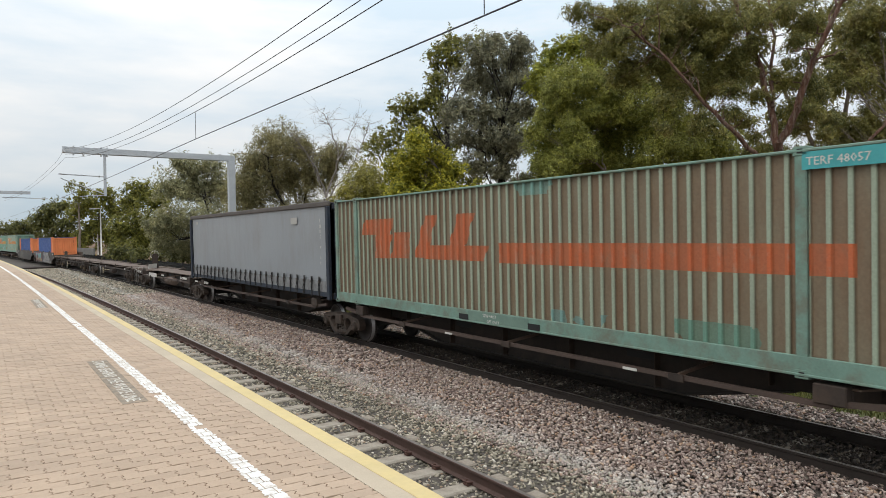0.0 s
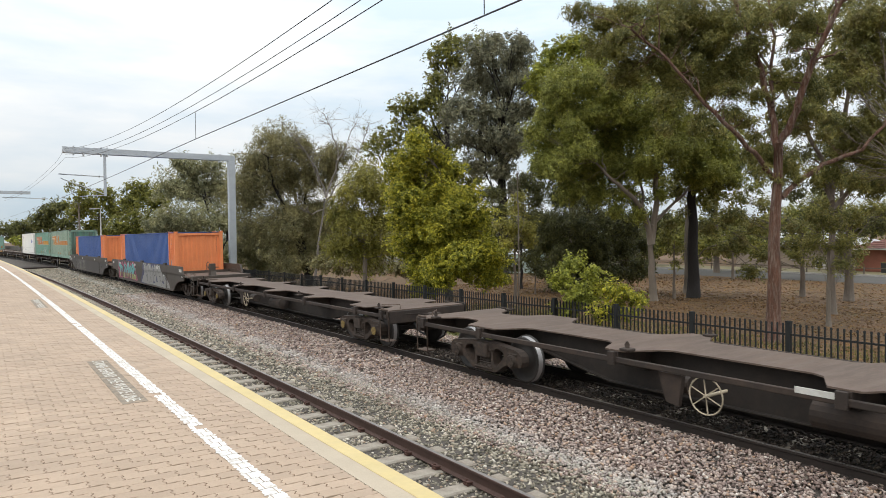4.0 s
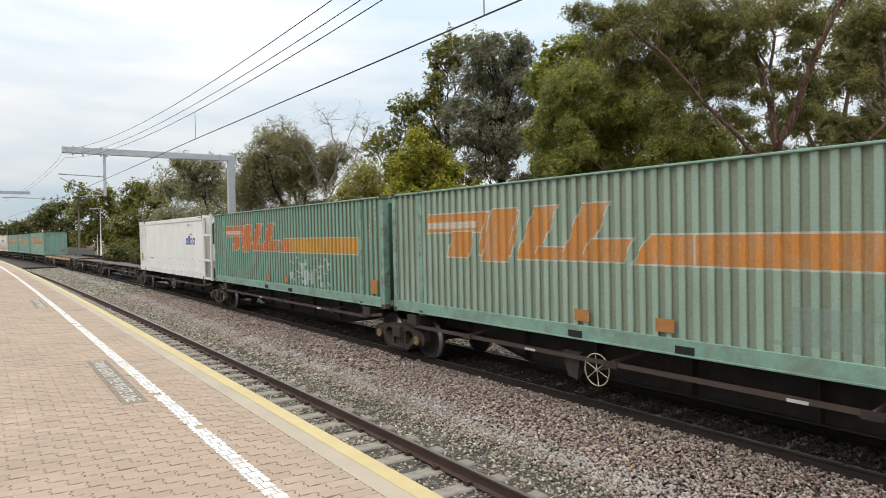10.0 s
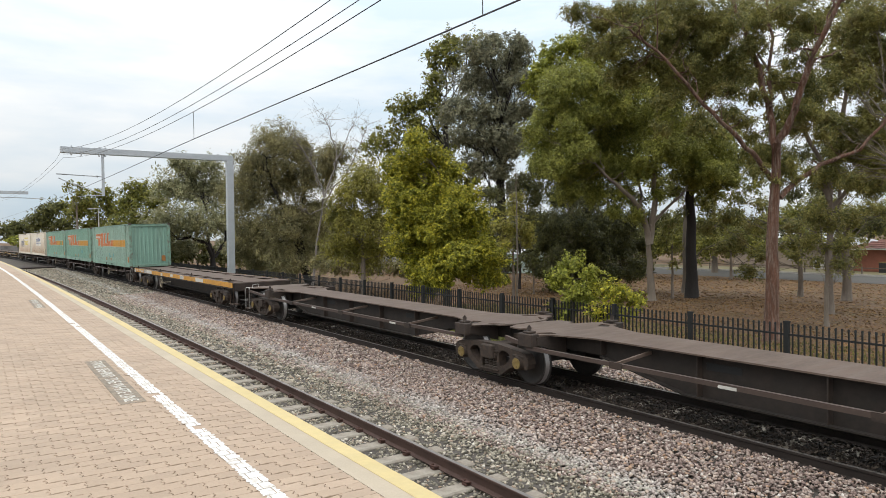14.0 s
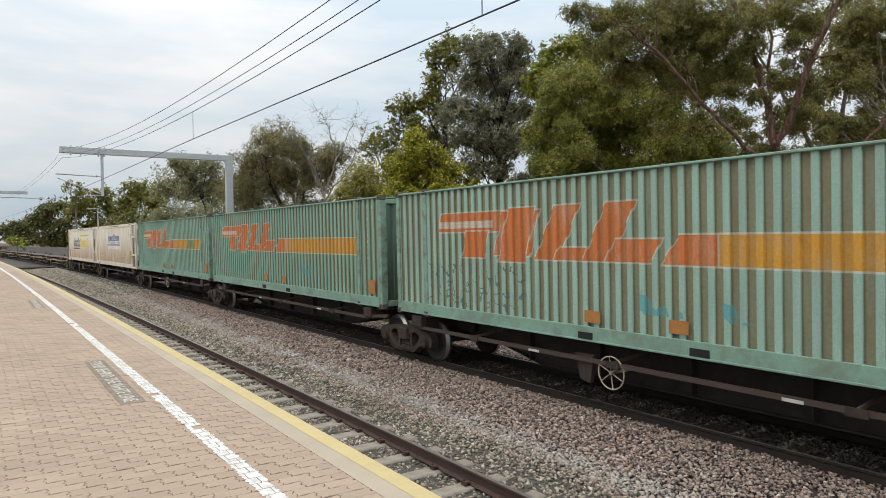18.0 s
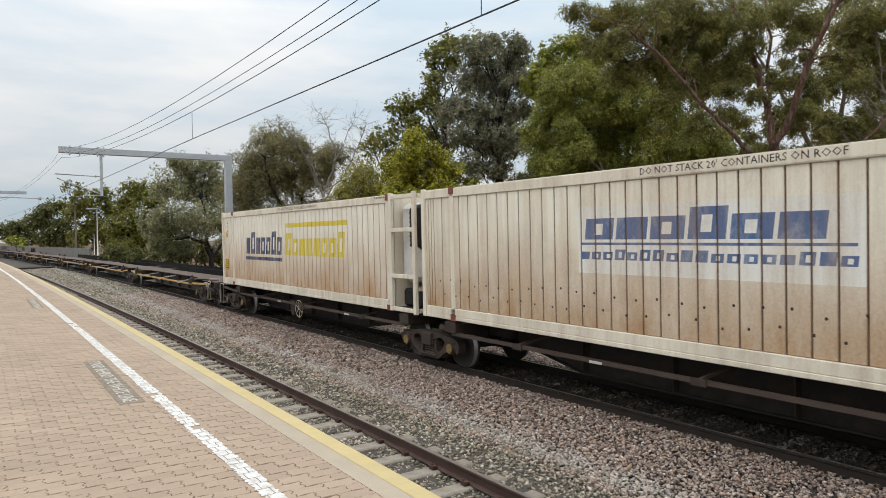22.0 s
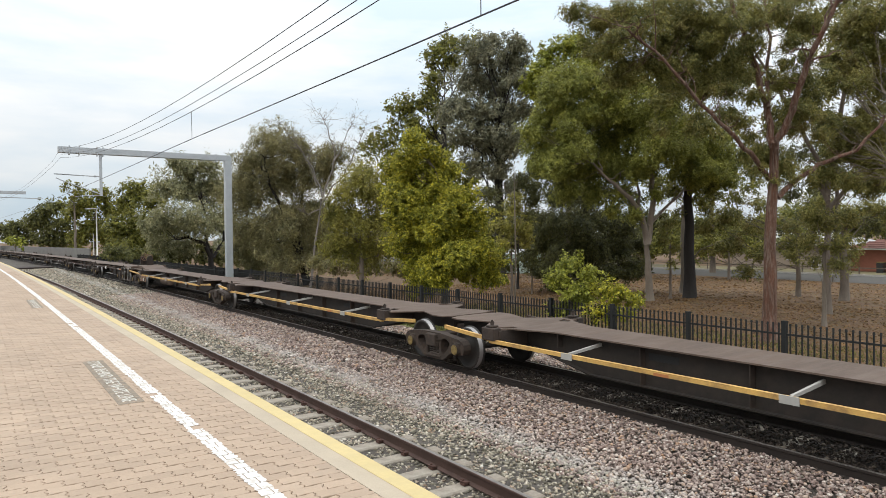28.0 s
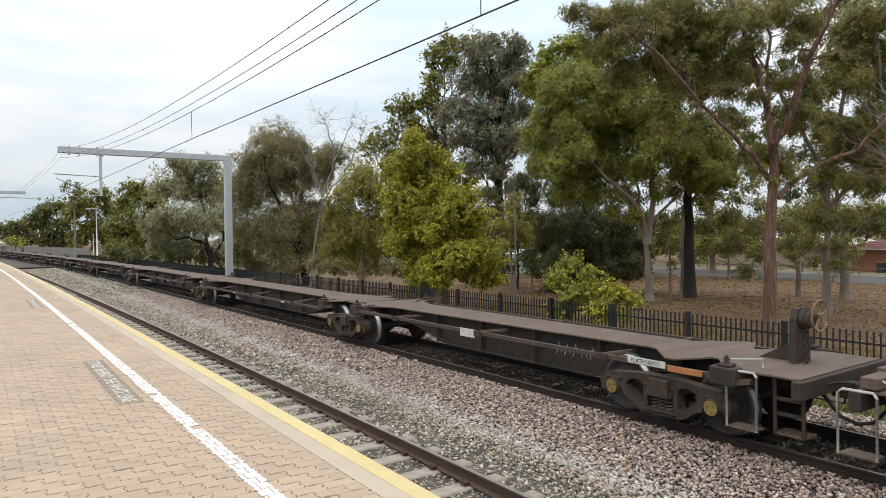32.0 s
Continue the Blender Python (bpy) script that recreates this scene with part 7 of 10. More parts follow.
LF_GREY = leaf_mat("leaves_grey_green", (0.19, 0.19, 0.105), (0.52, 0.49, 0.30))
LF_GREYDK = leaf_mat("leaves_grey_dark", (0.12, 0.118, 0.08), (0.40, 0.385, 0.27))
GZ = -0.32

# trees and shrubs, near to far: offsets of the crown masses from the foot, with their radii
tree("gum_tree", "tall gum tree with peeling reddish-brown bark", (19.6, 11.4, GZ), 5.9, [(-4.8, 3.2, 9.9, 0.46, 0.38), (-4.1, 2.8, 9.6, 0.71, 0.59), (-3.3, 2.7, 10.0, 0.75, 0.55), (-4.2, 2.2, 8.8, 0.71, 0.63), (-3.4, 2.0, 9.3, 0.79, 0.61), (-3.8, 3.4, 9.0, 0.46, 0.37), (-2.1, 2.4, 10.2, 0.83, 0.68), (-2.0, 1.9, 9.2, 0.87, 0.65), (-2.6, 2.2, 8.6, 0.71, 0.63), (-1.7, 1.5, 9.9, 0.87, 0.76), (-1.1, 1.3, 9.0, 0.87, 0.64), (-1.6, 1.8, 8.4, 0.79, 0.66), (-1.2, 0.7, 9.5, 0.75, 0.54), (-0.7, 1.3, 8.2, 0.71, 0.58), (-2.1, 2.0, 8.1, 0.62, 0.56), (-0.4, 0.8, 8.6, 0.54, 0.49), (-3.5, 2.4, 8.2, 0.67, 0.59), (-3.7, 2.6, 8.0, 0.46, 0.41), (-1.1, 1.5, 7.7, 0.58, 0.43), (-1.2, 0.5, 7.5, 0.46, 0.35), (1.0, 0.2, 10.1, 0.50, 0.40), (1.2, -0.4, 9.7, 0.54, 0.42), (0.8, -0.3, 9.0, 0.42, 0.33), (1.0, -0.6, 8.5, 0.37, 0.31), (-0.1, 0.4, 9.8, 0.54, 0.49), (-0.1, 0.5, 9.0, 0.50, 0.45), (-0.2, 0.8, 8.1, 0.46, 0.42), (-0.1, 0.4, 7.4, 0.42, 0.31), (0.8, -0.1, 8.4, 0.29, 0.27), (0.8, 0.0, 7.8, 0.37, 0.31), (1.2, -0.4, 7.9, 0.46, 0.35), (1.6, -0.5, 7.4, 0.50, 0.42), (0.6, -0.4, 7.1, 0.37, 0.27), (1.6, -0.5, 9.5, 0.42, 0.38), (0.1, -0.1, 8.0, 0.21, 0.18), (-0.6, 0.5, 6.6, 0.42, 0.31), (-1.0, 0.6, 6.8, 0.33, 0.29), (-0.1, 0.5, 6.2, 0.29, 0.21), (0.9, -0.4, 6.4, 0.37, 0.27), (1.6, -0.7, 6.2, 0.33, 0.26), (0.5, 0.3, 5.6, 0.46, 0.42), (0.5, -0.2, 5.3, 0.35, 0.33), (-0.4, 0.2, 5.1, 0.37, 0.28), (-0.0, 0.2, 5.8, 0.33, 0.24), (0.8, -0.8, 6.8, 0.42, 0.33), (1.2, -0.6, 5.1, 0.25, 0.19), (0.5, -0.5, 4.9, 0.19, 0.17), (0.1, -0.1, 4.8, 0.25, 0.23)], LF_GUM, M_BARK_BROWN, 6.5, 0.09, 0.7, 3.6, 0.2, 0.45, (0.08, -0.14), "tree", [(0.08, 0.03, [(0.01, -0.01, 4.84), (-0.59, 0.01, 5.37), (-1.3, 0.21, 6.01), (-2.09, 0.5, 6.72), (-2.88, 0.77, 7.49), (-3.78, 1.12, 8.4), (-4.65, 1.39, 8.97)]), (0.11, 0.05, [(0.07, -0.13, 5.77), (0.17, 0.1, 6.78), (0.22, 0.41, 7.95), (0.23, 0.78, 9.07), (0.19, 1.23, 10.23), (0.27, 1.47, 11.38)]), (0.12, 0.05, [(0.09, -0.16, 5.77), (0.08, -0.54, 6.5), (0.06, -0.93, 7.5), (0.03, -1.3, 8.38), (0.07, -1.83, 9.36), (0.03, -2.21, 10.16)]), (0.09, 0.035, [(0.13, -0.22, 4.29), (0.87, -0.53, 4.93), (1.65, -0.97, 5.39), (2.42, -1.42, 5.72), (3.15, -1.85, 6.74)]), (0.06, 0.03, [(0.01, -0.01, 7.0), (0.55, 0.37, 8.33), (1.12, 0.72, 9.9), (1.68, 1.1, 11.36)])])
tree("gum_tree", "upper crown of a leaning gum tree beside the fence", (24.2, 9.5, GZ), 6.5, [(1.7, 2.6, 10.4, 1.05, 0.83), (1.3, 1.7, 10.6, 1.05, 0.86), (1.9, 1.7, 9.6, 0.95, 0.80), (0.8, 2.2, 9.1, 0.81, 0.68), (0.7, 2.7, 9.4, 0.48, 0.39), (0.1, 2.4, 8.5, 0.57, 0.49), (0.5, 1.8, 8.3, 0.62, 0.48), (2.6, 1.9, 8.5, 0.86, 0.71), (1.4, 1.7, 7.4, 0.62, 0.45), (0.6, 2.0, 6.8, 0.67, 0.56), (-0.5, 2.3, 7.0, 0.52, 0.44), (1.6, 1.7, 6.6, 0.72, 0.52), (1.2, 2.0, 6.0, 0.62, 0.50), (0.6, 2.4, 6.1, 0.57, 0.45), (1.8, 1.7, 5.6, 0.62, 0.54), (0.2, 1.7, 5.0, 0.52, 0.38), (0.3, 2.6, 5.4, 0.43, 0.39), (1.1, 1.5, 4.8, 0.52, 0.43)], LF_GUM, M_BARK_GREY, 7.5, 0.11, 0.7, 3.6, 0.14, 0.8, (0, 0), "tree")
tree("gum_tree", "slender gum tree with a thin drooping crown", (29.8, 14.7, GZ), 5.0, [(-5.5, 3.9, 13.4, 0.70, 0.56), (-5.4, 4.0, 12.4, 0.53, 0.42), (-5.9, 3.5, 11.2, 0.50, 0.40), (-6.8, 3.2, 10.0, 0.65, 0.52), (-4.9, 4.0, 9.4, 0.64, 0.51), (-6.8, 3.2, 8.7, 0.61, 0.49), (-5.8, 4.0, 7.8, 0.49, 0.39), (-3.4, 4.4, 14.1, 0.72, 0.58), (-5.2, 2.9, 12.1, 0.56, 0.45), (-5.1, 3.4, 11.7, 0.67, 0.53), (-3.6, 4.0, 10.9, 0.71, 0.57), (-5.1, 3.6, 9.8, 0.70, 0.56), (-4.2, 3.5, 8.8, 0.50, 0.40), (-5.1, 3.0, 7.7, 0.50, 0.40), (-3.9, 2.8, 13.6, 0.62, 0.49), (-3.8, 3.4, 12.4, 0.51, 0.41), (-4.8, 2.7, 11.4, 0.53, 0.43), (-2.7, 3.5, 10.6, 0.55, 0.44), (-3.8, 3.3, 9.7, 0.69, 0.55), (-4.9, 2.7, 8.2, 0.53, 0.43), (-5.1, 2.1, 7.6, 0.55, 0.44), (-2.0, 3.0, 13.8, 0.62, 0.50), (-2.6, 3.2, 13.0, 0.70, 0.56), (-2.2, 3.4, 12.1, 0.66, 0.53), (-3.2, 2.8, 10.3, 0.69, 0.56), (-2.1, 3.3, 10.2, 0.49, 0.39), (-2.6, 3.2, 8.6, 0.54, 0.43), (-4.0, 1.3, 12.6, 0.53, 0.42), (-3.6, 1.5, 12.2, 0.50, 0.40), (-3.0, 1.8, 11.3, 0.51, 0.41), (-1.8, 2.2, 10.3, 0.64, 0.51), (-3.9, 1.1, 9.5, 0.49, 0.39), (-3.7, 1.2, 6.6, 0.72, 0.58), (-0.5, 2.1, 13.7, 0.67, 0.54), (-0.8, 2.2, 12.7, 0.70, 0.56), (-1.4, 1.7, 9.6, 0.50, 0.40), (-2.0, 1.1, 8.3, 0.66, 0.53), (-0.8, 2.0, 7.7, 0.59, 0.47), (-1.9, 1.8, 6.5, 0.49, 0.39), (-1.8, 0.7, 13.1, 0.70, 0.56), (-2.3, 0.7, 12.3, 0.64, 0.52), (-0.2, 1.5, 9.9, 0.59, 0.47), (-0.7, 1.0, 8.4, 0.57, 0.46), (-0.3, 1.6, 8.0, 0.60, 0.48), (-2.0, 0.7, 5.9, 0.59, 0.47), (-0.6, 0.7, 13.4, 0.63, 0.51), (-0.7, 0.6, 12.1, 0.72, 0.57), (-2.0, -0.0, 11.4, 0.69, 0.55), (-0.4, 0.4, 9.8, 0.51, 0.41), (-1.8, 0.1, 8.2, 0.54, 0.43), (-0.4, 0.3, 5.5, 0.53, 0.42), (0.8, 0.5, 13.9, 0.60, 0.48), (0.7, 0.5, 12.8, 0.56, 0.45), (-1.1, -0.4, 9.0, 0.66, 0.52), (1.1, 0.5, 7.7, 0.69, 0.55), (-0.5, -0.6, 6.5, 0.64, 0.51), (1.0, 0.3, 5.5, 0.64, 0.51), (2.4, 0.4, 13.6, 0.72, 0.57), (2.4, 0.2, 12.6, 0.56, 0.45), (1.0, -0.6, 11.5, 0.50, 0.40), (-0.5, -1.1, 9.9, 0.60, 0.48), (2.5, 0.1, 6.5, 0.65, 0.52), (-0.0, -0.9, 5.3, 0.50, 0.40), (2.2, -0.7, 13.6, 0.66, 0.53), (1.1, -1.2, 12.0, 0.62, 0.49), (0.7, -1.3, 11.0, 0.70, 0.56), (2.1, -1.0, 10.2, 0.61, 0.49), (1.9, -0.9, 7.7, 0.67, 0.54), (1.7, -0.9, 6.5, 0.50, 0.40), (0.8, -1.3, 5.3, 0.70, 0.56), (3.5, -0.9, 13.9, 0.59, 0.47), (1.6, -2.0, 12.1, 0.56, 0.45), (3.4, -1.1, 11.4, 0.51, 0.41), (2.8, -1.0, 10.8, 0.54, 0.43), (1.0, -1.9, 9.3, 0.63, 0.50), (1.7, -1.9, 8.6, 0.60, 0.48), (1.8, -1.5, 7.5, 0.59, 0.47), (1.3, -1.8, 6.5, 0.52, 0.42), (3.6, -1.0, 5.6, 0.61, 0.49)], LF_GUM, M_BARK_GREY, 4.2, 0.17, 0.7, 3.4, 0.16, 0.6, (0, 0), "tree", [(0.12, 0.04, [(0, 0, 4.6), (-0.6, 0.5, 7.0), (-1.6, 1.3, 9.5), (-2.6, 2.0, 11.5)]), (0.12, 0.04, [(0, 0, 4.8), (0.3, -0.3, 7.5), (0.7, -0.6, 10.5), (0.9, -0.8, 12.5)]), (0.1, 0.03, [(0, 0, 4.2), (1.2, -0.9, 6.0), (2.2, -1.6, 8.0), (2.8, -2.0, 10.0)])])
tree("wattle_tree", "broad feathery wattle tree with fresh green crown", (28.8, 23.2, GZ), 2.9, [(-3.3, 2.8, 11.2, 1.19, 0.93), (-4.3, 2.8, 10.5, 1.01, 0.79), (-2.7, 1.7, 11.2, 1.36, 1.15), (-2.0, 0.8, 10.6, 1.44, 1.14), (-4.0, 3.7, 9.5, 1.08, 0.78), (-3.3, 2.7, 9.6, 1.44, 1.25), (-2.7, 1.3, 9.5, 1.58, 1.21), (-0.2, 1.6, 9.9, 1.58, 1.21), (-5.2, 3.2, 8.6, 0.72, 0.58), (-3.8, 3.5, 8.2, 1.29, 0.96), (-3.5, 1.8, 7.9, 1.58, 1.24), (-0.8, 2.1, 8.3, 1.58, 1.28), (0.7, 1.2, 9.2, 1.58, 1.19), (0.2, -0.6, 9.5, 1.44, 1.22), (2.7, -0.1, 8.8, 1.44, 1.16), (-0.4, -0.7, 7.7, 1.58, 1.18), (1.9, -1.0, 7.5, 1.44, 1.09), (3.6, -1.2, 7.9, 1.22, 1.08), (-4.4, 2.1, 6.7, 1.29, 1.00), (-1.9, 2.5, 6.8, 1.36, 1.16), (-0.7, 1.7, 6.8, 1.29, 1.02), (2.1, -2.2, 6.5, 0.93, 0.73), (2.6, -0.9, 6.3, 0.93, 0.72), (-0.6, 0.2, 6.6, 1.01, 0.81), (-4.7, 3.1, 7.2, 0.93, 0.75), (0.6, 1.2, 11.3, 1.22, 0.92), (-0.0, -1.2, 10.3, 1.08, 0.98), (4.2, -1.8, 6.9, 0.86, 0.79), (-3.6, 2.4, 5.6, 0.86, 0.78), (-1.8, 2.2, 5.5, 0.79, 0.60), (-0.8, 1.1, 5.6, 0.65, 0.57), (-1.4, 1.3, 4.5, 0.57, 0.47), (-0.8, 0.3, 4.3, 0.65, 0.51), (0.1, -0.3, 5.3, 0.50, 0.37), (3.6, -2.2, 6.1, 0.65, 0.50)], LF_WATTLE, M_BARK_WHITE, 8.5, 0.16, 0.75, 3.6, 0.2, 0.45, (-0.1, 0.12), "tree", [(0.17, 0.05, [(-0.08, 0.1, 2.72), (-0.71, 0.08, 4.48), (-1.5, 0.24, 5.25), (-2.46, 0.57, 6.02), (-3.31, 0.76, 6.79)]), (0.18, 0.06, [(-0.06, 0.08, 2.72), (0.09, -0.11, 4.54), (0.09, -0.11, 6.0), (0.13, -0.16, 7.55), (0.03, -0.04, 9.22)]), (0.09, 0.04, [(-0.02, 0.03, 3.66), (0.97, -0.16, 4.55), (2.1, -0.55, 5.53), (3.14, -0.85, 6.66)]), (0.08, 0.04, [(-0.32, 0.39, 4.49), (0.4, 1.09, 5.8), (1.02, 1.91, 7.74)])])
tree("gum_tree", "rounded green gum crown behind the wattle", (36.7, 36.9, GZ), 11.7, [(0.6, 1.0, 17.6, 1.25, 0.91), (1.8, 0.4, 18.0, 1.12, 0.96), (-0.6, 1.8, 17.1, 0.89, 0.80), (0.4, 1.4, 16.3, 1.25, 1.04), (-2.5, 1.0, 15.1, 0.80, 0.70), (-2.7, 1.7, 14.6, 0.63, 0.49), (-1.2, 1.6, 15.9, 0.98, 0.81), (1.2, -0.8, 16.2, 1.34, 1.22), (-0.5, 1.1, 14.6, 1.25, 0.99), (-2.1, 1.2, 14.0, 0.89, 0.80), (2.1, -1.1, 16.8, 1.16, 1.02)], LF_LIGHT, M_BARK_GREY, 7.0, 0.23, 0.3, 2, 0.3, 0.45, (0, 0), "tree")
tree("gum_tree", "tall grey-leaved gum tree with drooping foliage", (34.6, 42.7, GZ), 12.7, [(-0.5, 0.2, 18.7, 1.34, 1.02), (1.6, -0.5, 18.6, 1.34, 1.18), (-1.7, 0.1, 17.4, 1.67, 1.47), (2.1, 1.1, 17.7, 1.91, 1.69), (-0.9, 2.7, 16.2, 1.91, 1.38), (0.5, 0.7, 15.5, 2.15, 1.92), (0.9, -2.0, 15.5, 1.43, 1.11), (-3.1, 1.3, 13.5, 1.82, 1.50), (-1.3, 0.7, 13.1, 2.01, 1.64), (1.4, 0.8, 13.3, 1.91, 1.38), (1.1, -2.0, 13.3, 1.34, 1.00), (-3.0, 0.6, 11.1, 1.67, 1.23), (0.5, 2.3, 11.1, 1.91, 1.70), (-0.3, -1.6, 10.6, 1.82, 1.49), (-1.9, 0.8, 9.0, 1.43, 1.12), (-0.3, -0.2, 8.5, 1.43, 1.22), (1.9, -0.7, 11.3, 1.20, 0.95), (0.4, -1.0, 7.2, 1.05, 0.83), (-1.3, 0.1, 6.7, 0.96, 0.79)], LF_GREYDK, M_BARK_DARK, 6.5, 0.25, 0.7, 2.8, 0.4, 0.45, (0, 0), "tree")
tree("gum_tree", "dark green tree behind the grey gum", (35.1, 51.1, GZ), 14.7, [(1.0, 0.6, 21.0, 1.41, 1.12), (-1.0, -0.1, 19.8, 1.08, 0.82), (2.1, -1.4, 20.6, 1.35, 1.14), (-0.0, 1.4, 19.2, 1.19, 0.95), (1.4, 0.6, 19.3, 1.35, 1.14), (-0.6, 0.6, 17.6, 1.19, 0.95), (-0.8, 0.9, 16.3, 1.19, 1.02), (-3.0, 2.1, 15.0, 1.41, 1.21), (-1.6, 1.3, 15.4, 1.19, 0.92), (-3.4, 2.7, 13.8, 0.70, 0.60), (-2.6, 0.8, 13.5, 1.19, 0.96), (-0.5, 0.3, 14.5, 1.52, 1.36), (-0.1, 1.9, 12.9, 1.30, 1.03), (0.9, 1.1, 11.6, 1.35, 1.19), (-4.1, 2.8, 15.0, 0.49, 0.40), (0.0, -1.1, 9.2, 1.30, 1.15), (2.2, -0.7, 8.3, 1.30, 1.17)], LF_MID, M_BARK_DARK, 5.5, 0.28, 0.2, 2, 0.35, 0.45, (0, 0), "tree")
tree("bushy_tree", "dense bushy tree with bright yellow-green foliage", (16.1, 23.5, GZ), 5.2, [(-0.9, 1.0, 7.5, 0.5, 0.4), (-1.2, 0.2, 7.0, 0.6, 0.5), (-1.6, 0.3, 6.3, 0.7, 0.6), (-0.3, 0.5, 6.6, 0.7, 0.6), (-0.6, 1.0, 5.8, 1.0, 0.8), (0.3, 0.3, 6.0, 0.7, 0.5), (-1.7, 0.3, 4.8, 0.9, 0.7), (-1.7, 1.0, 5.4, 0.7, 0.5), (-0.4, 0.6, 5.0, 1.2, 1.0), (0.2, -0.7, 4.8, 0.9, 0.8), (-1.5, 0.6, 4.0, 1.1, 0.9), (-0.5, -0.3, 3.7, 1.4, 1.1), (0.9, -0.8, 3.9, 0.8, 0.7), (-0.9, 1.0, 2.7, 1.2, 0.9), (-0.2, -0.7, 2.4, 1.5, 1.3), (0.7, -1.5, 2.3, 1.0, 0.8), (1.5, -1.0, 1.5, 0.7, 0.5), (-1.0, -0.2, 1.6, 1.0, 0.9), (-1.6, 1.4, 6.1, 0.6, 0.5)], LF_YELLOW, M_BARK_GREY, 13.9, 0.10, 0.1, 1.7, 0.16, 0.45, (0, 0), "tree")
tree("rounded_tree", "rounded olive-green tree with fine foliage", (16.6, 32.0, GZ), 4.6, [(0.4, 0.7, 6.5, 1.1, 0.9), (-0.9, 0.0, 5.5, 1.0, 0.8), (0.4, -0.6, 5.7, 1.2, 1.0), (-0.6, -0.0, 4.1, 1.4, 1.0), (1.2, 0.4, 4.2, 1.2, 1.0), (0.3, 0.6, 2.6, 1.4, 1.1), (-0.8, 1.0, 2.7, 1.1, 0.8), (1.4, -0.6, 2.9, 1.0, 0.7), (-1.2, 0.7, 4.5, 0.7, 0.6)], LF_OLIVEG, M_BARK_GREY, 6.0, 0.22, 0.5, 5, 0.12, 0.45, (0, 0), "tree")
tree("casuarina_tree", "grey-brown feathery casuarina tree with leaning trunks", (18.8, 44.2, GZ), 3.3, [(-2.1, 1.4, 9.9, 1.5, 1.3), (-3.3, 1.3, 8.3, 1.8, 1.5), (-1.4, -0.9, 9.3, 1.8, 1.5), (-4.0, 1.1, 6.0, 1.8, 1.3), (-1.4, 1.2, 7.2, 2.5, 1.9), (0.4, -0.5, 8.0, 2.0, 1.7), (1.2, -1.5, 8.9, 1.3, 1.1), (-3.5, 1.0, 3.7, 1.8, 1.5), (-1.3, 0.5, 4.5, 2.5, 1.8), (0.5, -0.2, 4.9, 1.8, 1.6), (-2.7, 0.0, 2.4, 1.6, 1.1), (-4.3, 0.6, 7.1, 1.1, 0.9), (0.5, 1.4, 2.5, 1.6, 1.1), (-2.9, 2.4, 1.4, 1.3, 1.1), (-1.7, -0.5, 1.6, 1.5, 1.2), (0.3, -0.9, 1.9, 1.3, 1.1), (-4.3, 1.7, 2.6, 1.2, 0.9)], LF_OLIVE, M_BARK_DARK, 6.0, 0.22, 0.6, 5, 0.28, 0.35, (-0.95, 0.39), "tree", [(0.16, 0.05, [(-0.88, 0.36, 3.11), (-1.57, 0.28, 4.85), (-2.54, 0.29, 6.75), (-2.97, 0.09, 8.61)]), (0.14, 0.05, [(-0.43, 0.18, 2.12), (-0.46, 0.55, 4.09), (-0.12, 0.77, 6.07), (0.22, 0.99, 8.08)]), (0.1, 0.04, [(-0.1, 0.04, 0.55), (0.66, 0.26, 2.49), (1.25, 0.55, 4.48)])])
tree("dead_tree", "leafless dead tree with pale bare branches", (17.7, 41.4, GZ), 5.8, [(0.5, -0.4, 10.8, 0.4, 0.4), (2.0, -0.6, 10.5, 0.5, 0.4), (3.1, -1.6, 10.3, 0.5, 0.4), (-0.6, 0.8, 10.1, 0.6, 0.4), (-1.6, 0.3, 10.3, 0.5, 0.4), (-0.0, 0.0, 6.6, 0.6, 0.4)], None, M_BARK_DEAD, 12, 0.2, 0.1, 2, 0.08, 0.45, (0.73, -0.32), "tree", [(0.06, 0.016, [(0.8, -0.35, 5.85), (0.17, -0.34, 7.74), (-0.51, -0.33, 8.72), (-1.15, -0.34, 9.43), (-1.97, -0.28, 10.51)]), (0.06, 0.016, [(0.8, -0.35, 5.85), (1.53, -0.41, 7.72), (1.78, -0.25, 8.9), (1.51, 0.15, 10.38), (1.19, 0.57, 11.42)]), (0.05, 0.014, [(1.49, -0.67, 8.25), (2.39, -0.55, 9.79), (3.2, -0.39, 11.26)]), (0.055, 0.015, [(0.73, -0.32, 5.49), (1.7, -1.04, 6.94), (2.16, -1.55, 7.9), (2.61, -2.05, 9.26), (2.89, -2.48, 10.49)]), (0.035, 0.013, [(0.48, -0.21, 6.59), (0.2, 0.46, 8.1), (0.52, 0.87, 9.65)]), (0.05, 0.015, [(0.96, -0.42, 5.3), (-0.24, -0.44, 4.74), (-0.91, -0.7, 5.01)])])
tree("small_gum", "slender gum with pale green leaves", (30.8, 56.1, GZ), 9.0, [(-0.5, -1.2, 12.4, 1.5, 1.1), (1.4, -1.1, 12.8, 1.2, 1.0), (-0.6, 0.6, 11.6, 1.3, 0.9), (0.4, -1.7, 11.0, 1.5, 1.2)], LF_MID, M_BARK_WHITE, 3.2, 0.29, 0.3, 2, 0.15, 0.45, (0, 0), "tree")
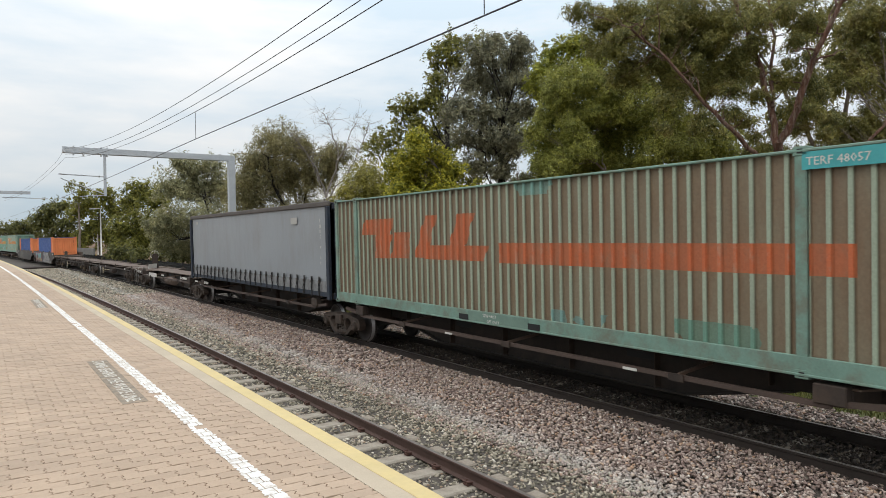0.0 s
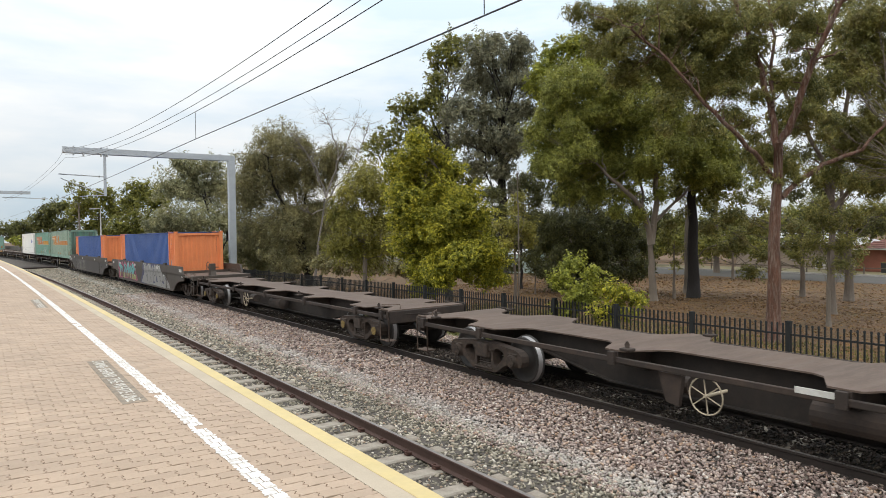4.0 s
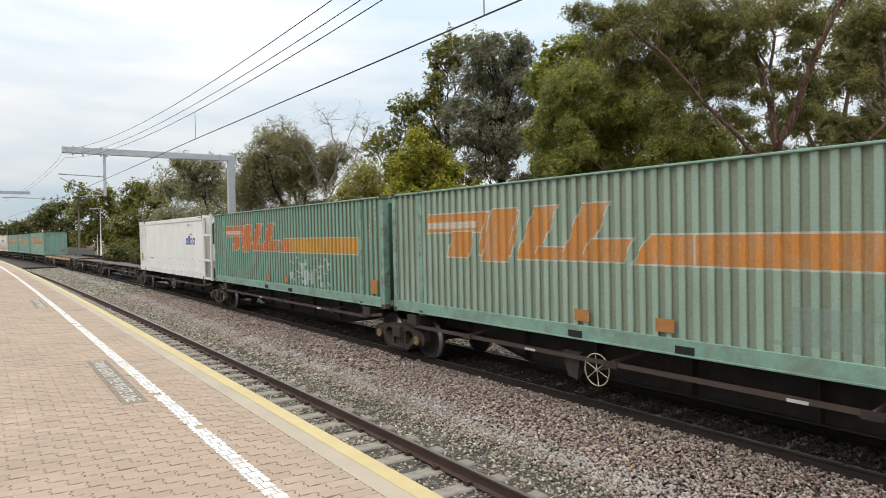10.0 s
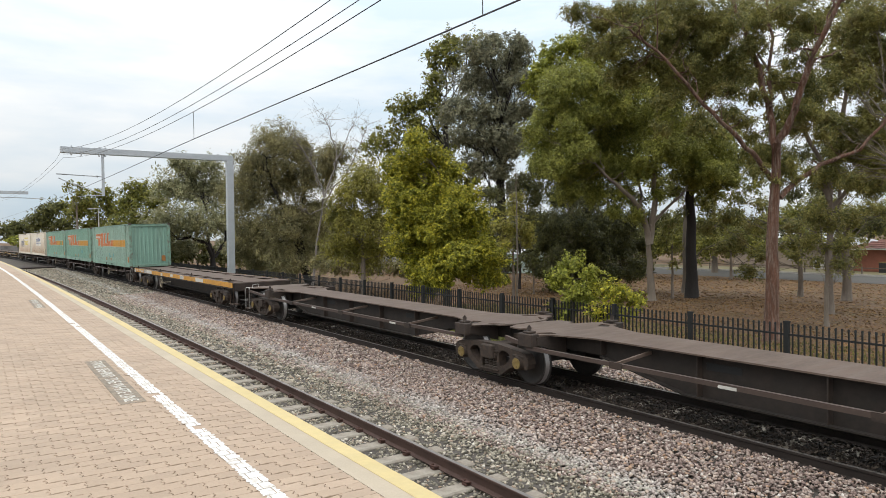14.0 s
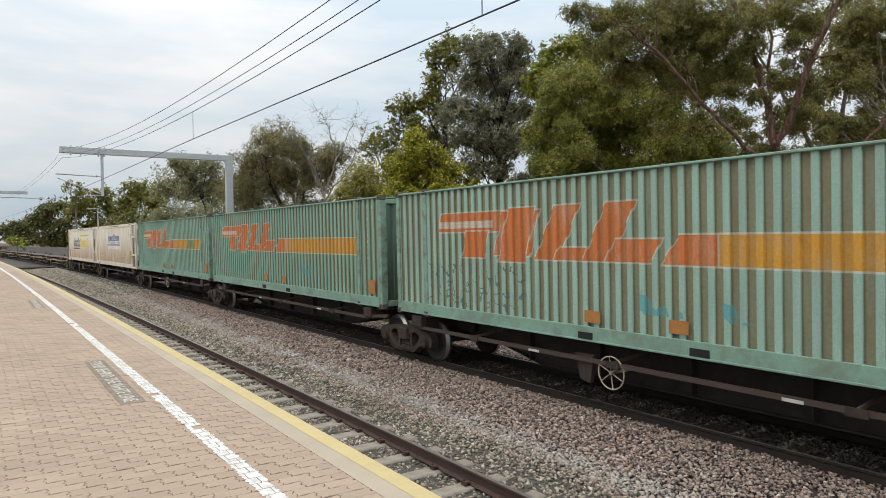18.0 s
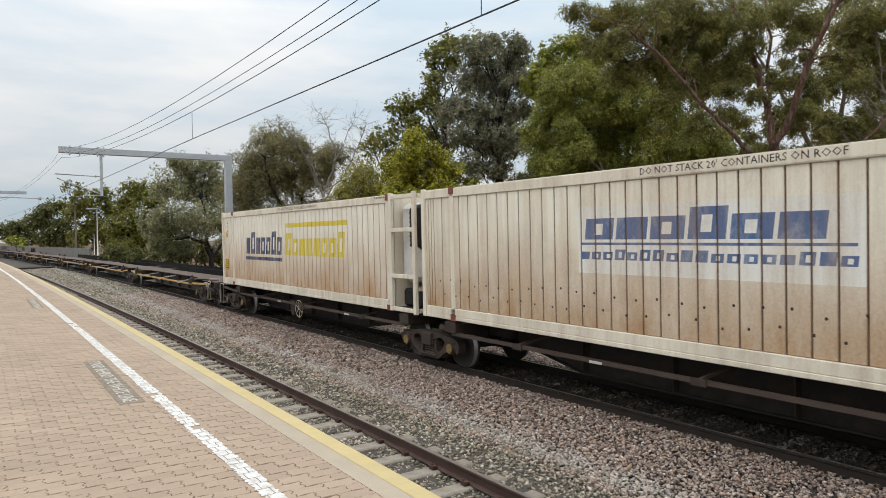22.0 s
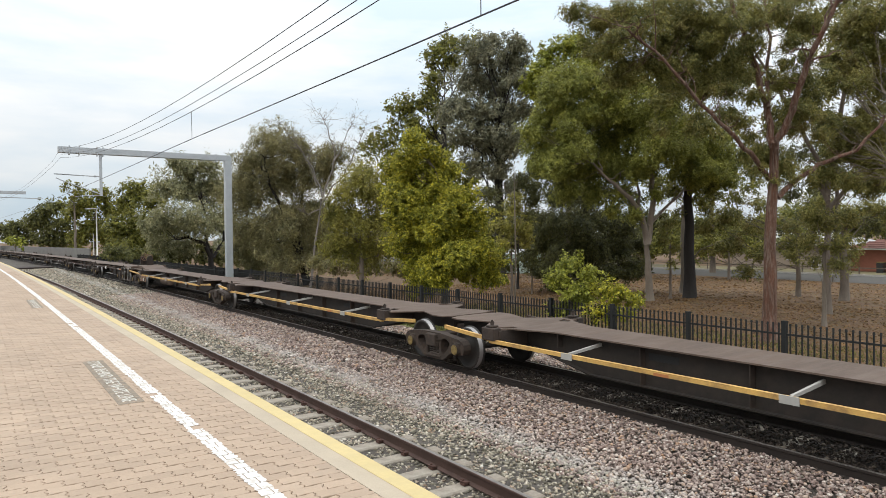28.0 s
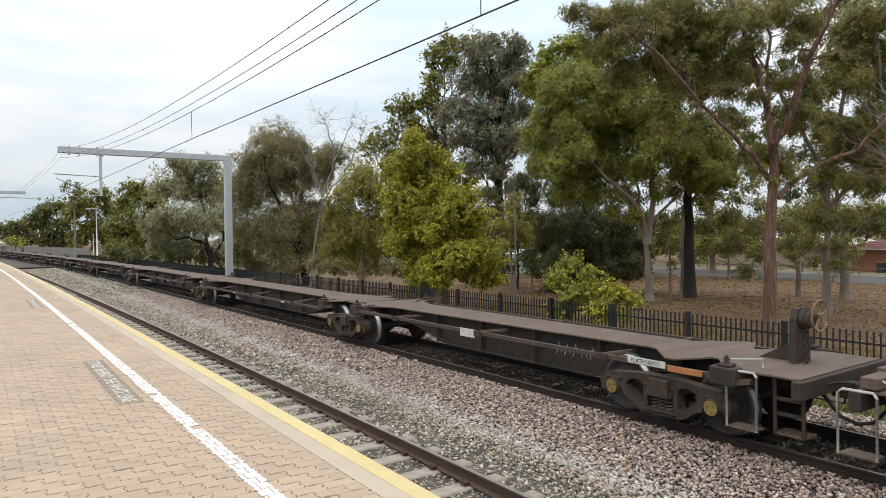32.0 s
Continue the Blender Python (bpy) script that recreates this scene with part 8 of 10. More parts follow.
tree("peppercorn_tree", "spreading grey-green peppercorn tree with dark limbs", (18.6, 67.5, GZ), 2.3, [(-1.8, 1.7, 10.1, 1.7, 1.4), (-3.7, 0.4, 8.3, 1.9, 1.7), (-0.6, 2.3, 8.5, 2.6, 2.0), (1.2, 0.7, 8.5, 2.2, 1.7), (-4.4, -0.2, 5.0, 1.9, 1.6), (-2.2, -1.5, 5.0, 2.6, 2.1), (1.2, 1.0, 5.1, 2.2, 1.9), (-5.3, 1.1, 4.5, 1.3, 0.9), (-2.4, 1.9, 2.5, 1.7, 1.4), (-4.4, 2.2, 2.9, 1.3, 1.0), (0.0, 0.5, 10.5, 1.4, 1.1), (-3.2, 0.2, 10.7, 1.0, 0.8)], LF_GREY, M_BARK_DARK, 6.1, 0.27, 0.6, 3, 0.3, 0.45, (-0.03, 0.01), "tree", [(0.2, 0.07, [(-0.04, 0.01, 1.49), (-0.79, -0.48, 2.88), (-2.28, -0.78, 3.44), (-3.55, -1.17, 3.24)]), (0.2, 0.07, [(-0.03, 0.01, 1.87), (-0.41, 0.11, 3.42), (-0.09, 0.02, 4.79), (-0.9, 0.24, 7.26)]), (0.18, 0.07, [(0.16, -0.04, 1.48), (1.29, 0.15, 3.13), (1.63, 0.57, 5.65)])])
tree("evergreen_tree", "dark green evergreen tree beyond the portal", (14.9, 83.7, GZ), 6.2, [(-0.0, 0.7, 8.9, 1.7, 1.3), (-1.0, 0.6, 7.4, 1.3, 1.0), (1.5, -0.4, 7.9, 1.6, 1.4), (0.1, -1.7, 5.1, 2.5, 2.0), (-1.9, -0.9, 4.5, 1.8, 1.6), (2.7, -0.6, 3.5, 1.8, 1.4), (0.1, -1.4, 2.9, 2.1, 1.7)], LF_MID, M_BARK_DARK, 8.8, 0.32, 0.2, 2, 0.3, 0.45, (0, 0), "tree")
tree("evergreen_tree", "mixed green trees along the far fence", (20.6, 163.7, GZ), 9.2, [(1.3, -0.6, 13.1, 2.5, 1.8), (-2.2, -2.2, 10.9, 2.7, 2.1), (3.0, 0.2, 10.1, 3.6, 2.9), (-3.9, 2.3, 9.8, 2.5, 2.1), (2.6, 2.7, 3.9, 3.6, 3.0), (-0.5, -0.1, 6.3, 3.3, 2.6), (-3.2, -0.2, 3.9, 3.0, 2.4), (4.0, -3.2, 2.0, 3.0, 2.6)], LF_MID, M_BARK_GREY, 7.6, 0.60, 0.2, 2, 0.3, 0.45, (0, 0), "tree")
tree("small_gum", "thin gum tree with white trunk and sparse top", (16.3, 159.2, GZ), 10.4, [(-0.1, -0.8, 13.8, 1.7, 1.3), (-1.8, 0.1, 14.9, 0.9, 0.8), (1.5, -0.3, 13.5, 1.2, 0.9), (-0.8, 0.5, 12.1, 1.3, 1.0)], LF_MID, M_BARK_WHITE, 3.2, 0.64, 0.3, 2, 0.25, 0.45, (0, 0), "tree")
tree("evergreen_tree", "dark evergreen trees at the line side", (13.1, 177.5, GZ), 7.7, [(-1.1, -2.1, 10.1, 2.4, 1.9), (1.3, 0.0, 11.0, 2.2, 1.9), (-1.9, -0.3, 7.3, 2.7, 2.3), (2.1, -3.2, 6.8, 3.3, 2.4), (-0.1, 0.6, 3.4, 3.0, 2.2), (3.2, -2.7, 3.4, 3.0, 2.2), (-3.2, -0.2, 8.5, 1.5, 1.1)], LF_DARK, M_BARK_DARK, 8.2, 0.63, 0.2, 2, 0.3, 0.45, (0, 0), "tree")
tree("far_wood", "distant wood closing the view along the line", (8.3, 209.8, GZ), 5.0, [(-0.5, 0.3, 7.0, 2.4, 2.1), (2.0, -0.6, 7.2, 2.1, 1.6), (-3.0, 0.4, 6.5, 2.1, 1.5), (3.5, -0.6, 4.5, 2.1, 1.6), (-1.8, -0.5, 4.3, 2.8, 2.0), (1.3, 0.2, 4.0, 2.4, 2.0), (-6.1, 1.5, 6.5, 2.8, 2.4), (-9.1, -0.7, 6.1, 3.1, 2.6)], LF_DARK, M_BARK_DARK, 8.2, 0.68, 0.2, 2, 0.3, 0.45, (0, 0), "tree")
tree("round_shrub", "bright green round shrub by the line", (5.5, 149.9, GZ), 2.4, [(0.0, -0.2, 3.4, 1.4, 1.0), (0.8, 0.7, 2.7, 1.0, 0.8), (-0.7, 0.9, 2.7, 1.0, 0.8)], LF_LIGHT, M_BARK_GREY, 3.2, 0.58, 0.1, 1.6, 0.1, 0.45, (0, 0), "shrub")
tree("dark_shrub", "dark shrubs behind the far fence", (12.8, 76.9, GZ), 1.4, [(-0.6, 1.0, 1.9, 1.1, 0.8), (0.6, -1.1, 1.6, 1.0, 0.8), (2.4, -0.6, 1.4, 0.9, 0.8), (4.0, -0.9, 1.2, 0.8, 0.6), (-1.8, 0.7, 2.0, 0.9, 0.7)], LF_DARK, M_BARK_DARK, 8.2, 0.29, 0.2, 2, 0.1, 0.45, (0, 0), "shrub")
tree("fence_shrub", "yellow-green shrub behind the picket fence", (14.5, 14.6, GZ), 1.7, [(0.1, 0.1, 2.4, 0.5, 0.3), (-0.4, 0.1, 2.0, 0.4, 0.3), (0.5, -0.3, 2.1, 0.4, 0.3), (-0.1, -0.2, 1.6, 0.5, 0.4), (0.1, -0.4, 1.4, 0.5, 0.4), (-0.5, 0.3, 1.8, 0.2, 0.1), (0.1, 0.3, 1.0, 0.5, 0.4)], LF_LIGHT, M_BARK_WHITE, 5.4, 0.08, 0, 1.6, 0.05, 0.45, (0, 0), "shrub")
tree("fence_shrub", "low yellow-green shrub against the fence", (14.9, 13.2, GZ), 1.1, [(-0.0, 0.5, 1.6, 0.4, 0.3), (-0.1, -0.1, 1.6, 0.4, 0.4), (0.2, -0.5, 1.4, 0.4, 0.3), (-0.2, -0.2, 1.1, 0.4, 0.3), (-0.6, 0.1, 1.1, 0.4, 0.3)], LF_YELLOW, M_BARK_GREY, 5.4, 0.08, 0, 1.6, 0.04, 0.45, (0, 0), "shrub")
tree("casuarina_tree", "dark feathery tree behind the fence shrubs", (31.0, 29.8, GZ), 3.9, [(-1.0, 1.5, 5.6, 0.96, 0.82), (0.3, 0.6, 5.6, 1.03, 0.86), (-2.5, 0.7, 4.1, 1.10, 0.92), (-1.7, -0.4, 4.1, 1.25, 0.94), (1.3, 0.2, 4.1, 1.32, 0.96), (1.1, -1.9, 3.8, 1.10, 0.82), (-1.6, 2.2, 2.8, 1.03, 0.78), (-2.0, -0.2, 2.4, 1.25, 1.11), (-0.4, -1.0, 2.4, 1.32, 1.18), (2.1, -0.8, 2.4, 1.18, 1.04), (3.4, -1.3, 2.7, 0.81, 0.68), (-1.4, 1.7, 1.2, 0.96, 0.69), (-0.0, 0.8, 1.0, 1.10, 0.91), (1.3, -0.3, 0.9, 1.10, 0.82), (2.5, -1.1, 1.1, 0.88, 0.80), (-3.0, 1.5, 1.4, 0.51, 0.40), (3.0, -2.0, 1.3, 0.51, 0.46), (-0.2, -0.3, 0.1, 0.73, 0.56), (-1.7, 0.7, 0.3, 0.73, 0.62)], LF_SHADY, M_BARK_DARK, 8.0, 0.22, 0.65, 5, 0.2, 0.45, (0, 0), "tree")
tree("young_tree", "young feathery casuarina between the park trees", (21.3, 25.4, GZ), 2.6, [(0.3, 0.3, 4.6, 0.63, 0.51), (-0.4, 0.1, 3.7, 0.69, 0.55), (0.4, -0.4, 3.7, 0.58, 0.46), (-0.6, -0.1, 2.8, 0.46, 0.38), (0.6, 0.2, 5.2, 0.40, 0.32), (0.8, -0.2, 3.0, 0.40, 0.30)], LF_OLIVEG, M_BARK_GREY, 6.0, 0.17, 0.5, 3, 0.08, 0.45, (0, 0), "tree")
tree("young_tree", "slender sapling with sparse leaves in the park", (31.0, 23.6, GZ), 2.6, [(0.1, 0.3, 3.7, 0.52, 0.45), (0.3, 0.0, 2.4, 0.45, 0.37), (-0.3, 0.3, 3.1, 0.39, 0.33), (0.7, 0.0, 4.4, 0.39, 0.29), (-0.1, -0.2, 1.7, 0.32, 0.28)], LF_GUM, M_BARK_GREY, 4.0, 0.17, 0.5, 3, 0.08, 0.45, (0, 0), "tree")
tree("background_gum", "tall gum tree in the gardens across the road", (47.2, 45.2, GZ), 8.0, [(-3.2, 3.8, 7.9, 1.34, 1.10), (-2.4, 1.6, 8.3, 1.56, 1.35), (-1.1, -0.4, 7.7, 1.56, 1.21), (0.9, -1.7, 6.9, 1.56, 1.31), (3.2, -2.7, 6.6, 1.45, 1.11), (5.5, -2.8, 4.5, 1.56, 1.42), (2.1, -2.3, 4.0, 1.67, 1.44), (0.3, -0.5, 4.6, 1.67, 1.49), (-1.4, 1.5, 4.6, 1.67, 1.29), (-4.5, 2.0, 4.1, 1.56, 1.13), (-1.8, 1.2, 2.5, 1.56, 1.24), (0.1, -1.4, 1.9, 1.56, 1.24), (3.1, -2.8, 1.9, 1.56, 1.37), (-2.0, 0.1, 11.3, 1.67, 1.54), (1.5, -0.9, 10.9, 1.79, 1.50), (3.6, -2.4, 9.8, 1.67, 1.48)], LF_SHADY, M_BARK_GREY, 3.6, 0.3, 0.5, 2.6, 0.25, 0.3, (0, 0), "tree")
tree("background_gum", "tall gum tree in the gardens across the road", (58.7, 39.8, GZ), 8.0, [(-2.7, 3.2, 7.9, 1.38, 1.15), (-1.9, 1.5, 9.4, 1.50, 1.29), (1.0, 0.7, 7.8, 1.27, 1.01), (-0.1, 1.2, 10.6, 1.50, 1.36), (-2.8, 1.9, 4.0, 1.50, 1.15), (-1.2, -0.2, 2.9, 1.50, 1.29), (2.4, -0.8, 3.6, 1.61, 1.47), (4.2, -1.5, 2.2, 1.38, 1.06), (0.6, -1.4, 1.8, 1.27, 0.98), (-2.6, 0.7, 1.5, 1.27, 1.09), (2.7, -0.0, 12.9, 1.61, 1.45), (2.2, -2.2, 10.4, 1.38, 1.23), (2.8, -2.3, 7.7, 1.15, 0.93), (-2.8, 3.1, 11.8, 1.50, 1.10), (-5.3, 2.5, 8.3, 1.27, 1.12)], LF_MID, M_BARK_GREY, 3.6, 0.3, 0.5, 2.6, 0.25, 0.3, (0, 0), "tree")
tree("background_gum", "tall gum tree in the gardens across the road", (64.5, 31.0, GZ), 8.0, [(-3.9, 2.1, 6.9, 1.19, 0.94), (-1.4, 1.4, 7.4, 1.30, 1.11), (-1.6, -0.7, 8.3, 1.51, 1.19), (1.6, -1.2, 8.9, 1.62, 1.33), (2.5, -2.7, 7.8, 1.51, 1.27), (-2.0, 3.1, 3.8, 1.41, 1.12), (-1.1, 1.0, 4.6, 1.51, 1.13), (0.1, -0.9, 3.8, 1.41, 1.20), (1.6, -2.6, 4.2, 1.51, 1.36), (-1.6, 2.3, 2.2, 1.08, 0.80), (1.7, 0.9, 11.7, 1.51, 1.20), (3.4, -0.8, 12.1, 1.62, 1.41), (-2.2, 1.0, 10.4, 1.41, 1.20), (4.1, -1.9, 11.0, 1.51, 1.33), (-3.8, 2.1, 10.4, 1.08, 0.94), (-2.6, 3.3, 13.5, 0.97, 0.83), (-0.1, 0.5, 14.1, 1.19, 0.88)], LF_SHADY, M_BARK_GREY, 3.6, 0.3, 0.5, 2.6, 0.25, 0.3, (0, 0), "tree")
tree("young_tree", "feathery dark young tree in the park", (28.7, 33.6, GZ), 3.4, [(0.6, 0.1, 6.9, 0.80, 0.68), (1.2, -0.1, 5.7, 0.88, 0.75), (0.9, 0.2, 4.4, 0.88, 0.75), (1.8, 0.0, 7.6, 0.95, 0.81), (0.3, 0.4, 2.8, 0.66, 0.56), (1.5, 0.1, 2.4, 0.73, 0.62), (-1.6, 0.1, 4.9, 0.66, 0.56), (-1.4, 1.0, 6.0, 0.58, 0.50)], LF_SHADY, M_BARK_DARK, 6.0, 0.2, 0.6, 4, 0.09, 0.4, (0, 0), "tree")
tree("dark_trunked_tree", "tree with a straight charred black trunk", (32.4, 23.4, GZ), 8.0, [(-0.1, -0.2, 6.0, 1.0, 0.9), (-0.2, -1.4, 6.6, 1.2, 1.0), (-0.2, 0.4, 6.8, 1.1, 0.9), (0.8, -0.1, 5.2, 0.8, 0.6), (-0.4, 0.8, 5.6, 0.8, 0.7), (0.3, -1.5, 5.6, 1.0, 0.8)], LF_MID, M_BARK_DARK, 3.2, 0.17, 0.55, 3, 0.3, 0.8, (0, 0), "tree")
tree("small_gum", "pale slender gum with sparse leaves", (25.1, 12.5, GZ), 2.7, [(0.1, -0.1, 3.6, 0.6, 0.5), (-0.5, 0.2, 3.9, 0.6, 0.5), (0.1, -0.7, 2.9, 0.5, 0.4), (-0.2, 0.5, 3.0, 0.4, 0.3), (-0.0, -0.3, 2.7, 0.4, 0.3), (0.1, -0.5, 2.1, 0.5, 0.4), (-0.2, 0.3, 2.2, 0.4, 0.3)], LF_GUM, M_BARK_WHITE, 3.2, 0.11, 0.55, 3, 0.08, 0.45, (0, 0), "tree")
tree("small_gum", "grey-barked gum by the road", (38.0, 17.9, GZ), 4.3, [(-2.3, 1.6, 3.6, 0.63, 0.50), (-1.4, 1.4, 2.7, 0.63, 0.54), (-2.2, 1.6, 2.0, 0.51, 0.38), (-1.0, 1.0, 3.6, 0.57, 0.48), (-0.3, -0.3, 4.1, 0.76, 0.68), (-0.1, 0.4, 2.7, 0.63, 0.47), (0.8, 0.1, 2.0, 0.57, 0.43), (0.8, -0.7, 4.5, 0.57, 0.49), (-0.7, 0.8, 4.8, 0.57, 0.47), (2.0, -1.0, 4.4, 0.63, 0.51)], LF_GUM, M_BARK_GREY, 5.0, 0.17, 0.5, 3, 0.22, 0.45, (0, 0), "tree")
tree("small_gum", "short crooked gum by the road", (38.8, 20.8, GZ), 3.2, [(-4.6, 2.8, 3.7, 0.95, 0.72), (-3.9, 1.8, 4.3, 0.82, 0.71), (-2.5, 2.4, 2.7, 0.89, 0.73), (-1.7, 1.8, 3.6, 0.82, 0.65), (-2.2, 1.1, 2.0, 0.68, 0.54), (-3.4, 2.9, 2.4, 0.55, 0.40), (-2.4, 1.7, 1.0, 0.68, 0.52), (-2.6, 2.3, 5.3, 0.61, 0.49), (-2.1, 1.2, 4.9, 0.61, 0.49), (-4.2, 3.0, 4.8, 0.61, 0.54)], LF_GUM, M_BARK_GREY, 5.0, 0.18, 0.5, 3, 0.14, 0.45, (0, 0), "tree")
tree("far_wood", "trees in the gardens across the road", (72.5, 44.3, GZ), 4.2, [(-1.7, 5.4, 3.8, 1.8, 1.4), (-0.9, 2.2, 4.2, 1.8, 1.5), (3.0, -2.9, 4.3, 2.4, 2.0), (2.8, -6.1, 6.0, 2.4, 1.9), (4.1, -10.9, 4.1, 1.8, 1.4), (-0.5, -1.0, 2.7, 1.7, 1.3), (-5.4, 6.6, 4.1, 2.1, 1.7), (3.9, -8.5, 4.4, 1.8, 1.4), (-6.2, 10.8, 2.8, 2.0, 1.4)], LF_MID, M_BARK_GREY, 6.8, 0.32, 0.3, 2, 0.3, 0.45, (0, 0), "tree")
tree("far_wood", "leafy trees behind the gap in the park", (51.9, 79.6, GZ), 3.2, [(-5.1, 0.5, 2.4, 2.4, 1.7), (1.1, 1.6, 3.1, 2.7, 2.2), (-7.6, 5.6, 3.2, 2.4, 2.1), (6.6, -6.9, 4.6, 3.2, 2.7), (10.4, -9.6, 3.0, 2.7, 2.2), (4.4, -2.0, 2.3, 2.4, 2.0), (-14.1, 6.3, 2.5, 2.4, 1.9), (-19.8, 8.4, 1.9, 1.6, 1.2)], LF_GREYDK, M_BARK_GREY, 6.8, 0.39, 0.3, 2, 0.3, 0.45, (0, 0), "tree")
tree("far_wood", "garden trees and hedges beyond the road", (32.9, 85.9, GZ), 3.4, [(-6.3, 3.6, 2.2, 1.5, 1.3), (-4.8, 2.0, 4.2, 1.8, 1.5), (-3.3, 2.7, 3.9, 1.8, 1.4), (-2.8, 2.8, 2.8, 1.8, 1.5), (-2.1, -0.4, 2.7, 1.6, 1.3), (-0.2, 0.4, 4.8, 1.7, 1.4), (1.0, 0.3, 4.4, 2.1, 1.5), (2.3, -0.3, 3.6, 2.2, 1.9), (4.3, -1.1, 2.8, 1.8, 1.6), (4.7, -1.9, 4.7, 2.2, 1.9), (5.6, -3.8, 4.8, 1.9, 1.6), (7.6, -3.6, 3.1, 2.2, 1.9)], LF_GREYDK, M_BARK_DARK, 6.4, 0.37, 0.2, 2, 0.2, 0.45, (0, 0), "tree")
tree("far_wood", "garden trees and hedges beyond the road", (47.5, 88.0, GZ), 3.6, [(-7.8, 2.9, 4.3, 2.2, 1.8), (-5.7, 4.4, 3.1, 2.2, 1.8), (-4.6, 2.8, 5.2, 1.7, 1.5), (-3.5, 0.4, 3.3, 1.6, 1.2), (-1.7, 1.1, 2.8, 1.9, 1.7), (0.2, 0.8, 1.7, 2.2, 1.7), (0.3, -1.8, 4.6, 1.8, 1.4), (2.4, -1.4, 1.9, 2.2, 1.8), (3.8, -1.7, 1.8, 1.9, 1.5), (6.0, -2.1, 4.9, 1.6, 1.2), (5.3, -5.0, 2.0, 2.2, 1.7), (9.0, -3.6, 2.9, 1.8, 1.4)], LF_MID, M_BARK_DARK, 6.4, 0.41, 0.2, 2, 0.2, 0.45, (0, 0), "tree")
tree("far_wood", "garden trees and hedges beyond the road", (55.2, 71.1, GZ), 3.3, [(-6.9, 3.8, 4.3, 2.0, 1.8), (-5.1, 3.1, 4.7, 1.7, 1.5), (-4.7, 1.3, 4.4, 1.9, 1.7), (-3.4, 1.4, 3.7, 1.8, 1.3), (-0.9, 1.8, 3.0, 1.9, 1.7), (1.2, 1.2, 4.0, 1.9, 1.6), (1.7, 0.0, 3.9, 1.3, 1.2), (2.5, -1.8, 3.9, 1.6, 1.2), (4.1, -1.9, 2.9, 1.7, 1.3), (3.9, -4.1, 4.7, 1.9, 1.6), (3.9, -5.4, 4.5, 1.9, 1.4), (5.9, -6.2, 4.1, 1.9, 1.5)], LF_DARK, M_BARK_DARK, 6.4, 0.37, 0.2, 2, 0.2, 0.45, (0, 0), "tree")
tree("far_wood", "garden trees and hedges beyond the road", (61.6, 57.1, GZ), 2.9, [(-3.7, 5.1, 3.1, 2.0, 1.8), (-3.5, 4.8, 2.8, 1.5, 1.3), (-2.3, 3.1, 4.2, 2.0, 1.6), (-1.8, 2.2, 1.9, 1.6, 1.2), (-2.4, 0.0, 2.3, 2.0, 1.7), (-1.1, -0.5, 1.7, 2.0, 1.7), (0.3, -0.5, 2.8, 1.8, 1.3), (1.9, -1.9, 2.6, 1.3, 1.0), (1.2, -3.5, 3.1, 1.7, 1.3), (3.0, -4.2, 3.5, 1.4, 1.1), (4.5, -3.9, 2.6, 2.0, 1.5), (4.5, -5.6, 3.7, 2.0, 1.7)], LF_DARK, M_BARK_DARK, 6.4, 0.33, 0.2, 2, 0.2, 0.45, (0, 0), "tree")
tree("far_wood", "garden trees and hedges beyond the road", (82.7, 56.2, GZ), 3.2, [(-2.8, 6.7, 1.9, 2.0, 1.5), (-4.8, 4.1, 4.5, 1.8, 1.4), (-3.3, 3.2, 4.5, 1.5, 1.1), (-2.6, 1.3, 2.4, 1.7, 1.3), (-2.0, 0.8, 1.3, 2.3, 1.9), (0.5, 0.3, 3.3, 1.9, 1.5), (-0.4, -1.7, 4.4, 2.0, 1.5), (0.6, -2.2, 1.6, 1.5, 1.1), (2.0, -3.2, 1.6, 1.7, 1.4), (3.4, -4.2, 1.6, 1.5, 1.1), (1.9, -6.4, 4.5, 2.0, 1.5), (3.8, -6.5, 3.8, 1.7, 1.4)], LF_MID, M_BARK_DARK, 6.4, 0.39, 0.2, 2, 0.2, 0.45, (0, 0), "tree")
tree("far_wood", "garden trees and hedges beyond the road", (98.4, 49.1, GZ), 3.6, [(-2.8, 6.6, 4.4, 2.0, 1.5), (-3.7, 4.7, 2.2, 2.3, 1.9), (-1.7, 3.9, 4.3, 2.4, 1.9), (0.2, 4.0, 5.2, 2.6, 1.9), (-2.3, 1.3, 2.2, 2.5, 2.0), (0.2, 0.2, 5.2, 1.8, 1.6), (2.5, -0.3, 3.9, 2.3, 1.9), (1.8, -1.2, 4.7, 2.1, 1.7), (0.5, -3.9, 3.5, 1.7, 1.4), (1.5, -4.9, 4.7, 2.1, 1.6), (1.3, -6.1, 4.2, 2.1, 1.5), (4.5, -6.4, 3.7, 2.2, 1.8)], LF_MID, M_BARK_DARK, 6.4, 0.40, 0.2, 2, 0.2, 0.45, (0, 0), "tree")
tree("far_wood", "dense hedge beyond the road bend", (26.8, 101.5, GZ), 1.5, [(-4.3, 1.6, 1.9, 1.2, 0.9), (-2.3, 0.4, 2.1, 1.2, 0.9), (0.1, 0.3, 2.2, 1.4, 1.2), (2.5, -0.0, 1.8, 1.2, 1.1), (4.4, -1.9, 2.0, 1.4, 1.2), (6.6, -3.0, 1.8, 1.4, 1.1), (8.8, -3.9, 1.7, 1.4, 1.1), (11.6, -3.7, 1.7, 1.2, 0.9)], LF_DARK, M_BARK_DARK, 9.6, 0.41, 0.2, 2, 0.15, 0.45, (0, 0), "tree")
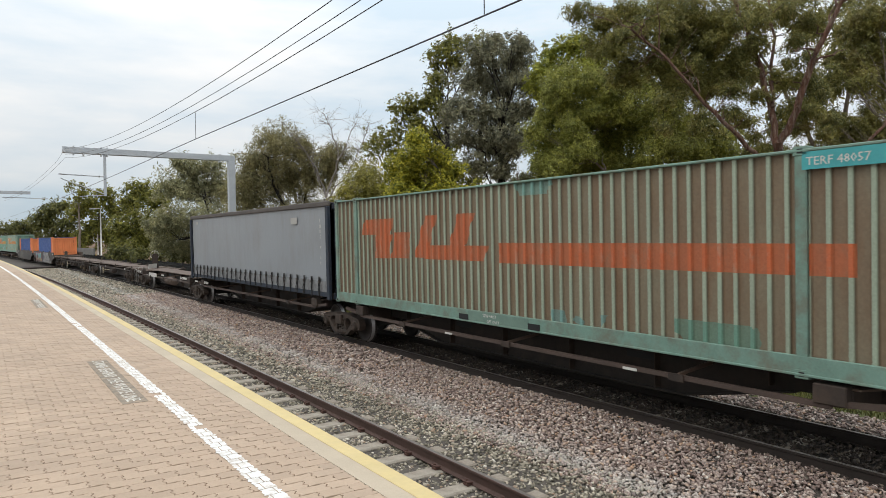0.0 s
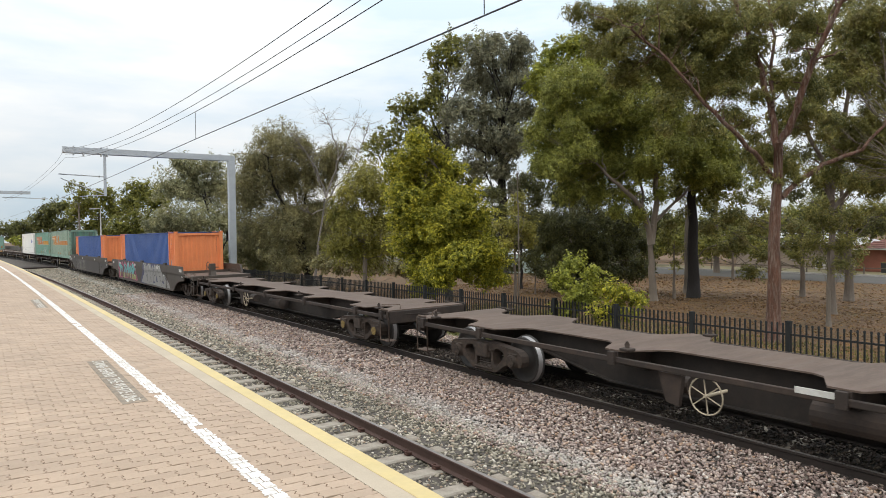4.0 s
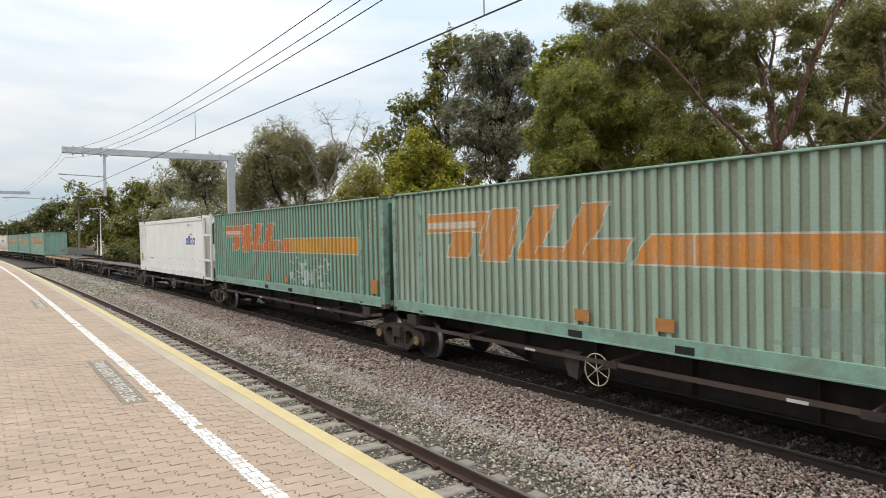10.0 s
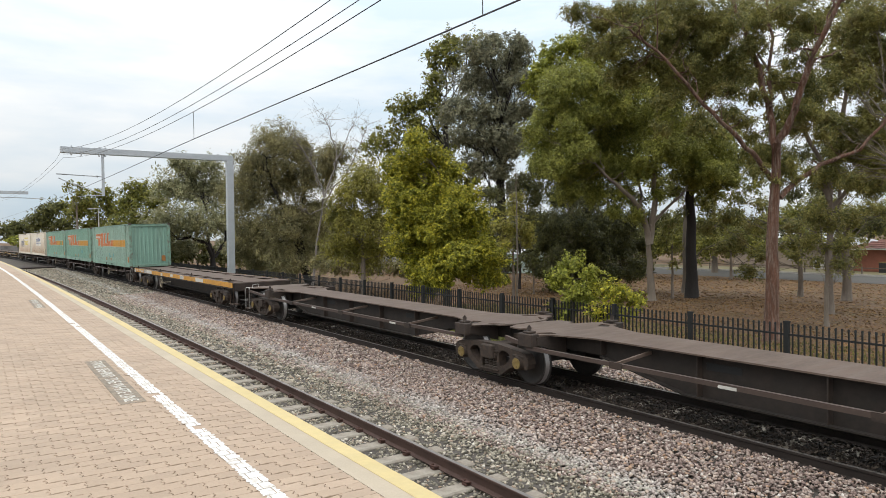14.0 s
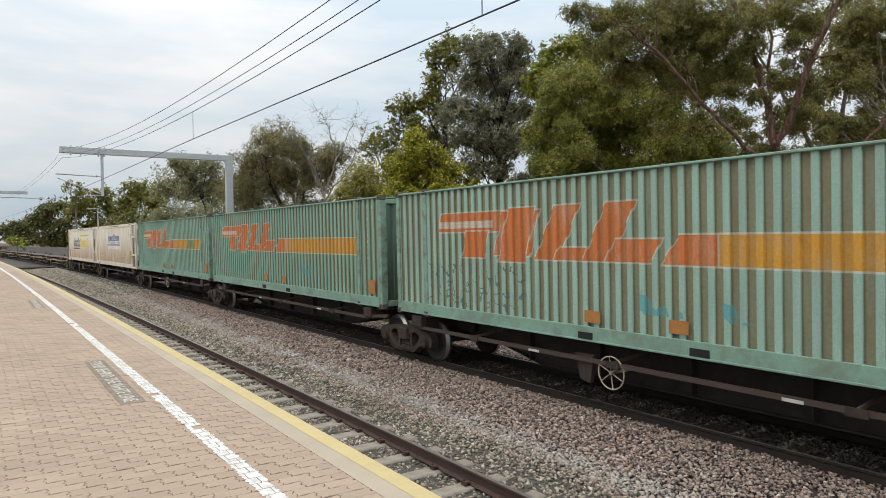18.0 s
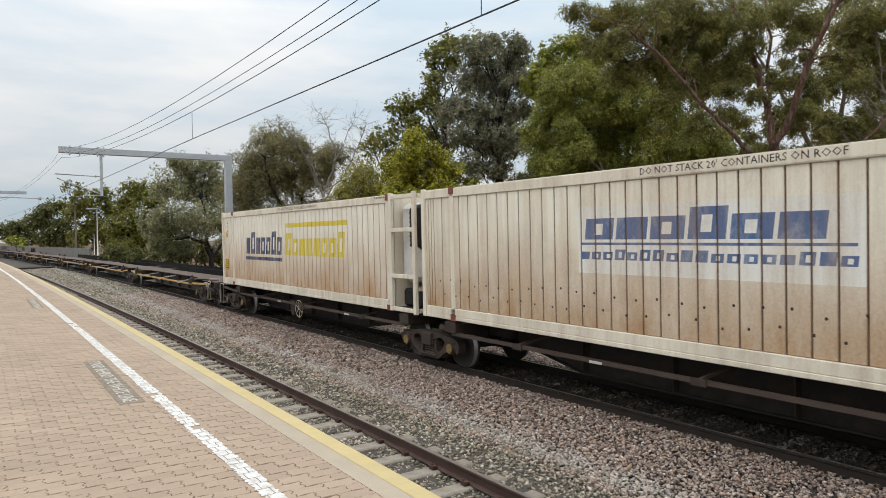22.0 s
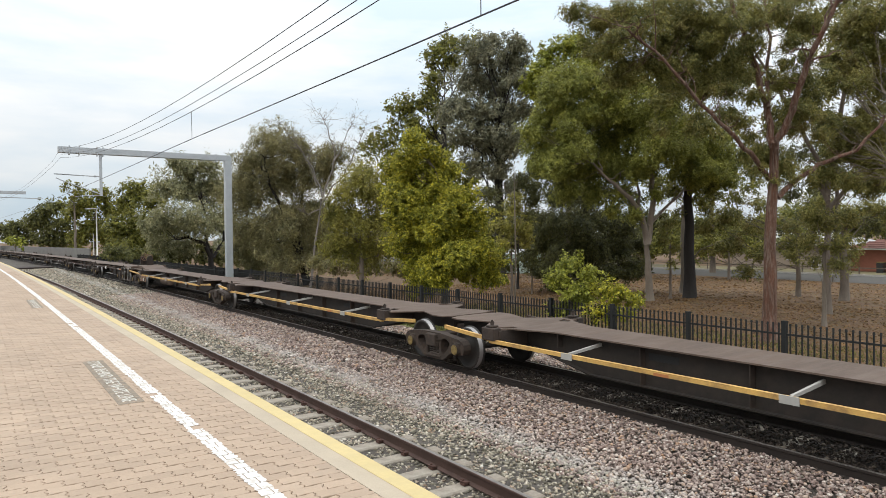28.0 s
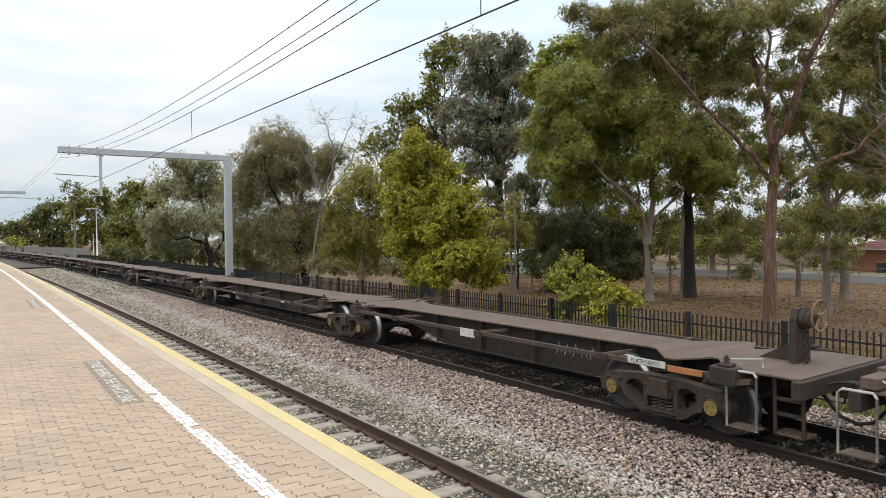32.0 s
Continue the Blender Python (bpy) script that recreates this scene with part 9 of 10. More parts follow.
tree("far_wood", "garden shrubs and small trees before the houses", (51.2, 33.2, GZ), 2.1, [(-3.1, 3.7, 2.8, 1.4, 1.2), (-1.9, 2.7, 2.4, 1.1, 0.9), (-1.7, 0.7, 2.5, 1.3, 1.0), (1.1, 0.2, 3.0, 1.6, 1.4), (0.9, -1.9, 2.3, 1.1, 1.0), (3.1, -3.3, 2.3, 1.3, 1.0), (2.4, -5.2, 2.9, 1.2, 1.0), (-4.0, 4.8, 2.0, 1.1, 1.0), (3.4, -6.4, 1.9, 0.9, 0.7)], LF_MID, M_BARK_GREY, 6.6, 0.23, 0.3, 2, 0.12, 0.45, (0, 0), "tree")
tree("dark_shrub", "low dark shrubs behind the fence bend", (18.9, 69.5, GZ), 1.1, [(-3.2, 1.2, 1.5, 0.9, 0.6), (-1.9, 1.2, 1.6, 0.9, 0.7), (-0.9, -0.4, 1.4, 0.8, 0.6), (0.8, -0.3, 1.4, 0.9, 0.7), (2.2, -1.1, 1.4, 0.9, 0.8), (3.5, -1.5, 1.1, 0.9, 0.7)], LF_DARK, M_BARK_DARK, 7.8, 0.28, 0.2, 2, 0.08, 0.45, (0, 0), "shrub")
tree("fence_shrub", "scrubby dark undergrowth behind the fence", (18.4, 35.5, GZ), 1.3, [(-1.7, 0.1, 1.7, 0.7, 0.6), (-0.8, -0.1, 1.8, 0.7, 0.5), (0.5, -0.5, 1.6, 0.8, 0.6), (2.0, -0.5, 1.4, 0.7, 0.6), (-2.3, 1.2, 1.8, 0.7, 0.5), (2.5, -1.0, 1.2, 0.6, 0.5)], LF_OLIVE, M_BARK_GREY, 5.4, 0.16, 0.2, 2, 0.05, 0.45, (0, 0), "shrub")
tree("fence_shrub", "scrubby undergrowth between the park trees", (26.6, 29.9, GZ), 1.4, [(-0.8, 1.1, 1.5, 0.6, 0.5), (-0.1, 0.3, 2.0, 0.8, 0.6), (0.2, -0.6, 1.2, 0.7, 0.6), (3.4, -2.9, 1.1, 0.7, 0.6), (3.7, -4.4, 1.5, 0.7, 0.6)], LF_SHADY, M_BARK_GREY, 5.4, 0.16, 0.2, 2, 0.05, 0.45, (0, 0), "shrub")

# bare trees
tree("bare_sapling", "thin leafless sapling behind the fence", (19.4, 22.9, GZ), 6.0, [(0.0, 0.0, 6.3, 0.5, 0.6), (0.3, -0.2, 4.6, 0.5, 0.5), (-0.2, 0.2, 5.4, 0.4, 0.5)], None, M_BARK_WHITE, r0=0.035, fork=0.5)
tree("pale_stump_tree", "pale broken gum trunk with one low limb", (35.5, 26.0, GZ), 5.0, [(1.5, -2.2, 2.8, 0.5, 0.4), (0.2, 0.1, 5.3, 0.4, 0.5)], None, M_BARK_WHITE, r0=0.26, fork=0.25)

# leaf litter and dry grass
M_LITTER = leaf_mat("fallen_leaves", (0.10, 0.05, 0.022), (0.34, 0.20, 0.085))
M_GRASS = leaf_mat("dry_grass", (0.075, 0.085, 0.025), (0.28, 0.26, 0.09))


def litter(n, x0, x1, y0, y1, size, seed):
    g = np.random.default_rng(seed)
    c = np.stack([g.uniform(x0, x1, n), g.uniform(y0, y1, n), np.zeros(n)], 1)
    c[:, 2] = -0.32 - 0.6 * np.clip((c[:, 0] - 18) / 27, 0, 1) + 0.015
    a = g.normal(0, 1, (n, 3)) * np.array([1, 1, 0.25])
    a /= np.linalg.norm(a, axis=1)[:, None]
    b = np.cross(a, np.array([0, 0, 1.0]) + g.normal(0, 0.3, (n, 3)))
    s = size * g.uniform(0.6, 1.4, (n, 1))
    return np.stack([c - a * s, c - b * s * 0.45, c + a * s, c + b * s * 0.45], 1)


def blades(n, x0, x1, y0, y1, hgt, seed, z=-0.32):
    g = np.random.default_rng(seed)
    c = np.stack([g.uniform(x0, x1, n), g.uniform(y0, y1, n), np.full(n, z)], 1)
    t = g.normal(0, 0.4, (n, 3))
    t[:, 2] = 1
    h_ = hgt * g.uniform(0.5, 1.3, (n, 1))
    d = g.normal(0, 1, (n, 3)) * np.array([1, 1, 0])
    d /= np.linalg.norm(d, axis=1)[:, None]
    w = 0.012
    return np.stack([c - d * w, c + d * w, c + t * h_ + d * w * 0.3, c + t * h_ - d * w * 0.3], 1)


tagged(part("leaf_litter", quads("leaf_litter", np.concatenate([litter(60000, 15, 34, 4, 40, 0.055, 21), litter(30000, 30, 53.5, 4, 62, 0.09, 25)]), M_LITTER), None, None), "fallen brown leaves covering the park ground", "leaf litter", kind="stuff")
tagged(part("grass", quads("grass", np.concatenate([blades(26000, 12.7, 15.6, 2.5, 32, 0.13, 22), blades(14000, 15.2, 20, 3, 26, 0.07, 23), blades(3500, 12.4, 14.6, 32, 60, 0.2, 24)]), M_GRASS), None, None), "dry straw-green grass along the picket fence", "grass", kind="stuff")

# ---- houses across the road ----
M_BRICKW = surface("red_brick_wall", (0.30, 0.115, 0.075), 0.9, vary=0.2, big=2, fine=20, bumps=0.3)
M_TILE = surface("roof_tile", (0.20, 0.085, 0.065), 0.85, vary=0.25, big=2, fine=15, bumps=0.3)
M_HWALL = surface("cream_brick_wall", (0.36, 0.29, 0.23), 0.9, vary=0.15, big=1, fine=20)
M_RENDER = surface("pale_render", (0.62, 0.60, 0.55), 0.85, vary=0.08, big=1, fine=30)
M_ROOFGREY = surface("pale_metal_roof", (0.55, 0.56, 0.56), 0.5, vary=0.1, big=1, fine=20)
M_GLASS = surface("dark_window_glass", (0.03, 0.035, 0.04), 0.08, vary=0.1, bumps=0)
M_BIN = surface("bin_plastic", (0.03, 0.03, 0.032), 0.5, vary=0.2, fine=20)
ZG = -0.9


def house(x0, x1, y0, y1, eave, ridge, wall, roof, label, windows, tiles=True):
    root = tagged(empty("house", pose(0, 0, 0)), label, "house", "houses across the road")
    ov = 0.55
    xm = (x0 + x1) / 2
    hip = (x1 - x0) / 2 * 0.8
    a, b = y0 - ov, y1 + ov
    bm = bmesh.new()
    bx(bm, x0, x1, y0, y1, ZG, eave)
    part("wall", bm, wall, root)
    vs = [(x0 - ov, a, eave), (x1 + ov, a, eave), (x1 + ov, b, eave), (x0 - ov, b, eave), (xm, a + hip, ridge), (xm, b - hip, ridge), (x0 - ov, a, eave - 0.12), (x1 + ov, a, eave - 0.12), (x1 + ov, b, eave - 0.12), (x0 - ov, b, eave - 0.12)]
    fs = [(0, 4, 5, 3), (1, 2, 5, 4), (0, 1, 4), (2, 3, 5), (0, 3, 9, 6), (3, 2, 8, 9), (2, 1, 7, 8), (1, 0, 6, 7), (6, 9, 8, 7)]
    roof_ob = part("roof", raw("roof", vs, fs, roof), None, root)
    if tiles:
        n = 9
        for i in range(n):
            s0 = i / n
            x = x0 - ov + (xm - x0 + ov) * s0
            z = eave + (ridge - eave) * s0
            bm = prism(bmesh.new(), [(x, z + 0.015), (x + 0.4, z + 0.06 + 0.4 * (ridge - eave) / (xm - x0 + ov)), (x + 0.4, z + 0.03), (x, z + 0.045)], 1, a + hip * s0 + 0.05, b - hip * s0 - 0.05)
            part("tile_course", bm, roof, roof_ob)
    part("gutter", bx(bmesh.new(), x0 - ov - 0.1, x0 - ov, a, b, eave - 0.14, eave - 0.01), M_RENDER, root, "white gutter")
    for yc, w, z0, z1 in windows:
        fr = part("window", bx(bmesh.new(), x0 - 0.04, x0 + 0.02, yc - w / 2, yc + w / 2, z0, z1), M_RENDER, root)
        part("pane", bx(bmesh.new(), x0 - 0.05, x0 - 0.042, yc - w / 2 + 0.07, yc + w / 2 - 0.07, z0 + 0.07, z1 - 0.07), M_GLASS, fr)
    return root


house(68, 78, 12, 31.4, 1.35, 2.75, M_BRICKW, M_TILE, "red brick bungalow with a tiled hip roof", [(26.5, 1.5, 0.0, 1.0), (18.0, 2.0, 0.0, 1.0)])
house(70, 80, 34, 45, 1.6, 3.3, M_HWALL, M_ROOFGREY, "pale rendered house with light metal roof", [(38.0, 1.4, 0.0, 1.0), (42.0, 1.2, 0.0, 1.0)], False)
house(64, 72, 66, 82, 1.5, 3.0, M_HWALL, M_TILE, "pale house glimpsed between the trees", [(70, 1.6, 0.0, 1.0), (77, 1.6, 0.0, 1.0)], False)
for i, y in enumerate((28.4, 27.6)):
    root = tagged(empty("wheelie_bin", pose(67.0, y, ZG)), "black wheelie bin beside the brick house", "bin", "wheelie bins")
    part("body", prism(bmesh.new(), [(-0.24, 0.05), (0.24, 0.05), (0.29, 0.95), (-0.29, 0.95)], 1, -0.27, 0.27), M_BIN, root)
    part("lid", bx(bmesh.new(), -0.32, 0.32, -0.3, 0.3, 0.96, 1.04, bev=0.02), M_BIN if i else M_CAP, root)
ac = tagged(empty("air_conditioner", pose(69.6, 35.4, ZG)), "white outdoor air-conditioning unit by a wall", "air conditioner")
part("casing", bx(bmesh.new(), -0.2, 0.2, -0.5, 0.5, 0.1, 0.95, bev=0.03), M_RENDER, ac)
part("fan_grille", lathe(bmesh.new(), [(-0.215, 0.3), (-0.205, 0.32)], 0, 18), M_BIN, ac, "", pose(0, 0.08, 0.52))
shed = tagged(empty("garden_shed", pose(46.5, 54.5, -0.92)), "pale green metal garden shed", "shed")
M_SHED = surface("pale_green_sheet", (0.45, 0.55, 0.50), 0.6, vary=0.1, big=1, fine=20)
part("wall", bx(bmesh.new(), -1.5, 1.5, -2.2, 2.2, 0, 1.95), M_SHED, shed)
part("roof", prism(bmesh.new(), [(-1.7, 1.96), (0, 2.4), (1.7, 1.96)], 1, -2.4, 2.4), M_ROOFGREY, shed)

# low roadside rail and kerb
rail_r = tagged(empty("post_and_rail_fence", pose(0, 0, 0)), "low grey post and rail fence at the verge", "fence")
for i in range(0, 30):
    y = 4 + 2.5 * i
    part("post", bx(bmesh.new(), 64.5 + bend(y) - 0.05, 64.5 + bend(y) + 0.05, y - 0.05, y + 0.05, -0.9, -0.2), M_BARK_GREY, rail_r)
for i in range(0, 29):
    y = 4 + 2.5 * i
    part("rail", bx(bmesh.new(), 64.5 + bend(y) - 0.03, 64.5 + bend(y) + 0.03, y + 0.05, y + 2.45, -0.36, -0.28), M_BARK_GREY, rail_r)
tagged(part("kerb", strip("kerb", 62.4, 62.56, -0.95, -0.76, [y for y in YS if y < 140], M_CONC), None, None), "concrete kerb along the road", "kerb", kind="structure")

# ---- down the line ----
lamp = tagged(empty("street_lamp", pose(18.1, 141.5, -0.3)), "tall white lamp post with flat double arm", "lamp")
part("pole", tube(bmesh.new(), [(0, 0, 0), (0, 0, 4.5), (0, 0, 9.1)], [0.14, 0.11, 0.08], 10), M_RENDER, lamp)
part("arm", bx(bmesh.new(), -1.6, 0.25, -0.05, 0.05, 9.05, 9.15), M_RENDER, lamp)
part("lamp_head", bx(bmesh.new(), -1.9, -0.9, -0.15, 0.15, 8.98, 9.1, bev=0.03), M_GALV, lamp)
part("lower_pole", tube(bmesh.new(), [(-0.55, 0, 0), (-0.55, 0, 4.4)], 0.07, 8), M_RENDER, lamp)
cab = tagged(empty("signal_cabinet", pose(16.2, 140, -0.3)), "small pale trackside cabinet", "cabinet")
part("body", bx(bmesh.new(), -0.4, 0.4, -0.4, 0.4, 0, 1.4, bev=0.02), M_ROOFGREY, cab)
part("door", bx(bmesh.new(), -0.34, 0.34, -0.43, -0.402, 0.1, 1.3, bev=0.01), M_ROOFGREY, cab)
M_RAMP = surface("weathered_ramp_concrete", (0.17, 0.16, 0.15), 0.95, vary=0.25, big=0.8, fine=20)
ramp_wall = strip("ramp_wall", 15.6, 15.9, -0.4, 1.75, [y for y in YS if 105 < y < 260], M_RAMP)
tagged(part("ramp_wall", ramp_wall, None, None), "grey concrete ramp wall beyond the freight track", "wall", kind="structure")
xing = tagged(empty("track_crossing", pose(0, 0, 0)), "dark pedestrian crossing panels across the near track", "crossing")
for i, (x0, x1) in enumerate(((2.6, 3.38), (3.52, 4.97), (5.12, 6.6), (6.62, 8.8))):
    part("crossing_panel", bx(bmesh.new(), x0 + bend(90), x1 + bend(90), 87.5, 91.5, -0.2, 0.012, bev=0.01), M_STEEL, xing)
for y, x in ((150, 13), (128, 12.6), (116, 13.4)):
    b_ = tagged(empty("yellow_bollard", pose(x + bend(y) + 4, y, -0.32)), "short yellow bollard at the line side", "bollard", "bollards")
    part("post", tube(bmesh.new(), [(0, 0, 0), (0, 0, 1.1)], 0.07, 8), M_CAUT, b_)

# ---- sleepers, ballast stones, pavers ----
M_CLIP = surface("rail_clip_rust", (0.075, 0.036, 0.027), 0.85, vary=0.35, big=6, fine=40)
track_sl = tagged(empty("sleepers", pose(0, 0, 0)), "weathered concrete sleepers with rusty rail clips", "sleepers", kind="structure")


def sleeper_mesh():
    bm = bx(bmesh.new(), -1.3, 1.3, -0.125, 0.125, -0.36, -0.168, bev=0.02)
    me = bpy.data.meshes.new("sleeper")
    bm.to_mesh(me)
    bm.free()
    me.materials.append(M_SLEEPER)
    bm = bmesh.new()
    for s in (-1, 1):
        bx(bm, s * 0.1 - 0.045, s * 0.1 + 0.045, -0.05, 0.05, -0.168, -0.125, bev=0.012)
        tube(bm, [(s * 0.07, -0.06, -0.12), (s * 0.13, -0.05, -0.115), (s * 0.14, 0.05, -0.115), (s * 0.07, 0.06, -0.12)], 0.012, 5)
    c = bpy.data.meshes.new("rail_clip")
    bm.to_mesh(c)
    bm.free()
    c.materials.append(M_CLIP)
    return me, c


SL, CLIP = sleeper_mesh()
for i in range(-4, 90):
    y = 0.35 + 0.72 * i
    o = part("sleeper", SL, None, track_sl, "", pose(X_NEAR + bend(y), y, 0))
    for s in (-0.8, 0.8):
        if i < 60:
            part("rail_clip", CLIP, None, o, "", pose(s, 0, 0))
    if i < 60:
        part("sleeper", SL, None, track_sl, "", pose(X_FAR + bend(y), y, -0.012))


def stones(name, n, x0, x1, y0, y1, size, zf, material, seed, label):
    """Broken stones, each a small lopsided octahedron, strewn over a strip of the bed."""
    g = np.random.default_rng(seed)
    base = np.array([(1, 0, 0), (-1, 0, 0), (0, 1, 0), (0, -1, 0), (0, 0, 1), (0, 0, -1)], float)
    tri = np.array([(0, 2, 4), (2, 1, 4), (1, 3, 4), (3, 0, 4), (2, 0, 5), (1, 2, 5), (3, 1, 5), (0, 3, 5)])
    x, y = g.uniform(x0, x1, n), y0 + (y1 - y0) * g.random(n)
    if name == "ballast" and x0 < 3 and y1 < 43:
        off = np.abs((y - 0.35 + 0.36) % 0.72 - 0.36)
        keep = ~((off < 0.11) & (np.abs(x - X_NEAR) < 1.28)) | (g.random(n) < 0.06)
        x, y = x[keep], y[keep]
        n = len(x)
    s = size * g.uniform(0.55, 1.25, n)
    v = np.repeat(base[None], n, 0) * g.uniform(0.6, 1.15, (n, 6, 1)) + g.normal(0, 0.22, (n, 6, 3))
    v *= np.array([1.1, 0.95, 0.62])
    a = g.uniform(0, 6.283, n)
    ca, sa = np.cos(a)[:, None], np.sin(a)[:, None]
    v = np.stack([v[:, :, 0] * ca - v[:, :, 1] * sa, v[:, :, 0] * sa + v[:, :, 1] * ca, v[:, :, 2]], 2) * (s / 2)[:, None, None]
    ax = g.normal(0, 0.5, n)
    v = np.stack([v[:, :, 0], v[:, :, 1] * np.cos(ax)[:, None] - v[:, :, 2] * np.sin(ax)[:, None], v[:, :, 1] * np.sin(ax)[:, None] + v[:, :, 2] * np.cos(ax)[:, None]], 2)
    bend_y = np.where(np.abs(y) < 170, -K_CURVE * y * y, 0)
    v += np.stack([x + bend_y, y, zf(x, g.random(n))], 1)[:, None, :]
    f = (tri[None] + (np.arange(n) * 6)[:, None, None]).reshape(-1, 3)
    me = bpy.data.meshes.new(name)
    me.vertices.add(6 * n)
    me.vertices.foreach_set("co", v.astype(np.float32).ravel())
    me.loops.add(24 * n)
    me.loops.foreach_set("vertex_index", f.astype(np.int32).ravel())
    me.polygons.add(8 * n)
    me.polygons.foreach_set("loop_start", np.arange(0, 24 * n, 3, dtype=np.int32))
    me.materials.append(material)
    me.update(calc_edges=True)
    return tagged(part(name, me, None, None), label, "ballast", kind="stuff")


def stone_mat(name, stops, dust=None):
    m, nt, b = base_mat(name, 0.9)
    g = nt.nodes.new("ShaderNodeNewGeometry").outputs["Random Per Island"]
    c = ramp(nt, g, stops)
    c = mixc(nt, 0.45, c, ramp(nt, noise_of(nt, 0.5, 4, 0.6), [(0.3, (0.55, 0.52, 0.5)), (0.7, (1.0, 0.97, 0.93))]), "MULTIPLY")
    if dust:
        sp = nt.nodes.new("ShaderNodeSeparateXYZ")
        nt.links.new(nt.nodes.new("ShaderNodeTexCoord").outputs["Object"], sp.inputs[0])
        d = mth(nt, "SUBTRACT", 1.0, mth(nt, "MULTIPLY", mth(nt, "ABSOLUTE", mth(nt, "SUBTRACT", sp.outputs["X"], 6.75)), 2.2), clamp=True)
        d = mth(nt, "MULTIPLY", d, ramp(nt, noise_of(nt, 0.9, 5, 0.7), [(0.35, (0, 0, 0)), (0.65, (0.75,) * 3)]))
        c = mixc(nt, d, c, (0.56, 0.54, 0.50))
    nt.links.new(c, b.inputs["Base Color"])
    return m


M_ST_NEAR = stone_mat("stone_grey_green", [(0, (0.10, 0.09, 0.07)), (0.3, (0.25, 0.225, 0.17)), (0.55, (0.37, 0.335, 0.26)), (0.78, (0.52, 0.465, 0.37)), (0.9, (0.36, 0.25, 0.17)), (1, (0.74, 0.70, 0.62))], True)
M_ST_FAR = stone_mat("stone_pinkish", [(0, (0.13, 0.09, 0.078)), (0.25, (0.27, 0.197, 0.17)), (0.5, (0.385, 0.30, 0.258)), (0.75, (0.50, 0.42, 0.37)), (0.9, (0.41, 0.255, 0.16)), (1, (0.70, 0.65, 0.59))], True)
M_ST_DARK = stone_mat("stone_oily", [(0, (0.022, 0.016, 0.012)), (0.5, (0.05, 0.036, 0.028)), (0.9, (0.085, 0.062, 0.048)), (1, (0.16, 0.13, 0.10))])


def zmid(x, r):
    crown = np.interp(x, [2.5, 3.55, 5.15, 5.9, 7.4, 8.6, 10.9, 11.6, 12.6], [-0.25, -0.245, -0.22, -0.225, -0.19, -0.165, -0.165, -0.22, -0.32])
    return crown + r * 0.045 - 0.008


stones("ballast", 25000, 2.75, 6.75, 2.5, 14, 0.07, zmid, M_ST_NEAR, 1, "grey-green broken ballast stone around the near track")
stones("ballast", 21000, 6.2, 8.91, 2.0, 14, 0.074, zmid, M_ST_FAR, 2, "pinkish broken ballast stone between the tracks")
stones("ballast", 26000, 2.75, 6.75, 14, 42, 0.095, zmid, M_ST_NEAR, 3, "grey-green broken ballast stone around the near track")
stones("ballast", 22000, 6.2, 8.91, 14, 42, 0.1, zmid, M_ST_FAR, 4, "pinkish broken ballast stone between the tracks")
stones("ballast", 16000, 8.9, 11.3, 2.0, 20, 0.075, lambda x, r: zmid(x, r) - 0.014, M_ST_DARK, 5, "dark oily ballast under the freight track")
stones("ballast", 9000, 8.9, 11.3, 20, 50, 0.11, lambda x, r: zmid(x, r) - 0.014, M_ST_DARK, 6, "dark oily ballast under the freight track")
stones("ballast", 9000, 11.2, 12.7, 2.0, 30, 0.09, zmid, M_ST_FAR, 7, "pale ballast shoulder towards the fence")
stones("ballast", 16000, 2.75, 9.0, 42, 90, 0.16, zmid, M_ST_NEAR, 8, "grey ballast farther along the line")

# interlocking pavers: rows across the platform, zigzag ends
PL, PH, GAP = 0.2235, 0.125, 0.0065


def paver_shape():
    zig = [(0.0, 0.0), (0.012, 0.03), (-0.012, 0.0625), (0.012, 0.095), (0.0, 0.125)]
    wav = [(0.056, 0.007), (0.112, 0.0), (0.168, -0.007)]
    g = GAP / 2
    pts = [(x + g, y) for x, y in zig[::-1]] + [(x, y + g) for x, y in wav] + [(PL + x - g, y) for x, y in zig] + [(x, PH + y - g) for x, y in wav[::-1]]
    pts = [(min(max(x, -0.02), PL + 0.02), min(max(y, g - 0.006), PH - g + 0.006)) for x, y in pts]
    n = len(pts)
    cx, cy = PL / 2, PH / 2
    top = [(cx + (x - cx) * 0.985, cy + (y - cy) * 0.97, 0.0) for x, y in pts]
    low = [(x, y, -0.004) for x, y in pts]
    bot = [(x, y, -0.012) for x, y in pts]
    vs = top + low + bot
    fs = [tuple(range(n))] + [(i, n + i, n + (i + 1) % n, (i + 1) % n) for i in range(n)] + [(n + i, 2 * n + i, 2 * n + (i + 1) % n, n + (i + 1) % n) for i in range(n)]
    return vs, fs


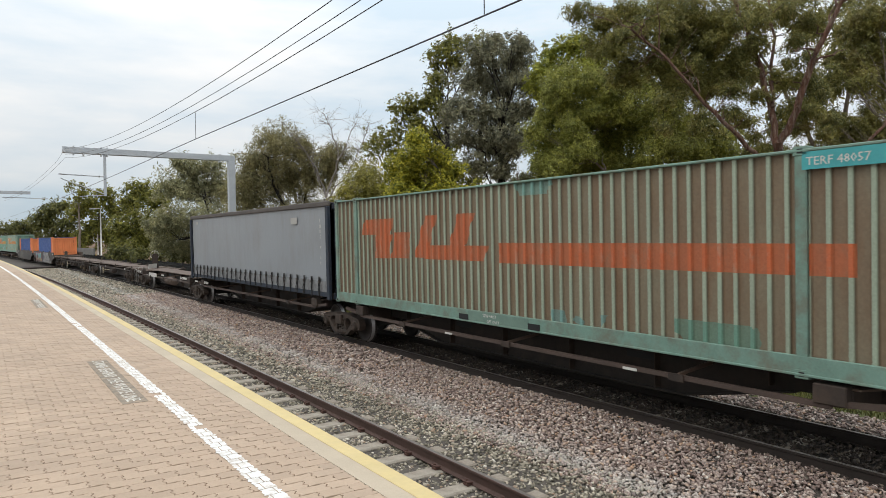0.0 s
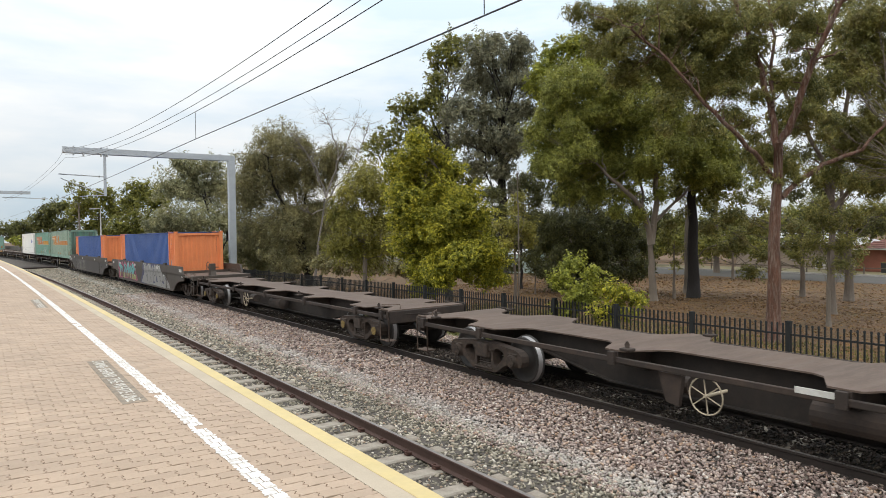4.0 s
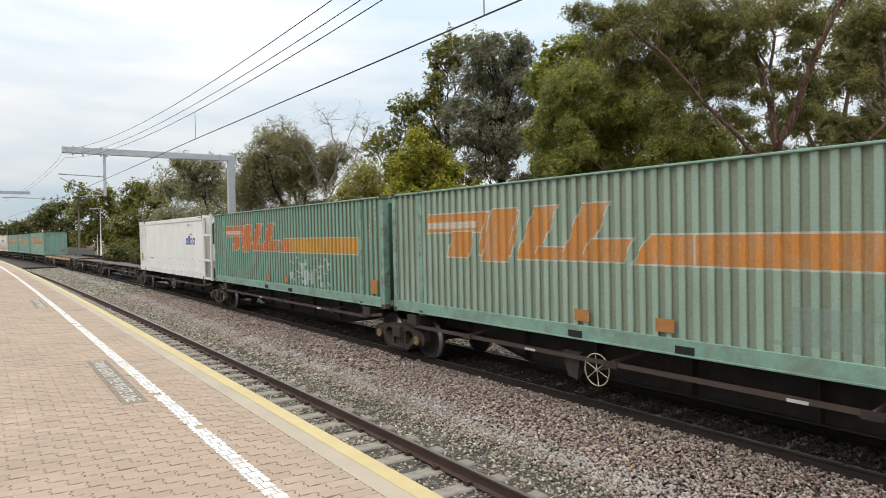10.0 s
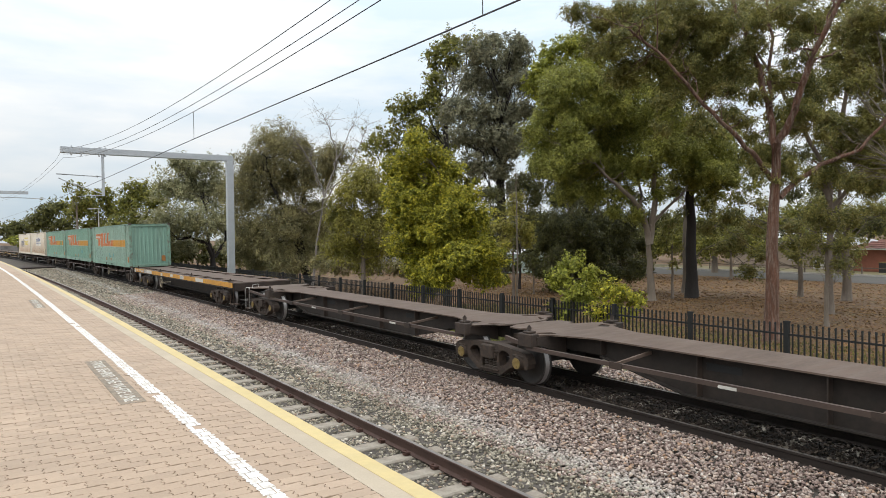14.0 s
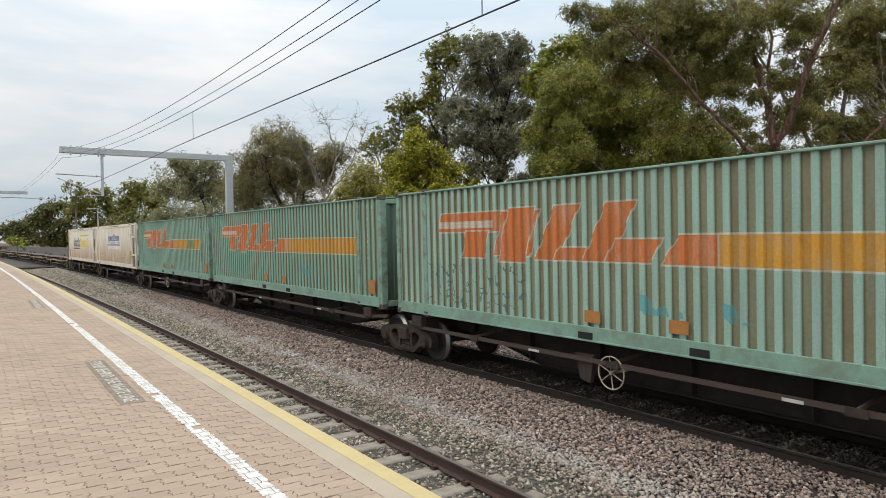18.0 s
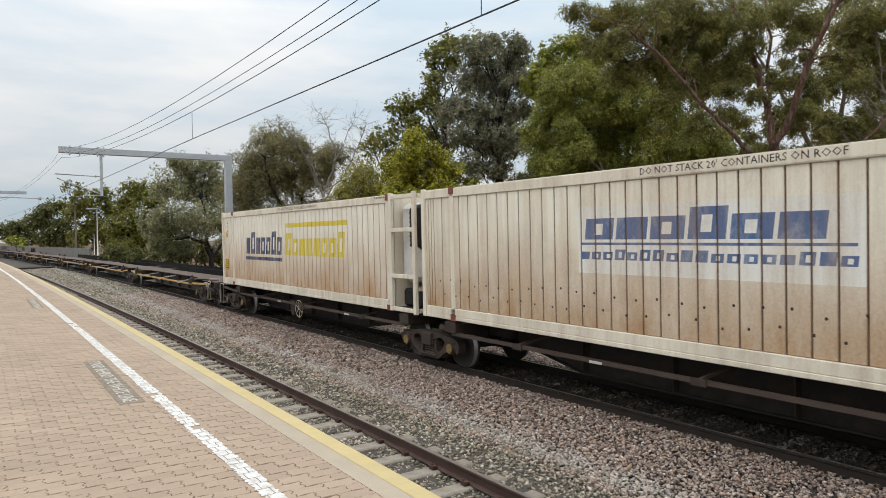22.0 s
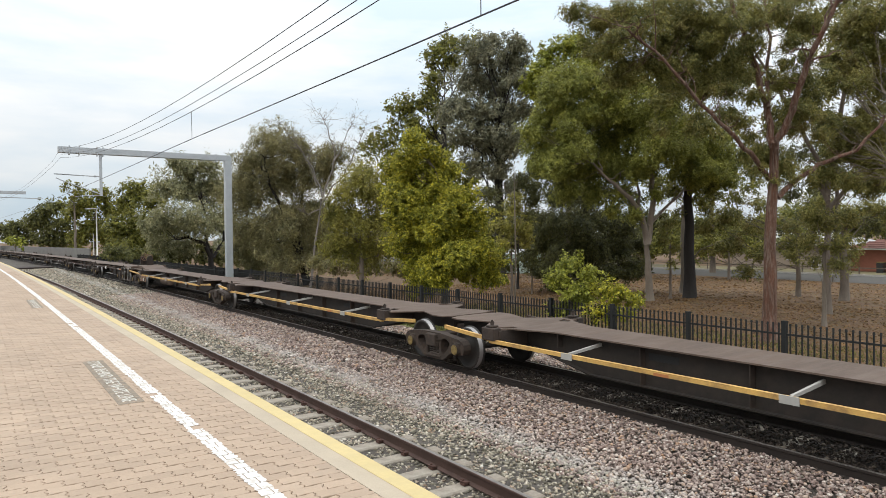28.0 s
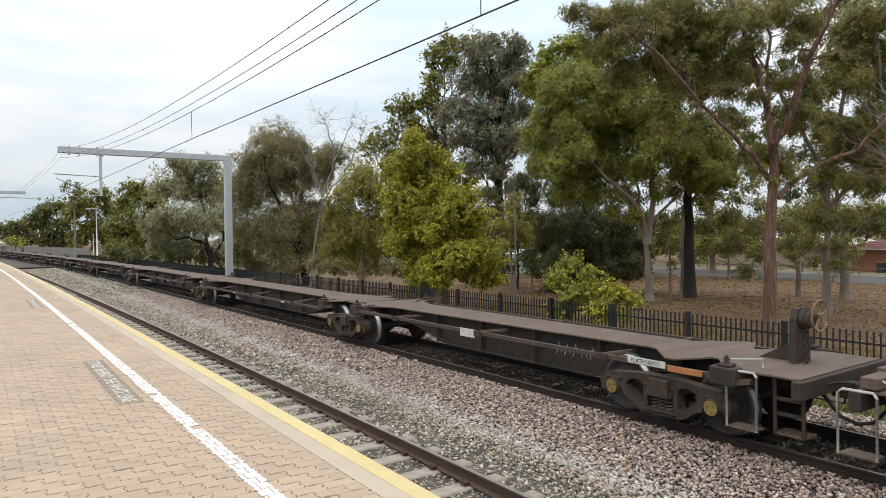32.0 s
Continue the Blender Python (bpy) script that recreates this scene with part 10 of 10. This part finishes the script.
PV, PF = paver_shape()
PAVER = raw("paver", PV, PF, M_PAVER)
PAVER.flip_normals()
pv_v, pv_f, pv_n = [], [], 0
cols = int((X_EDGE - 0.292 + 0.75) / PL)
for j in range(0, 330):
    y = 3.2 + j * PH
    for i in range(cols + 1):
        x = X_EDGE - 0.295 - PL * (i + 1 + (0.5 if j % 2 else 0.0)) + bend(y)
        tilt = rng.normal(0, 0.0012)
        if 11 <= j < 53 and i < 7:
            part("paver", PAVER, None, plat, "", pose(x, y, Z_PLAT + tilt))
        else:
            pv_v += [(x + a, y + b, Z_PLAT + tilt + c) for a, b, c in PV]
            pv_f += [tuple(k + pv_n for k in f[::-1]) for f in PF]
            pv_n += len(PV)
    if j % 2:
        x = X_EDGE - 0.295 - PL * 0.5 + bend(y)
        half = [(a * 0.5, b, c) for a, b, c in PV]
        pv_v += [(x + a, y + b, Z_PLAT + c) for a, b, c in half]
        pv_f += [tuple(k + pv_n for k in f[::-1]) for f in PF]
        pv_n += len(PV)
tagged(part("pavers", raw("pavers", pv_v, pv_f, M_PAVER_FAR), None, plat), kind="stuff")
far_plat = part("platform_far_paving", grid_sheet("platform_far_paving", [-14, X_EDGE - 0.3], [y for y in YS if y > 40], lambda x, y: Z_PLAT, M_PAVER_FAR), None, None)
tagged(far_plat, "clay paving on the distant part of the platform", "paving", kind="structure")

# stencilled warnings on dark patches
M_PATCH = surface("dark_stencil_patch", (0.20, 0.165, 0.125), 0.9, vary=0.25, big=4, fine=40, dirt=(0.40, 0.30, 0.22), dirt_amt=0.95)
M_STENCIL = surface("white_stencil", (0.58, 0.56, 0.51), 0.7, vary=0.2, big=6, fine=40, dirt=(0.34, 0.27, 0.2), dirt_amt=0.8)
for y1, y0 in ((10.6, 7.6), (22.8, 19.8)):
    yc = (y0 + y1) / 2
    sign = tagged(part("platform_warning", bx(bmesh.new(), -0.125, 0.125, -1.5, 1.5, 0.001, 0.004), M_PATCH, None, "", pose(1.285 + bend(yc), yc, Z_PLAT)),
                  "worn dark patch stencilled with a white platform warning", "floor sign", "platform warnings")
    words("lettering", "STAND BEHIND THE WHITE LINE", 0.205, M_STENCIL, sign, pose(-0.07, 1.46, 0.0045, 0, 0, -90) @ Matrix.Diagonal((0.94, 1, 1, 1)), "white stencilled words", 0.001)


# ---- movement ----
def motions():
    times = [i * 1.0 for i in range(33)]
    for ob, u, half in RIDERS:
        walk(ob, [(t, on_line(u, half, t)) for t in times])
    for ob, u, dy in SPINNERS:
        rows = []
        for f in range(0, 32 * FPS + 1):
            t = f / FPS
            y = u - travelled(t)
            if 2.5 < y < 24:
                rows.append((t, pose(0, dy, WR, math.degrees(travelled(t) / WR) % 360)))
        if rows:
            first, last = rows[0], rows[-1]
            rows = ([(0, first[1])] if first[0] > 0.2 else []) + rows + ([(32, last[1])] if last[0] < 31.8 else [])
            walk(ob, rows)


motions()
